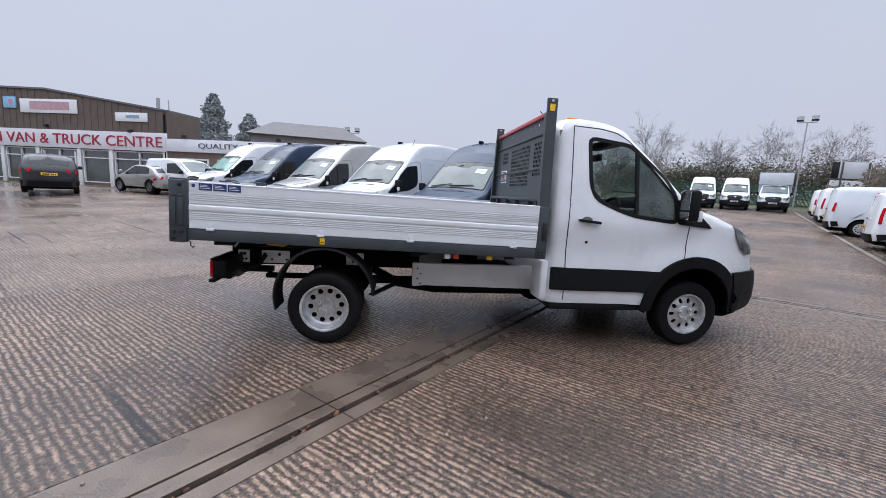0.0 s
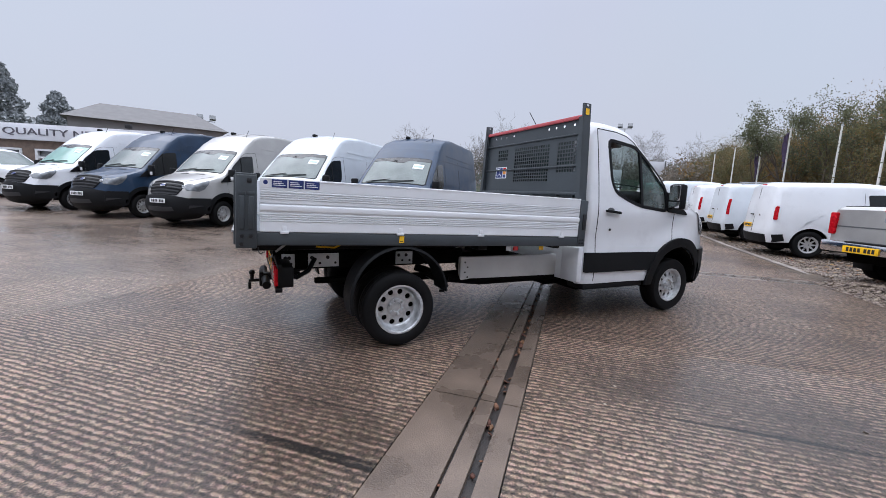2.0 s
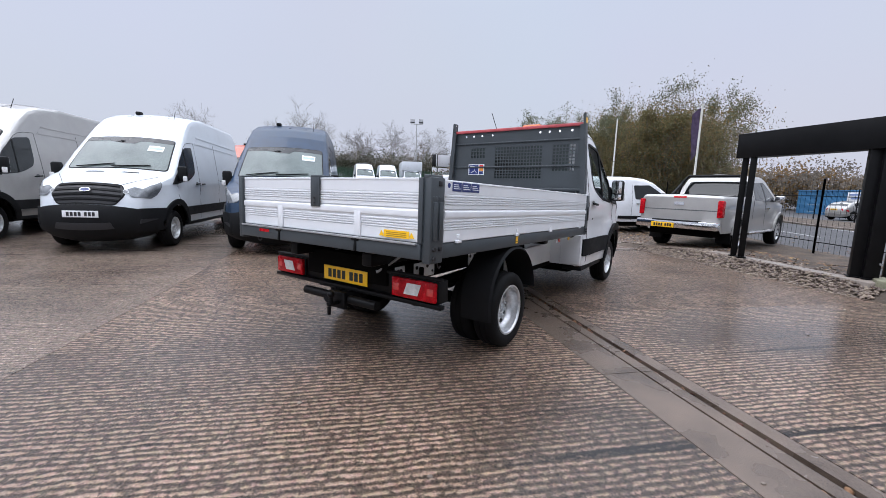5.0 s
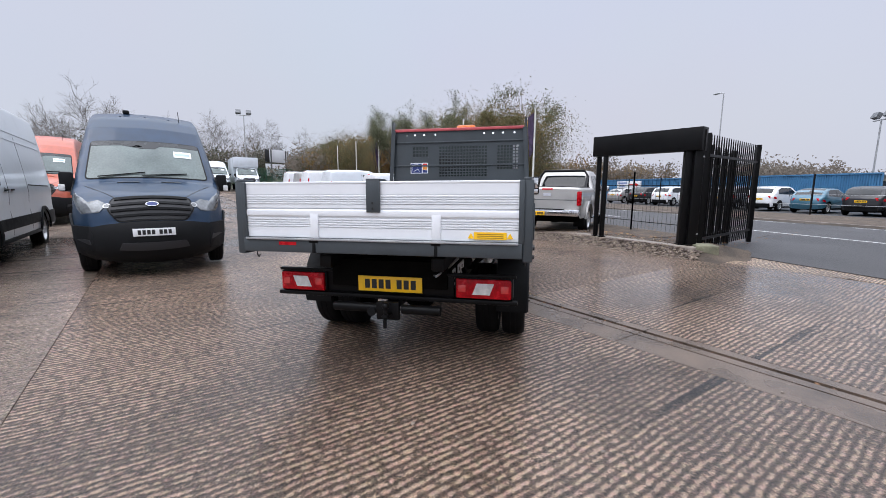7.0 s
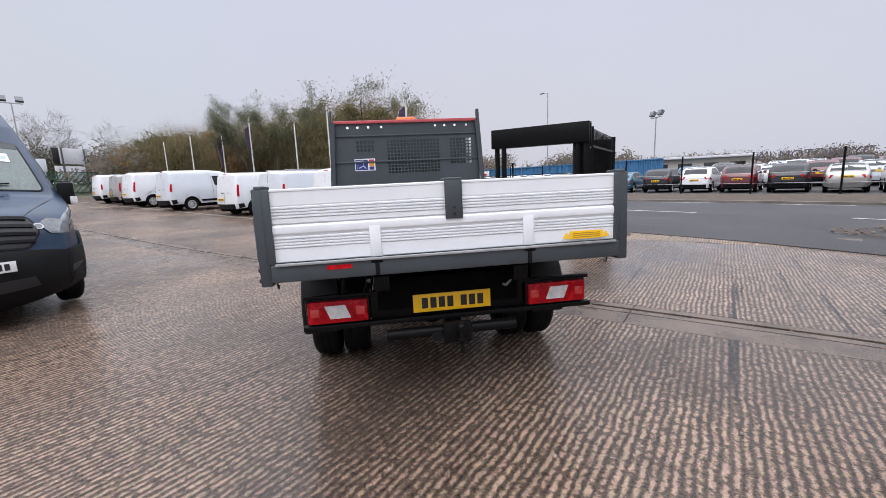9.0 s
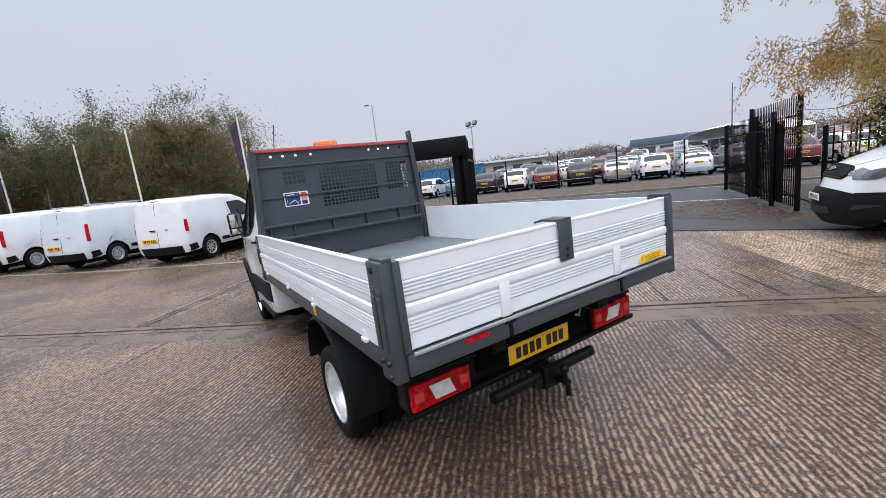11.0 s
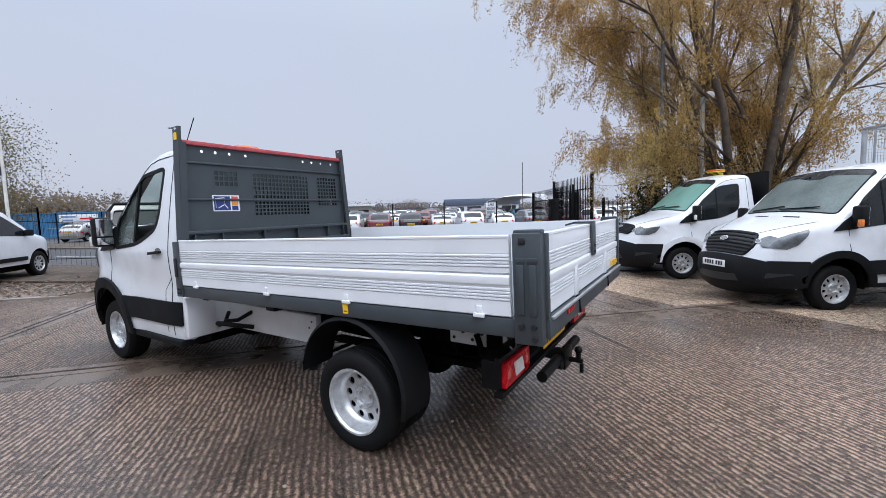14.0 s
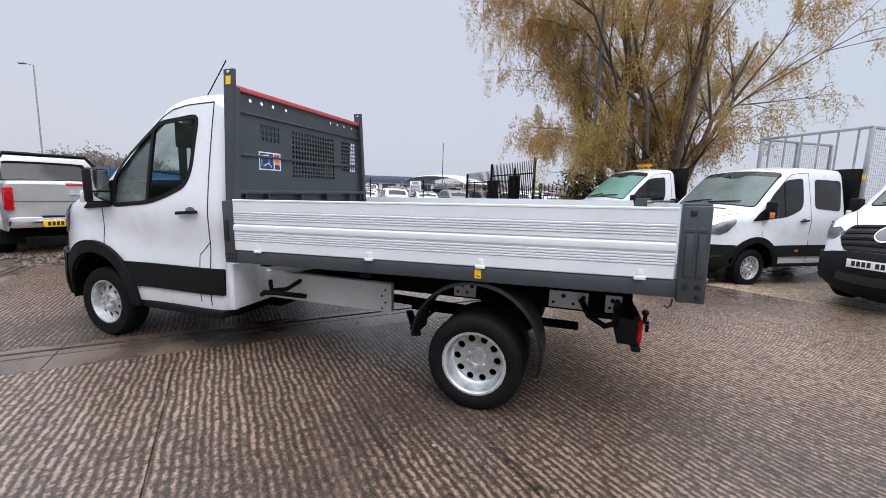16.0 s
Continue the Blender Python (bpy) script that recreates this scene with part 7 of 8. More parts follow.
for s in (1, -1):
    part("rear_lamp", box(-4.225, -4.06, min(s * 0.785, s * 0.895), max(s * 0.785, s * 0.895), 0.80, 1.17, 0.025), REDLENS, pick)
    part("side_window", PF.on_side(rounded([(-2.02, 1.62), (-1.12, 1.66), (-0.52, 1.24), (-0.50, 1.17), (-2.12, 1.20)], 0.05), s, 0.002, 0.004), DARKGLASS, pick)
    part("pillar", PF.on_side([(-1.34, 1.64), (-1.27, 1.64), (-1.27, 1.18), (-1.34, 1.18)], s, 0.006, 0.003), INK, pick)
    part("arch_trim", PF.on_side(ring(-3.05, 0.38, 0.53, 0.53, 19, 176, 6) + ring(-3.05, 0.38, 0.45, 0.45, 19, 6, 176), s, 0.006, 0.05), SILVER, pick)
    part("arch_trim", PF.on_side(ring(0, 0.38, 0.53, 0.53, 19, 176, 6) + ring(0, 0.38, 0.45, 0.45, 19, 6, 176), s, 0.006, 0.05), SILVER, pick)
    part("mud_flap", box(-3.56, -3.54, min(s * 0.60, s * 0.90), max(s * 0.60, s * 0.90), 0.20, 0.62, 0.005), PLASTIC, pick)
    part("side_step", tube([(-2.5, s * 0.90, 0.42), (-0.6, s * 0.90, 0.42)], 0.04, None, 10), CHROME, pick)
    part("mirror", box(-0.62, -0.48, min(s * 0.90, s * 1.10), max(s * 0.90, s * 1.10), 1.16, 1.34, 0.03), CHROME, pick)
    part("door_handle", PF.on_side([(-1.25, 1.02), (-1.05, 1.02), (-1.05, 0.99), (-1.25, 0.99)], s, 0.01, 0.02), CHROME, pick)
    part("door_gap", strip(PF, [(-1.30, 1.18), (-1.30, 0.55)], s), INK, pick)
    part("door_gap", strip(PF, [(-2.20, 1.30), (-2.25, 0.75)], s), INK, pick)
    for x in (0, -3.05):
        wheel(pick, x, s * 0.80, 0.375, 0.375, 0.25, "alloy", s)
        bm = bmesh.new()
        arc = ring(x, 0.38, 0.46, 0.46, 14, 186, -6)
        bm.faces.new([bm.verts.new((p[0], s * 0.58, p[1])) for p in arc])
        part("wheel_housing", bm, DIRTY, pick)
bm = tube([(-2.55, -0.76, 1.16), (-2.38, -0.72, 1.60), (-2.30, -0.60, 1.78), (-2.30, 0.60, 1.78), (-2.38, 0.72, 1.60), (-2.55, 0.76, 1.16)], 0.038, None, 10)
for s in (1, -1):
    tube([(-3.05, s * 0.76, 1.16), (-2.42, s * 0.71, 1.58)], 0.034, bm, 10)
part("roll_bar", bm, BLACK, pick, "black tubular roll bar")

# vehicles in front of the sales building
def ground_at(x, y, turn):
    return pose(x, y, hgt(x, y), 0, 0, turn)


small("suv", DARKCAR, ground_at(-15.5, 17.05, 125), "black estate car parked before the building", k=1.0, wheels="dark")
small("hatch", SILVER, ground_at(-13.2, 19.4, 150), "silver compact hatchback with black roof", k=0.93, wheels="dark")
small("van", WHITE, ground_at(-8.9, 17.6, 330), "white small van with lettering bars on its side", k=1.0)
transit("van", ORANGE_VAN, ground_at(5.6, 13.0, 227), "orange-red van standing behind the row")

# distant vans at the end of the yard
FARV = "distant vans by the green fence"
for (x, y, t), lab in (((26.21, 27.61, -129.0), "white distant van facing the yard"), ((27.95, 26.14, -132.0), "white distant van beside the lamp mast")):
    transit("van", WHITE2, ground_at(x, y, t), lab, FARV, facelift=True)
box_van, _ = transit("single", WHITE2, ground_at(29.73, 24.45, -135.0), "white box van with a tall cargo body", FARV, name="box_van")
part("cargo_box", box(-5.4, -1.35, -1.05, 1.05, 0.75, 3.05, 0.03), WHITE2, box_van)
part("luton_nose", box(-1.4, -0.75, -1.05, 1.05, 2.12, 3.05, 0.05), WHITE2, box_van)
for s in (1, -1):
    wheel(box_van, -3.7, s * 0.84, 0.335, 0.335, 0.205, "steel", s)

# ---- sales building ----
BLD = Matrix(((-0.965, -0.262, 0, -12.6), (0.262, -0.965, 0, 21.4), (0, 0, 1, 0.42), (0, 0, 0, 1)))
sales = thing("sales_building", BLD, "brown clad sales building with white lettered fascia", "building", kind="structure")
wall_out = [(0.0, 0.0), (0.0, 4.55), (4.0, 5.15), (8.0, 5.65), (12.5, 5.85), (34.0, 6.3), (34.0, 0.0)]
bays = [(0.25, 3.55), (3.95, 5.75), (6.15, 8.7), (9.1, 11.3), (11.7, 14.2), (14.6, 17.0)]
holes = [[(a, 0.35), (b, 0.35), (b, 2.25), (a, 2.25)] for a, b in bays]
bm = filled(wall_out[::-1], holes)
part("wall", thicken(bm, lambda co: (co.x, -0.3, co.z)), BRICK, sales)
part("wall", box(-0.002, 0.3, -2.6, -0.3, 0, 4.55), BRICK, sales)
part("roof", beam((0, -1.4, 4.62), (34, -1.4, 6.36), 2.7, 0.12), ROOFGREY, sales)
for i in range(70):
    x = 0.25 + i * 0.48
    zt = np.interp(x, [0, 4, 8, 12.5, 34], [4.5, 5.1, 5.6, 5.8, 6.25])
    part("cladding_rib", box(x - 0.02, x + 0.02, 0.0, 0.02, 3.15, zt), BRICK, sales, angle=0)
part("coping", beam((-0.1, 0.02, 4.60), (8.0, 0.02, 5.70), 0.12, 0.10), GREYCAR, sales)
part("coping", beam((8.0, 0.02, 5.70), (34, 0.02, 6.36), 0.12, 0.10), GREYCAR, sales)
part("rain_pipe", tube([(0.08, 0.08, 4.4), (0.08, 0.08, 0)], 0.05, None, 8), PLASTIC, sales)
fas = part("fascia", box(-0.02, 34, 0.03, 0.16, 2.30, 3.34, 0.01), FASCIA, sales, "white fascia with red letters")


def sign_text(text, parent, x_left, width, z, height, y, mat):
    """Letters on a wall whose outward side is +y; x_left: where the reader's left end stands, in local x."""
    ob = word(text, 1.0, 0.03, Matrix.Identity(4), mat, parent)
    xs, ys = [v.co.x for v in ob.data.vertices], [v.co.y for v in ob.data.vertices]
    sx, sz = width / (max(xs) - min(xs)), height / (max(ys) - min(ys))
    ob.matrix_basis = Matrix(((-sx, 0, 0, x_left + sx * min(xs)), (0, 0, 1, y), (0, sz, 0, z - sz * min(ys)), (0, 0, 0, 1)))
    return ob


sign_text("VAN & TRUCK CENTRE", fas, 10.95, 10.75, 2.52, 0.60, 0.165, REDTEXT)
sign_text("N", fas, 12.0, 0.66, 2.52, 0.60, 0.165, REDTEXT)
for a, b in bays:
    w = part("shop_window", box(a, b, -0.10, -0.08, 0.35, 2.25), SHOPGLASS, sales)
    for x in (a, b, (a + b) / 2 if b - a > 1.9 else a):
        part("window_frame", box(x - 0.035, x + 0.035, -0.12, 0.02, 0.35, 2.25), FRAMEWHITE, w)
    for z in (0.35, 1.78, 2.22):
        part("window_frame", box(a, b, -0.12, 0.02, z - 0.03, z + 0.03), FRAMEWHITE, w)
for x in (0.12, 3.75, 5.95, 8.9, 11.5, 14.4):
    part("column", box(x - 0.13, x + 0.13, 0.0, 0.10, 0.0, 2.32, 0.01), FRAMEWHITE, sales)
part("door", box(6.3, 8.5, -0.06, -0.03, 0.0, 2.05), SHOPGLASS, sales)
for x in (6.3, 7.4, 8.5):
    part("door_frame", box(x - 0.05, x + 0.05, -0.08, 0.04, 0.0, 2.1), FRAMEWHITE, sales)
for x, z, mt in ((9.7, 1.6, POSTER), (9.55, 1.15, POSTER), (5.1, 1.1, POSTER), (4.6, 0.55, REDCLUTTER), (5.3, 0.5, REDCLUTTER), (2.4, 0.8, REDCLUTTER), (7.0, 1.3, STICKER_WHITE)):
    part("poster", box(x - 0.35, x + 0.35, -0.16, -0.13, z - 0.28, z + 0.28), mt, sales)
part("interior_wall", box(0.2, 20, -2.6, -2.4, 0, 2.4), WALLGREY, sales)
for x0, x1, z0, z1, mt in ((5.9, 9.9, 4.30, 5.10, STICKER_WHITE), (1.2, 3.3, 3.95, 4.45, STICKER_WHITE), (10.2, 11.1, 4.55, 5.20, M("pale_blue_sign", (0.25, 0.5, 0.75), 0.5))):
    sb = part("wall_sign", box(x0, x1, 0.02, 0.08, z0, z1, 0.005), mt, sales)
    part("bars", box(x0 + 0.5, x1 - 0.7, 0.082, 0.088, z0 + 0.18, z1 - 0.14), M("faded_pink_print", (0.5, 0.3, 0.34), 0.5) if x0 > 4 else M("faded_blue_print", (0.25, 0.32, 0.42), 0.5), sb, angle=0)
for x, z in ((8.1, 3.55), (2.3, 3.4)):
    part("wall_lamp", box(x - 0.12, x + 0.12, 0.05, 0.22, z - 0.09, z + 0.09, 0.02), INK, sales)
part("flue", tube([(1.9, -1.5, 4.8), (1.9, -1.5, 5.6)], 0.10, None, 10), STEEL, sales)
part("roof_aerial", tube([(0.7, -1.0, 4.6), (0.75, -1.0, 5.4)], 0.03, None, 6), STEEL, sales)
# lower wing beside it
wing = thing("sales_wing", BLD, "low wing with grey-lettered white fascia and framed windows", "building", kind="structure")
wins = [(-2.6, -0.9), (-5.0, -3.2), (-7.6, -5.8)]
bm = filled([(-0.01, 0), (-0.01, 2.5), (-10, 2.5), (-10, 0)], [[(a, 0.75), (b, 0.75), (b, 1.95), (a, 1.95)] for a, b in wins])
part("wall", thicken(bm, lambda co: (co.x, -0.25, co.z)), M("brown_brickwork", (0.16, 0.115, 0.09), 0.8, var=0.2, scale=5, fine=30, bump=0.004), wing)
wf = part("fascia", box(-10.1, -0.03, 0.02, 0.15, 2.35, 3.05, 0.01), FASCIA, wing)
part("roof", box(-10.1, 0, -9, 0.02, 2.95, 3.05), ROOFGREY, wing)
part("wall", box(-10, -9.75, -9, -0.25, 0, 2.9), BRICK, wing)
sign_text("QUALITY NEW &", wf, -2.1, 4.6, 2.52, 0.34, 0.153, GREYTEXT)
for a, b in wins:
    w = part("window", box(a, b, -0.12, -0.10, 0.75, 1.95), SHOPGLASS, wing)
    for x in (a, b):
        part("window_frame", box(x - 0.05, x + 0.05, -0.14, 0.04, 0.75, 1.95), FRAMEWHITE, w)
    for z in (0.75, 1.62, 1.95):
        part("window_frame", box(a - 0.05, b + 0.05, -0.14, 0.04, z - 0.04, z + 0.04), FRAMEWHITE, w)
for x in (-1.2, -7.0):
    part("wall_lamp", box(x - 0.12, x + 0.12, 0.05, 0.22, 3.1, 3.3, 0.02), INK, wing)

# long grey house behind the vans
barn = thing("house", pose(-8.6, 40.5, 0.8, 0, 0, 11), "long grey house with hipped slate roof in fog", "house", kind="structure")
part("wall", box(-5.2, 5.2, -3, 3, 0, 4.9), WALLGREY, barn)
bm = bmesh.new()
vs = [bm.verts.new(p) for p in ((-5.6, -3.4, 4.9), (5.6, -3.4, 4.9), (5.6, 3.4, 4.9), (-5.6, 3.4, 4.9), (-3.4, 0, 6.5), (3.4, 0, 6.5))]
for f in ((0, 1, 5, 4), (1, 2, 5), (2, 3, 4, 5), (3, 0, 4), (3, 2, 1, 0)):
    bm.faces.new([vs[i] for i in f])
part("roof", bm, ROOFGREY, barn, angle=0)
for x in (-3.5, -0.5, 2.5):
    w = part("window", box(x - 0.5, x + 0.5, -3.04, -3.0, 2.9, 4.0), SHOPGLASS, barn)
    part("window_frame", box(x - 0.56, x + 0.56, -3.07, -3.03, 2.84, 2.9), FRAMEWHITE, w)

# ---- gate frame and palisade ----
frame_gate = thing("gate_frame", Matrix.Identity(4), "black steel portal frame over the pedestrian gate", "gate")
GL, GR = Vector((6.72, -2.52, 0)), Vector((5.40, -4.12, 0))
gd = (GR - GL).normalized()
gn = Vector((gd.y, -gd.x, 0))
for p, nm, pw in ((GL, "post", 0.10), (GL + gd * 0.20 + gn * 0.06, "post", 0.10), (GR + gd * 0.03, "post", 0.16), (GR - gd * 0.14, "post", 0.16)):
    part(nm, beam(p + Vector((0, 0, 0.20)), p + Vector((0, 0, 2.46)), pw, pw, None, bev=0.006), BLACK, frame_gate)
    part("foot_plate", beam(p + Vector((0, 0, 0.218)), p + Vector((0, 0, 0.232)), pw + 0.06, pw + 0.06, None), BLACK, frame_gate)
part("beam", beam(GL - gd * 0.10 + Vector((0, 0, 2.29)), GR + gd * 0.12 + Vector((0, 0, 2.29)), 0.26, 0.44, None, bev=0.006), BLACK, frame_gate, "deep black box beam")
part("hinge", beam(GR + Vector((0, 0, 1.95)), GR + gd * 0.14 + Vector((0, 0, 1.95)), 0.05, 0.03), STEEL, frame_gate)
part("hinge", beam(GR + Vector((0, 0, 0.45)), GR + gd * 0.14 + Vector((0, 0, 0.45)), 0.05, 0.03), STEEL, frame_gate)

PALE = None


def palisade(a, b, h, label, gap=0.155, z0=0.1, name="palisade_fence", group="", post_h=0.0, thin=1.0):
    """A palisade panel: posts, two rails and pointed pales between a and b."""
    global PALE
    a, b = Vector((*a, 0)), Vector((*b, 0))
    d = (b - a).normalized()
    side_v = Vector((-d.y, d.x, 0))
    root = thing(name, Matrix.Identity(4), label, "fence", group)
    zg = (hgt(a.x, a.y) + hgt(b.x, b.y)) / 2
    for t in (0.0, 1.0):
        p = a.lerp(b, t)
        post_w = 0.09 if thin > 0.2 else 0.045
        part("post", beam(p + Vector((0, 0, zg)), p + Vector((0, 0, zg + h + post_h)), post_w, post_w, None, bev=0.004), BLACK, root)
    for z in (0.32, h - 0.42):
        part("rail", beam(a + Vector((0, 0, zg + z)), b + Vector((0, 0, zg + z)), 0.045 * min(1, 0.3 + thin), 0.05 * min(1, 0.3 + thin)), BLACK, root)
    if PALE is None:
        bm = bmesh.new()
        prof = [(-0.034, 0.0), (-0.018, 0.016), (0.0, 0.006), (0.018, 0.016), (0.034, 0.0)]
        lev = [(0.0, 1.0), (0.88, 1.0), (0.955, 0.72), (1.0, 0.08)]
        rows = [[bm.verts.new((x * k, y, z)) for x, y in prof] for z, k in lev]
        for r0, r1 in zip(rows, rows[1:]):
            for i in range(4):
                bm.faces.new((r0[i], r0[i + 1], r1[i + 1], r1[i]))
        first = solid("pale", bm, BLACK, root, angle=0)
        PALE = first.data
        bpy.data.objects.remove(first)
    n = int((b - a).length / gap)
    ang = math.atan2(d.y, d.x)
    for i in range(1, n):
        p = a + d * (i * (b - a).length / n) + side_v * 0.03
        ob = new("pale", PALE)
        ob.parent = root
        ob.matrix_basis = Matrix.LocRotScale((p.x, p.y, zg + z0), Euler((0, 0, ang)), (thin, min(1.0, thin * 2), h - z0))
    return root


palisade((5.55, -4.35), (8.15, -6.45), 2.42, "black palisade gate leaf standing open", 0.145, name="palisade_gate")
palisade((6.15, -4.65), (7.7, -5.75), 2.25, "black palisade panel behind the open gate leaf", 0.145, z0=0.05)
tall_leaf = palisade((1.0, -10.1), (3.0, -13.0), 2.55, "tall black palisade gate leaf by the willow", 0.13, thin=0.55, name="palisade_gate", post_h=0.05)
low_leaf = palisade((1.75, -10.9), (4.6, -15.2), 2.30, "black palisade gate leaf, lower and open", 0.13, thin=0.5, name="palisade_gate")
for leaf, a, b, z1 in ((tall_leaf, (1.55, -10.90), (2.05, -11.62), 2.0), (low_leaf, (2.55, -12.10), (3.15, -13.00), 1.85)):
    part("sheet_panel", beam((*a, 0.05 + z1 / 2), (*b, 0.05 + z1 / 2), 0.012, z1), BLACK, leaf, "black sheet steel panel fixed behind the pales")
for k in range(5):
    palisade((0.9 - 2.4 * k, -10.2 - 1.25 * k - 1.2), (0.9 - 2.4 * (k + 1), -10.2 - 1.25 * (k + 1) - 1.2), 1.9, "grey-black boundary palisade under the willow", 0.15, thin=0.5, group="boundary fence")
for k in range(9):
    p0, p1 = road_xy(4.6 + 2.75 * k, 8.75 - 0.12 * k), road_xy(4.6 + 2.75 * (k + 1), 8.75 - 0.12 * (k + 1))
    palisade(p0, p1, 1.85, "thin dark mesh boundary fence along the road", 0.15, group="road fence", thin=0.09)
sheet("verge", ((5.4, 5.9), (60, 5.9), (60, 9.1), (5.4, 9.1)), SOIL, top=0.032, step=2, kind="structure", label="leafy soil verge between fence and road", place=road_xy)


# ---- masts, flags, signs ----
def mast(x, y, h, label, kind="flood", z=None, r=0.07):
    z = hgt(x, y) if z is None else z
    root = thing("lamp_post", pose(x, y, z), label, "lamp post")
    part("pole", tube([(0, 0, 0), (0, 0, h)], r, None, 10, r * 0.7), STEEL if kind != "dark" else GREYCAR, root)
    part("base", box(-0.14, 0.14, -0.14, 0.14, 0, 0.06, 0.01), STEEL, root)
    if kind == "flood":
        part("cross_arm", box(-0.75, 0.75, -0.04, 0.04, h - 0.06, h + 0.02), STEEL, root)
        for s in (1, -1):
            lam = part("lamp_head", beam((s * 0.55, -0.18, h + 0.28), (s * 0.55, 0.10, h + 0.42), 0.55, 0.42), GREYCAR, root)
            part("lamp_glass", beam((s * 0.55, -0.20, h + 0.27), (s * 0.55, -0.175, h + 0.283), 0.48, 0.36), LAMPGLASS, lam)
    elif kind == "street":
        part("arm", tube([(0, 0, h - 0.1), (-0.15, 0, h + 0.05), (-0.7, 0, h + 0.10)], r * 0.6, None, 8), STEEL, root)
        part("lamp_head", box(-1.15, -0.55, -0.14, 0.14, h + 0.04, h + 0.16, 0.04), STEEL, root)
    elif kind == "cctv":
        bm = bmesh.new()
        bmesh.ops.create_uvsphere(bm, u_segments=12, v_segments=8, radius=0.14, matrix=Matrix.Translation((-0.16, 0.0, h + 0.02)))
        part("camera_dome", bm, WHITEPLATE, root)
        part("cable_box", box(-0.09, 0.09, 0.06, 0.16, 1.6, 2.2, 0.01), STEEL, root)
    return root


mast(39.8, 32.2, 8.2, "tall twin floodlight mast by the distant vans").rotation_euler.z = radians(130)
mast(-4.6, 44.0, 6.0, "twin floodlight mast behind the vans").rotation_euler.z = radians(190)
mast(41.8, -18.6, 10.4, "slim grey street lamp across the road", "street", 0.05).rotation_euler.z = radians(200)
mast(33.3, -25.8, 6.4, "twin floodlight mast in the car lot", "flood", 0.05)
mast(-1.75, -11.9, 4.75, "grey security camera pole by the willow", "cctv", -0.1, 0.09)
mast(-0.72, -11.3, 9.2, "tall dark pole beside the ivy", "dark", -0.1, 0.07)
mast(12.4, -34.5, 6.0, "thin white mast in the car lot", "dark", 0.05, 0.05)
mast(41.2, 4.1, 8.0, "grey street lamp among the trees", "street", 0.4).rotation_euler.z = radians(60)
for u, flag, hh in ((6.6, True, 5.0), (12.0, True, 4.9), (17.5, False, 5.0), (20.4, False, 4.6), (25.0, True, 5.0), (28.5, True, 4.6), (33.0, False, 4.6), (37.5, False, 4.4)):
    x, y = uv(u, -11.3)
    if u < 8:
        continue
    z = hgt(x, y)
    root = thing("flagpole", pose(x, y, z, 0, 0, 80), "white flagpole with a limp dark banner" if flag else "bare white flagpole beside the woods", "flagpole", "flagpoles")
    part("pole", tube([(0, 0, 0), (0, 0, hh)], 0.05, None, 8, 0.035), POLEWHITE, root)
    part("finial", tube([(0, 0, hh), (0, 0, hh + 0.08)], 0.055, None, 8, 0.03), STEEL, root)
    if flag:
        bm = bmesh.new()
        cols = []
        for j in range(9):
            z0 = hh - 0.15 - j * 0.23
            cols.append([bm.verts.new((0.04 + i * (0.075 - 0.004 * j), 0.06 * math.sin(j * 0.9 + i * 1.3), z0 - i * 0.05)) for i in range(5)])
        for a, b in zip(cols, cols[1:]):
            for i in range(4):
                bm.faces.new((a[i], a[i + 1], b[i + 1], b[i]))
        part("banner", thicken(bm, lambda co: (co.x, co.y + 0.004, co.z)), PURPLE, root)
# two-board sign at the yard end
sg = thing("yard_sign", pose(45.2, 31.5, hgt(45.2, 31.5), 0, 0, 160), "twin white boards with dark ends on posts", "sign")
for x in (-1.1, 1.1):
    part("post", box(x - 0.06, x + 0.06, -0.06, 0.06, 0, 4.6), GREYCAR, sg)
for z0, z1 in ((3.0, 4.6), (1.3, 2.8)):
    b_ = part("board", box(-1.3, 1.3, -0.16, -0.06, z0, z1, 0.01), FASCIA, sg)
    part("bars", box(-1.3, 0.4, -0.17, -0.162, z0 + 0.6, z0 + 0.95), GREYTEXT if z0 > 2 else M("teal_print", (0.08, 0.25, 0.28), 0.5), b_, angle=0)
    part("board_end", box(1.3, 1.9, -0.14, -0.06, z0, z1, 0.01), INK if z0 > 2 else FASCIA, sg)
# green mesh fence at the yard end
for k in range(9):
    a, b = Vector((24 + 3.0 * k, 40.5 - 1.55 * k)), Vector((24 + 3.0 * (k + 1), 40.5 - 1.55 * (k + 1)))
    z = hgt(*a)
    fe = thing("mesh_fence", Matrix.Identity(4), "green weldmesh fence panel at the yard end", "fence", "green fence")
    part("post", beam((*a, z), (*a, z + 2.3), 0.07, 0.07), GREENFENCE, fe)
    bm = bmesh.new()
    for i in range(32):
        p = a.lerp(b, i / 32)
        beam((*p, z + 0.05), (*p, z + 2.2), 0.035, 0.035, bm)
    for q in (0.15, 0.8, 1.5, 2.15):
        beam((*a, z + q), (*b, z + q), 0.04, 0.05, bm)
    part("mesh", bm, GREENFENCE, fe, angle=0)

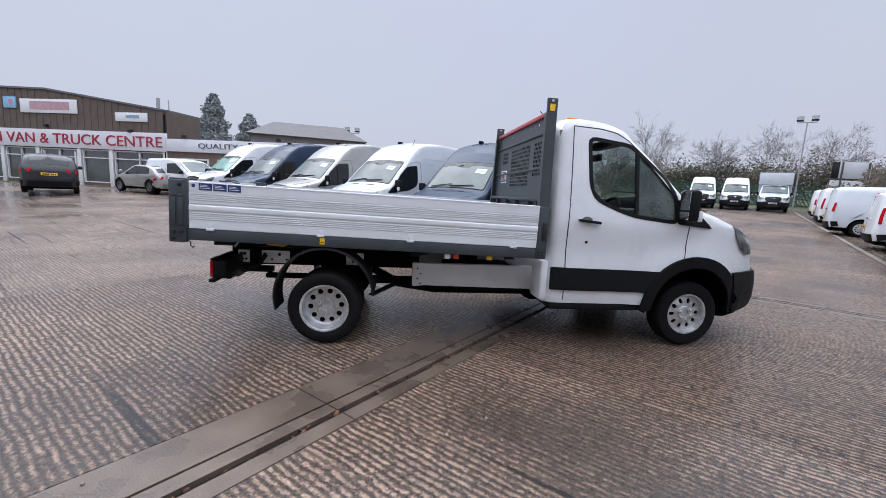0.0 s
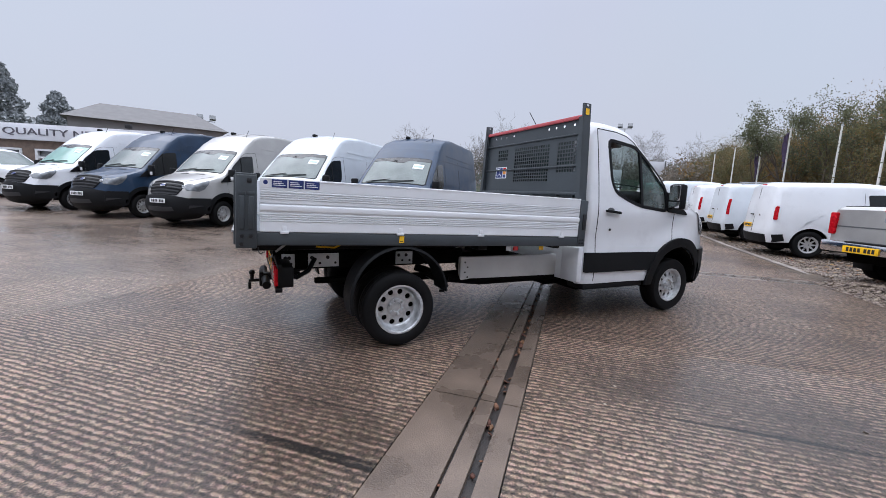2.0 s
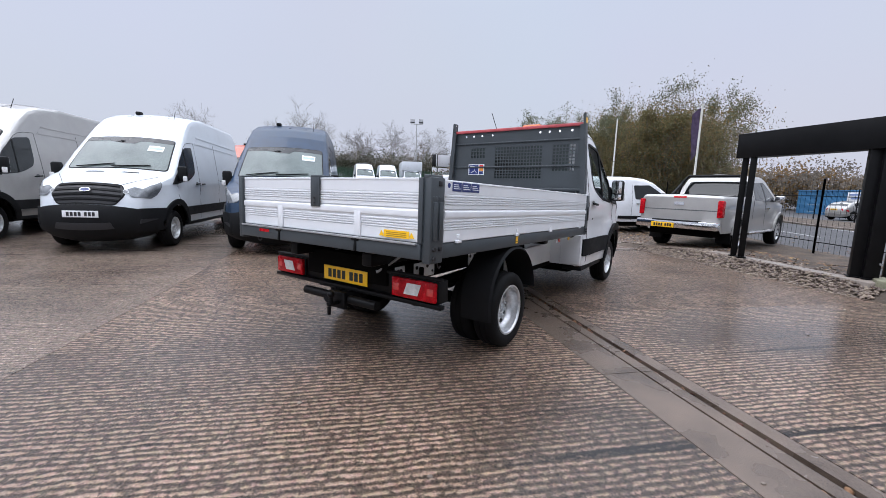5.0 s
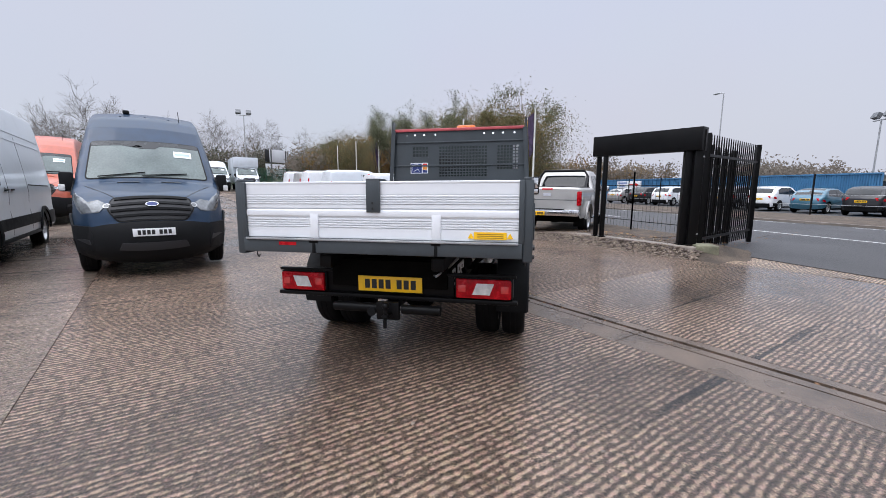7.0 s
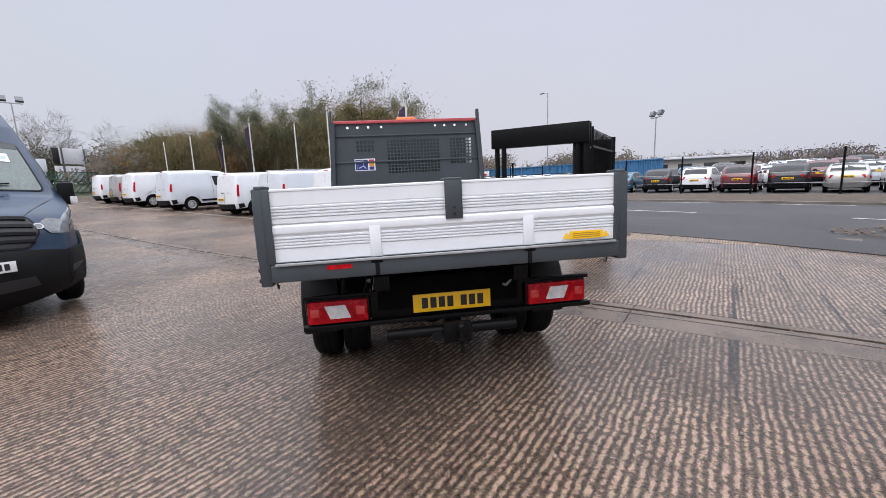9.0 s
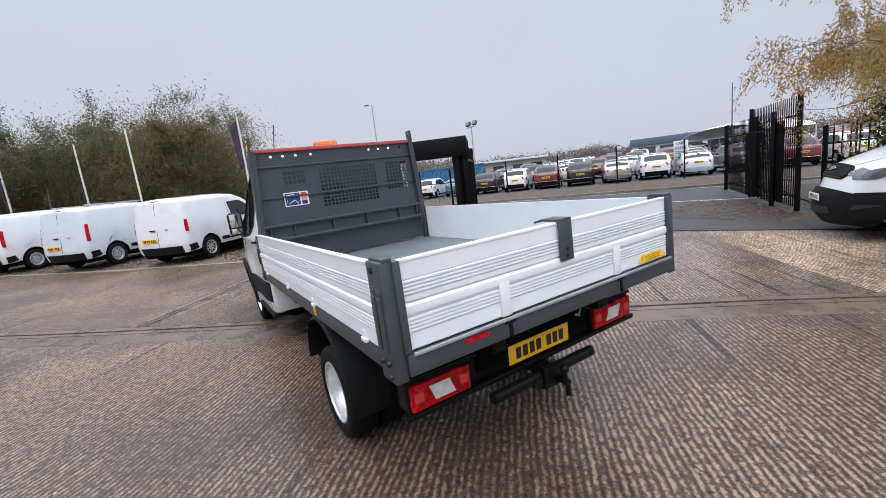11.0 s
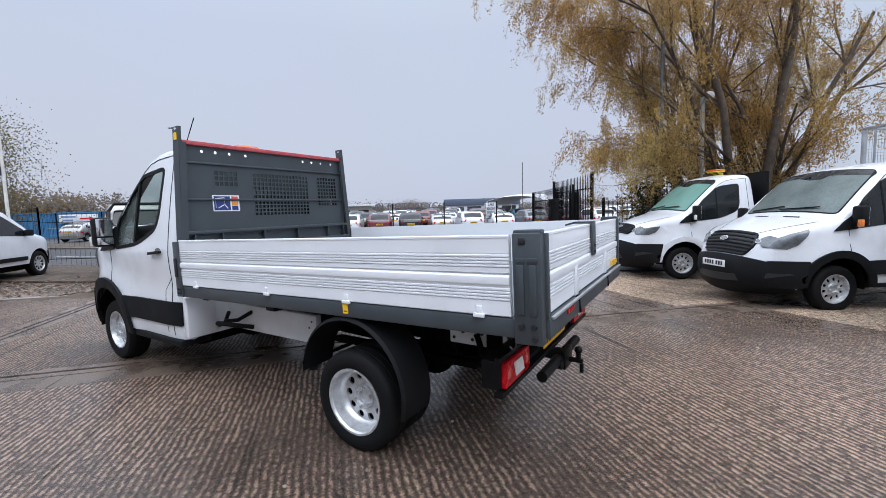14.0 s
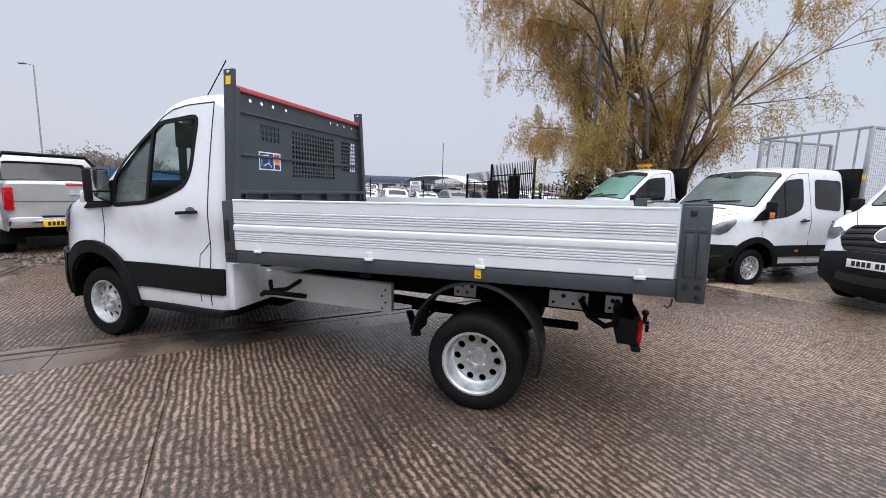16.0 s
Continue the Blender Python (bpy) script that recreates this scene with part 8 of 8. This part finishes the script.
# ---- across the road: car lot ----
PROTO = []
far_m = pose(0, 0, -40)
for kind, paint, lab, k in (("suv", DARKCAR, "black hatchback parked tail to the road", 0.92), ("suv", WHITE, "white crossover parked tail to the road", 0.93), ("suv", REDCAR, "dark red crossover parked tail to the road", 0.94), ("suv", GREYCAR, "dark grey crossover in the car lot", 0.95), ("hatch", SILVER, "silver hatchback in the car lot", 0.97), ("hatch", WHITE2, "white hatchback in the car lot", 0.97), ("hatch", TEAL, "blue hatchback in the car lot", 0.97)):
    PROTO.append(small(kind, paint, far_m, lab, "cars for sale", k, wheels="alloy"))
used = set()


def park(i, s, n, turn):
    x, y = road_xy(s, n)
    m = pose(x, y, lot_z(n) + 0.005, 0, 0, turn)
    if i not in used:
        used.add(i)
        PROTO[i].matrix_world = m
        return PROTO[i]
    return copy_thing(PROTO[i], m)


AWAY = -52
for i, s in ((0, 11.6), (1, 9.2), (2, 6.9), (0, 4.6), (4, 2.3), (1, 0.1), (5, -2.1), (3, -4.4), (2, -6.8), (1, -9.2), (5, -11.8), (0, -14.4), (4, -17.0), (6, 14.2), (1, 16.9), (3, 19.6), (1, 22.4), (1, 25.2), (0, 28.0), (4, 31.0)):
    park(i, s, 29.2, AWAY)
rng = random.Random(11)
FAR_PROTO = []
for kind, paint, lab, k in (("suv", DARKCAR, "black car in the further rows of the lot", 0.92), ("suv", WHITE, "white crossover in the further rows of the lot", 0.94), ("hatch", SILVER, "silver car in the further rows of the lot", 0.97), ("hatch", WHITE2, "white car in the further rows of the lot", 0.97), ("hatch", TEAL, "blue car in the further rows of the lot", 0.97), ("suv", GREYCAR, "grey crossover in the further rows of the lot", 0.94), ("suv", REDCAR, "dark red car in the further rows of the lot", 0.92)):
    FAR_PROTO.append(small(kind, paint, far_m, lab, "cars for sale", k, wheels="dark", detail=False))
far_used = set()
for row, n in enumerate((36.0, 41.5, 47.5)):
    for k in range(19):
        s = -26 + k * 2.55 + rng.uniform(-0.25, 0.25)
        if rng.random() < 0.92 and not (s > 13 and n < 38):
            x, y = road_xy(s, n)
            i = rng.choice((0, 1, 1, 2, 2, 3, 3, 4, 5, 6))
            m = pose(x, y, lot_z(n) + 0.005, 0, 0, AWAY + rng.choice((0, 180)))
            if i in far_used:
                copy_thing(FAR_PROTO[i], m)
            else:
                far_used.add(i)
                FAR_PROTO[i].matrix_world = m
for k in range(16):
    s = -22 + k * 3.35
    x, y = road_xy(s, 23.2)
    root = thing("fence_post", pose(x, y, 0.0), "thin dark lot fence post", "fence post", "lot fence")
    part("post", box(-0.03, 0.03, -0.03, 0.03, 0, 2.15), BLACK, root)
for q in (0.6, 1.1):
    a, b = road_xy(-22, 23.2), road_xy(29, 23.2)
    tagged(solid("fence_wire", tube([(*a, q), (*b, q)], 0.008, None, 4), STEEL), "thin steel fence wire along the lot", "wire", kind="structure")
# blue hoarding behind the cars
for k in range(8):
    a, b = Vector(road_xy(14 + k * 3.9, 33.2)), Vector(road_xy(14 + (k + 1) * 3.9 - 0.06, 33.2))
    ct = thing("blue_container", Matrix.Identity(4), "blue corrugated steel container wall", "container", "blue containers")
    bm = bmesh.new()
    d, rows = b - a, []
    for i in range(26):
        for f, o in ((0.0, 0.0), (0.5, 0.0), (0.56, 0.05), (0.94, 0.05)):
            p = a + d * ((i + f) / 26) + RN * o
            rows.append([bm.verts.new((p.x, p.y, z)) for z in (0.0, 2.4)] + [bm.verts.new((p.x + RN.x * 0.1, p.y + RN.y * 0.1, z)) for z in (2.4, 0.0)])
    for r0, r1 in zip(rows, rows[1:]):
        for k in range(4):
            bm.faces.new((r0[k], r1[k], r1[(k + 1) % 4], r0[(k + 1) % 4]))
    bm.faces.new(rows[0])
    bm.faces.new(rows[-1][::-1])
    bmesh.ops.recalc_face_normals(bm, faces=bm.faces[:])
    part("wall", bm, BLUEBOX, ct, angle=0)
    part("top_rail", beam((*a, 2.42), (*b, 2.42), 0.12, 0.10), BLUEBOX, ct)
a = Vector(road_xy(36.5, 33.0))
sgn = thing("arrow_sign", pose(a.x, a.y, 0, 0, 0, math.degrees(math.atan2(RD.y, RD.x))), "white sign with a red arrow on the blue wall", "sign")
part("board", box(-1.9, 1.9, -0.02, 0.12, 1.45, 2.25, 0.005), STICKER_WHITE, sgn)
bm = filled([(-1.5, 1.78), (-0.55, 1.78), (-0.55, 1.66), (-0.05, 1.85), (-0.55, 2.04), (-0.55, 1.92), (-1.5, 1.92)])
for v in bm.verts:
    v.co = (-v.co.x - 1.7, 0.125, v.co.z)
part("arrow", thicken(bm, lambda co: (co.x, co.y + 0.012, co.z)), REDREFL, sgn)
part("bars", box(0.2, 1.7, 0.122, 0.130, 1.95, 2.12), M("faded_blue_print2", (0.2, 0.28, 0.5), 0.5), sgn, angle=0)
part("bars", box(0.5, 1.5, 0.122, 0.130, 1.62, 1.78), M("faded_blue_print2", (0.2, 0.28, 0.5), 0.5), sgn, angle=0)
# cream site office
off = thing("site_office", pose(33.4, -30.6, 0.06, 0, 0, 230), "low cream site office with flat pale roof", "building", kind="structure")
part("wall", box(-4.2, 4.2, 0, 6, 0, 2.45), CREAM, off)
part("roof", box(-4.5, 4.5, -0.5, 6.3, 2.45, 2.65, 0.02), FASCIA, off)
for x in (-3.2, -1.1, 1.1, 3.2):
    w = part("window", box(x - 0.6, x + 0.6, -0.05, 0.0, 1.1, 2.0), SHOPGLASS, off)
    part("window_frame", box(x - 0.66, x + 0.66, -0.07, -0.04, 1.04, 1.1), FRAMEWHITE, w)
# motorcycle shop wall with letters
moto = thing("motorcycle_shop", pose(29.6, -39.0, 0, 0, 0, 38), "pale fence wall with large dark letters", "building", kind="structure")
part("wall", box(-8, 7, 0, 0.3, 0, 1.5), WALLGREY, moto)
ob = word("A1 MOTORCYC", 1.0, 0.04, Matrix.Identity(4), GREYTEXT, moto)
xs = [v.co.x for v in ob.data.vertices]
kx = 8.0 / (max(xs) - min(xs))
ob.matrix_basis = Matrix(((-kx, 0, 0, 4.0), (0, 0, 1, 0.35), (0, 1.15, 0, 1.85), (0, 0, 0, 1)))
for x in (-5, -2, 1, 4):
    part("sign_stay", box(x - 0.04, x + 0.04, 0.1, 0.2, 1.5, 2.6), GREYCAR, moto)
# showroom and canopy
show = thing("showroom", pose(28.6, -58.1, 0.05, 0, 0, 27.5), "grey-banded glass car showroom in the fog", "building", kind="structure")
part("wall", box(-5.3, 5.3, 0, 8, 0, 2.5), FASCIA, show)
part("parapet", box(-5.5, 5.5, -0.2, 8.2, 2.5, 3.4, 0.02), M("slate_blue_parapet", (0.10, 0.125, 0.18), 0.6), show)
for k in range(4):
    w = part("window", box(-4.9 + k * 2.5, -2.9 + k * 2.5, 7.98, 8.04, 0.4, 2.3), SHOPGLASS, show)
can = thing("canopy", pose(14.8, -42.2, 0.05, 0, 0, -20), "white tensile fabric canopy over the sales pitch", "canopy")
bm = bmesh.new()
rows = []
for i in range(13):
    x = -4.6 + i * 9.2 / 12
    rows.append([bm.verts.new((x, -2.4 + j * 0.8, 2.35 + 1.0 * max(0, 1 - (x / 4.6) ** 2) ** 0.6 * (1 - 0.25 * ((j - 3) / 3) ** 2))) for j in range(7)])
for a, b in zip(rows, rows[1:]):
    for j in range(6):
        bm.faces.new((a[j], a[j + 1], b[j + 1], b[j]))
part("fabric", thicken(bm, lambda co: (co.x, co.y, co.z - 0.03)), CANVAS, can)
for x in (-4.5, 4.5):
    for y in (-2.3, 2.3):
        part("leg", tube([(x, y, 0), (x, y, 2.4)], 0.05, None, 8), FRAMEWHITE, can)
bs = thing("bought_sign", pose(11.2, -24.9, 0.3, 0, 0, -14), "white notice board on posts in the lot", "sign")
part("board", box(-0.5, 0.5, 0.0, 0.05, 0.75, 1.85, 0.005), STICKER_WHITE, bs)
for x in (-0.4, 0.4):
    part("post", box(x - 0.03, x + 0.03, -0.05, 0.0, 0, 1.8), STEEL, bs)
for i, t in enumerate(("CARS", "BOUGHT", "TODAY")):
    ob = word(t, 1.0, 0.01, Matrix.Identity(4), GREYTEXT, bs)
    xs = [v.co.x for v in ob.data.vertices]
    kx = (0.55 if i == 0 else 0.8) / (max(xs) - min(xs))
    ob.matrix_basis = Matrix(((-kx, 0, 0, 0.40 if i else 0.28), (0, 0, 1, 0.06), (0, 0.27, 0, 1.55 - 0.28 * i), (0, 0, 0, 1)))
part("bars", box(-0.42, 0.42, 0.052, 0.06, 0.83, 0.90), M("faded_blue_print2", (0.2, 0.28, 0.5), 0.5), bs, angle=0)

# ---- trees ----
def tubes_mesh(name, lines, mat, parent=None, sides=5):
    """Many tapered branches in one mesh; a line is a list of (point, radius)."""
    verts, faces = [], []
    for line in lines:
        base = len(verts)
        for i, (p, r) in enumerate(line):
            q = line[min(i + 1, len(line) - 1)][0] - line[max(i - 1, 0)][0]
            d = q.normalized() if q.length > 1e-6 else Vector((0, 0, 1))
            a = d.orthogonal().normalized()
            b = d.cross(a)
            for k in range(sides):
                w = 2 * math.pi * k / sides
                verts.append(p + r * (math.cos(w) * a + math.sin(w) * b))
        for i in range(len(line) - 1):
            for k in range(sides):
                o, o2 = base + i * sides, base + (i + 1) * sides
                faces.append((o + k, o + (k + 1) % sides, o2 + (k + 1) % sides, o2 + k))
    me = bpy.data.meshes.new(name)
    me.from_pydata([tuple(v) for v in verts], [], faces)
    me.polygons.foreach_set("use_smooth", [True] * len(faces))
    me.materials.append(mat)
    ob = new(name, me)
    if parent is not None:
        ob.parent = parent
    return ob


def grow(rng, p, d, length, r, level, lines, tips, droop=0.0, spread=0.6, kids=(3, 4), wob=0.14, shrink=0.62, least=0.006, low=2):
    n = 5
    line = [(p.copy(), r)]
    for i in range(n):
        d = (d + Vector((rng.gauss(0, wob), rng.gauss(0, wob), rng.gauss(0, wob) * 0.6 - droop * (i / n)))).normalized()
        p = p + d * (length / n)
        line.append((p.copy(), r * (1 - 0.7 * (i + 1) / n)))
        if level == 0 or (level == 1 and i > 1):
            tips.append((p.copy(), d.copy()))
    lines.append(line)
    if level > 0:
        for k in range(rng.randint(*kids)):
            i = rng.randint(low, n)
            q, rr = line[i]
            a = rng.uniform(0, 2 * math.pi)
            o = d.orthogonal().normalized()
            side_v = math.cos(a) * o + math.sin(a) * d.cross(o)
            nd = (d + side_v * rng.uniform(spread * 0.6, spread * 1.3)).normalized()
            grow(rng, q.copy(), nd, length * rng.uniform(shrink - 0.12, shrink + 0.12), max(least, rr * 0.7), level - 1, lines, tips, droop * 1.3, spread, kids, wob, shrink, least, low)


def leaves(name, pts, size, mat, rng, parent=None, long=1.6, hang=0.0, jitter=0.3):
    """Leaf blades, one small bent quad each, round the given points."""
    g = np.random.default_rng(rng.randint(0, 10**6))
    pts = np.asarray(pts, dtype=float)
    n = len(pts)
    pts = pts + g.normal(0, jitter, (n, 3)) * (1, 1, 0.8)
    u = g.normal(0, 1, (n, 3))
    u[:, 2] = u[:, 2] * (1 - hang) - hang * 1.5
    u /= np.linalg.norm(u, axis=1, keepdims=True)
    w = np.cross(u, g.normal(0, 1, (n, 3)))
    w /= np.linalg.norm(w, axis=1, keepdims=True)
    s = size * g.uniform(0.6, 1.4, (n, 1))
    v = np.stack([pts - u * s * long, pts + w * s * 0.7, pts + u * s * long, pts - w * s * 0.7], 1).reshape(-1, 3)
    me = bpy.data.meshes.new(name)
    me.vertices.add(len(v))
    me.vertices.foreach_set("co", v.astype(np.float32).ravel())
    me.loops.add(len(v))
    me.loops.foreach_set("vertex_index", np.arange(len(v), dtype=np.int32))
    me.polygons.add(n)
    me.polygons.foreach_set("loop_start", (np.arange(n) * 4).astype(np.int32))
    me.update(calc_edges=True)
    me.materials.append(mat)
    ob = new(name, me)
    if parent is not None:
        ob.parent = parent
    return ob


# the old willow by the fence
rng = random.Random(21)
wil = thing("willow_tree", pose(-2.55, -13.4, -0.1), "many-stemmed willow with thin yellow autumn leaves", "tree")
lines, tips = [], []
for k, (turn, lean, size) in enumerate(((20, 0.40, 0.13), (40, 0.18, 0.14), (75, 0.26, 0.12), (115, 0.10, 0.16), (150, 0.24, 0.17), (172, 0.44, 0.13), (195, 0.26, 0.14), (215, 0.34, 0.12), (255, 0.26, 0.13), (300, 0.16, 0.16), (335, 0.32, 0.14), (0, 0.10, 0.15))):
    a = radians(turn)
    d = Vector((math.cos(a) * lean, math.sin(a) * lean, 1)).normalized()
    grow(rng, Vector((math.cos(a) * (0.35 + lean), math.sin(a) * (0.3 + 0.6 * lean), 0)), d, rng.uniform(6.6, 7.9), size, 3, lines, tips, 0.02, 0.62, (5, 5), 0.085, 0.48, 0.006, 1)
for turn, z in ((25, 1.9), (50, 2.4), (5, 2.5), (75, 2.2)):
    a = radians(turn)
    grow(rng, Vector((math.cos(a) * 0.9, math.sin(a) * 0.7, z)), Vector((math.cos(a), math.sin(a), 0.55)).normalized(), rng.uniform(2.6, 3.2), 0.06, 2, lines, tips, 0.06, 0.55, (5, 6), 0.12, 0.50)
tubes_mesh("trunk", [ln for ln in lines if ln[0][1] > 0.055], BARK, wil, 8)
tubes_mesh("branch_work", [ln for ln in lines if ln[0][1] <= 0.055], BARK, wil, 4)
pts, strands = [], []
for p, d in tips:
    if rng.random() < 0.36:
        continue
    q, w = p.copy(), Vector((d.x, d.y, 0)) * rng.uniform(0.1, 0.3)
    line = [(q.copy(), 0.004)]
    span = rng.uniform(0.3, 1.0)
    for k in range(5):
        w = w * 0.7 + Vector((rng.gauss(0, 0.05), rng.gauss(0, 0.05), 0))
        q = q + w * 0.4 + Vector((0, 0, -span / 5))
        line.append((q.copy(), 0.003))
        for _ in range(10):
            pts.append(q + Vector((rng.gauss(0, 0.045), rng.gauss(0, 0.045), rng.uniform(0, span / 5))))
    strands.append(line)
tubes_mesh("twig_work", strands, BARK, wil, 3)
leaves("crown", pts, 0.0155, LEAF_WILLOW, rng, wil, 2.6, 0.6, 0.05)

# ivy and shrubs at its foot
for (x, y, h, w), lab in (((-0.45, -11.3, 2.3, 0.8), "dark green ivy-clad stump"), ((-5.5, -13.0, 1.3, 1.4), "low brown shrub behind the vans")):
    sh = thing("shrub", pose(x, y, -0.1), lab, "shrub")
    pts = [Vector((rng.gauss(0, w * 0.38), rng.gauss(0, w * 0.38), rng.uniform(0.05, 1) ** 0.8 * h)) for _ in range(2600)]
    leaves("crown", pts, 0.045, LEAF_IVY if x > -2 else LEAF_OLIVE, rng, sh, 1.2, 0.1, 0.08)
    tubes_mesh("stem", [[(Vector((rng.gauss(0, 0.1), rng.gauss(0, 0.1), 0)), 0.05), (Vector((rng.gauss(0, 0.25), rng.gauss(0, 0.25), h * 0.8)), 0.02)] for _ in range(6)], BARK, sh)


def tree(x, y, h, mat, label, rng, bare=False, bark=BARK, dense=16, size=0.075, lean=0.0, levels=3, group="", spread=0.6):
    z = hgt(x, y) if abs(x) < 70 and abs(y) < 70 else 0.5
    root = thing("tree", pose(x, y, z - 0.05), label, "tree", group)
    lines, tips = [], []
    for k in range(2 if not bare else 3):
        a = rng.uniform(0, 6.3)
        grow(rng, Vector((math.cos(a) * 0.15, math.sin(a) * 0.15, 0)), Vector((math.cos(a) * 0.15 + lean, math.sin(a) * 0.15, 1)).normalized(), h * (0.55 if not bare else 0.48), h * (0.016 if not bare else 0.013), levels, lines, tips, -0.01, spread, (3, 4) if not bare else (4, 6), 0.10 if not bare else 0.13, 0.56 if not bare else 0.60, 0.006 if not bare else 0.010)
    tubes_mesh("trunk", [ln for ln in lines if ln[0][1] > 0.03], bark, root, 6)
    tubes_mesh("branch_work", [ln for ln in lines if ln[0][1] <= 0.03], bark, root, 3)
    if not bare:
        pts = [p for p, d in tips for _ in range(dense)]
        leaves("crown", pts, size, mat, rng, root, 1.2, 0.1, 0.17)
    return root


def bush_belt(name, path, n, h, width, mats, label, rng, size=0.09, twigs=False):
    """A belt of shrubs and saplings: leaf clumps of uneven height along a line."""
    for mt, share_ in mats:
        pts, lines_ = [], []
        clumps = int(n * share_ / 55)
        for _ in range(clumps):
            t = rng.random()
            i = min(len(path) - 2, int(t * (len(path) - 1)))
            f = t * (len(path) - 1) - i
            x = path[i][0] + (path[i + 1][0] - path[i][0]) * f + rng.gauss(0, width)
            y = path[i][1] + (path[i + 1][1] - path[i][1]) * f + rng.gauss(0, width)
            top = h * (0.82 + 0.18 * math.sin(t * 31 + len(mt.name)) * math.sin(t * 13)) * rng.uniform(0.78, 1.06)
            c = Vector((x, y, hgt(min(x, 60), min(y, 60)) + rng.uniform(0.15, 1.0) ** 0.75 * top))
            for _ in range(55):
                pts.append(c + Vector((rng.gauss(0, 0.45), rng.gauss(0, 0.45), rng.gauss(0, 0.50))))
            for _ in range(1 if twigs else 0):
                a = c + Vector((rng.gauss(0, 0.15), rng.gauss(0, 0.15), -0.9))
                b = c + Vector((rng.gauss(0, 0.35), rng.gauss(0, 0.35), rng.uniform(0.3, 0.9)))
                lines_.append([(a, 0.009), (a.lerp(b, 0.5) + Vector((rng.gauss(0, 0.06), rng.gauss(0, 0.06), 0)), 0.006), (b, 0.003)])
        tagged(leaves(name, pts, size, mt, rng, None, 1.2, 0.05, 0.05), label, "trees", kind="stuff")
        if twigs:
            tagged(tubes_mesh("twigs", lines_, BARK, None, 3), "fine grey-brown twigs among the autumn leaves", "twigs", kind="stuff")


rng = random.Random(5)
belt = [uv(u, -15.5 - 0.02 * u) for u in (17.6, 19.5, 23, 30, 38, 48, 60)]
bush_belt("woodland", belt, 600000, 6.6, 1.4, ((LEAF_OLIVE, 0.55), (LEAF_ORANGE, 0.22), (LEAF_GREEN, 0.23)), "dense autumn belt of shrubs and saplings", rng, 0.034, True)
WOOD = "autumn trees behind the flagpoles"
for i in range(15):
    u, v = 19.0 + i * 2.75 + rng.uniform(-1, 1), -16.5 + rng.uniform(-2, 1.5)
    x, y = uv(u, v)
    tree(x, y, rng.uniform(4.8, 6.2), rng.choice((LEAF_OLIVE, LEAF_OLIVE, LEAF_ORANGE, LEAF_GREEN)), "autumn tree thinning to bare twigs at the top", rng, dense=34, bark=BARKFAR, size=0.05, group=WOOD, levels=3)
for x, y, h in ((27.5, 9.1, 7.2), (26.9, 7.0, 6.7), (26.3, 5.2, 6.9), (25.6, 2.9, 7.4), (24.9, -0.6, 6.8), (29.0, 12.0, 6.6)):
    tree(x, y, h, LEAF_GREEN, "slender half-bare tree above the woodland", rng, dense=12, size=0.038, spread=0.35, group=WOOD)
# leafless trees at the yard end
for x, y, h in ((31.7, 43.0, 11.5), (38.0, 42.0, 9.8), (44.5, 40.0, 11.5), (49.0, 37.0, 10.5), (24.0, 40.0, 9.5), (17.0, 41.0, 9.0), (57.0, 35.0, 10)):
    tree(x, y, h * 0.84, None, "leafless tree with bark greyed for fog", rng, bare=True, bark=BARKFAR, levels=4, group="leafless trees", spread=0.85)
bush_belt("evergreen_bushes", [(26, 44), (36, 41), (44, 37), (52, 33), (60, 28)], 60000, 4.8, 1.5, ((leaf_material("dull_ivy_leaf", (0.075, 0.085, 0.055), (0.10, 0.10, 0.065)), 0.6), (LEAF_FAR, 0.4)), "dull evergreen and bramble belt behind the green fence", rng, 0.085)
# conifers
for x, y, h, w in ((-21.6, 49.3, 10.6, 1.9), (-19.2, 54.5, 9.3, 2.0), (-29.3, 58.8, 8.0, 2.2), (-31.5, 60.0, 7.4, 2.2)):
    cn = thing("conifer", pose(x, y, 0.6), "tall conifer with fog haze in its pale grey-green colour", "tree", "conifers")
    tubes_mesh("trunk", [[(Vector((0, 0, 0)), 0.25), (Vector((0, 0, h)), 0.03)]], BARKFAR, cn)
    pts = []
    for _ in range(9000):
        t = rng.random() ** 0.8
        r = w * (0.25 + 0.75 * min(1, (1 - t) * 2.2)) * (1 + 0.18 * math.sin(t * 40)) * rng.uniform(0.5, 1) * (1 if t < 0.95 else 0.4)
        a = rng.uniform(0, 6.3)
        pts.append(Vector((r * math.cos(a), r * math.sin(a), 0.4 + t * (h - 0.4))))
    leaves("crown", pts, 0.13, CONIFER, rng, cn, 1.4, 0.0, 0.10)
# far tree lines, fog put into their leaf colour
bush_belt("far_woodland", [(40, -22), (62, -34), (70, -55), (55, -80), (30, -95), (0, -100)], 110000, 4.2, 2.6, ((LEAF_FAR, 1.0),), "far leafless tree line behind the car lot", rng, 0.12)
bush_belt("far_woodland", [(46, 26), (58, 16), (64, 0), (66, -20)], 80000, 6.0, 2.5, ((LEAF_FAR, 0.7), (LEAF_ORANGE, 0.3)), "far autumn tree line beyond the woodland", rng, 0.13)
bush_belt("far_woodland", [(-80, 70), (-40, 85), (0, 90), (40, 80)], 40000, 5.0, 3.0, ((LEAF_FAR, 1.0),), "far tree line paled for fog behind the buildings", rng, 0.26)
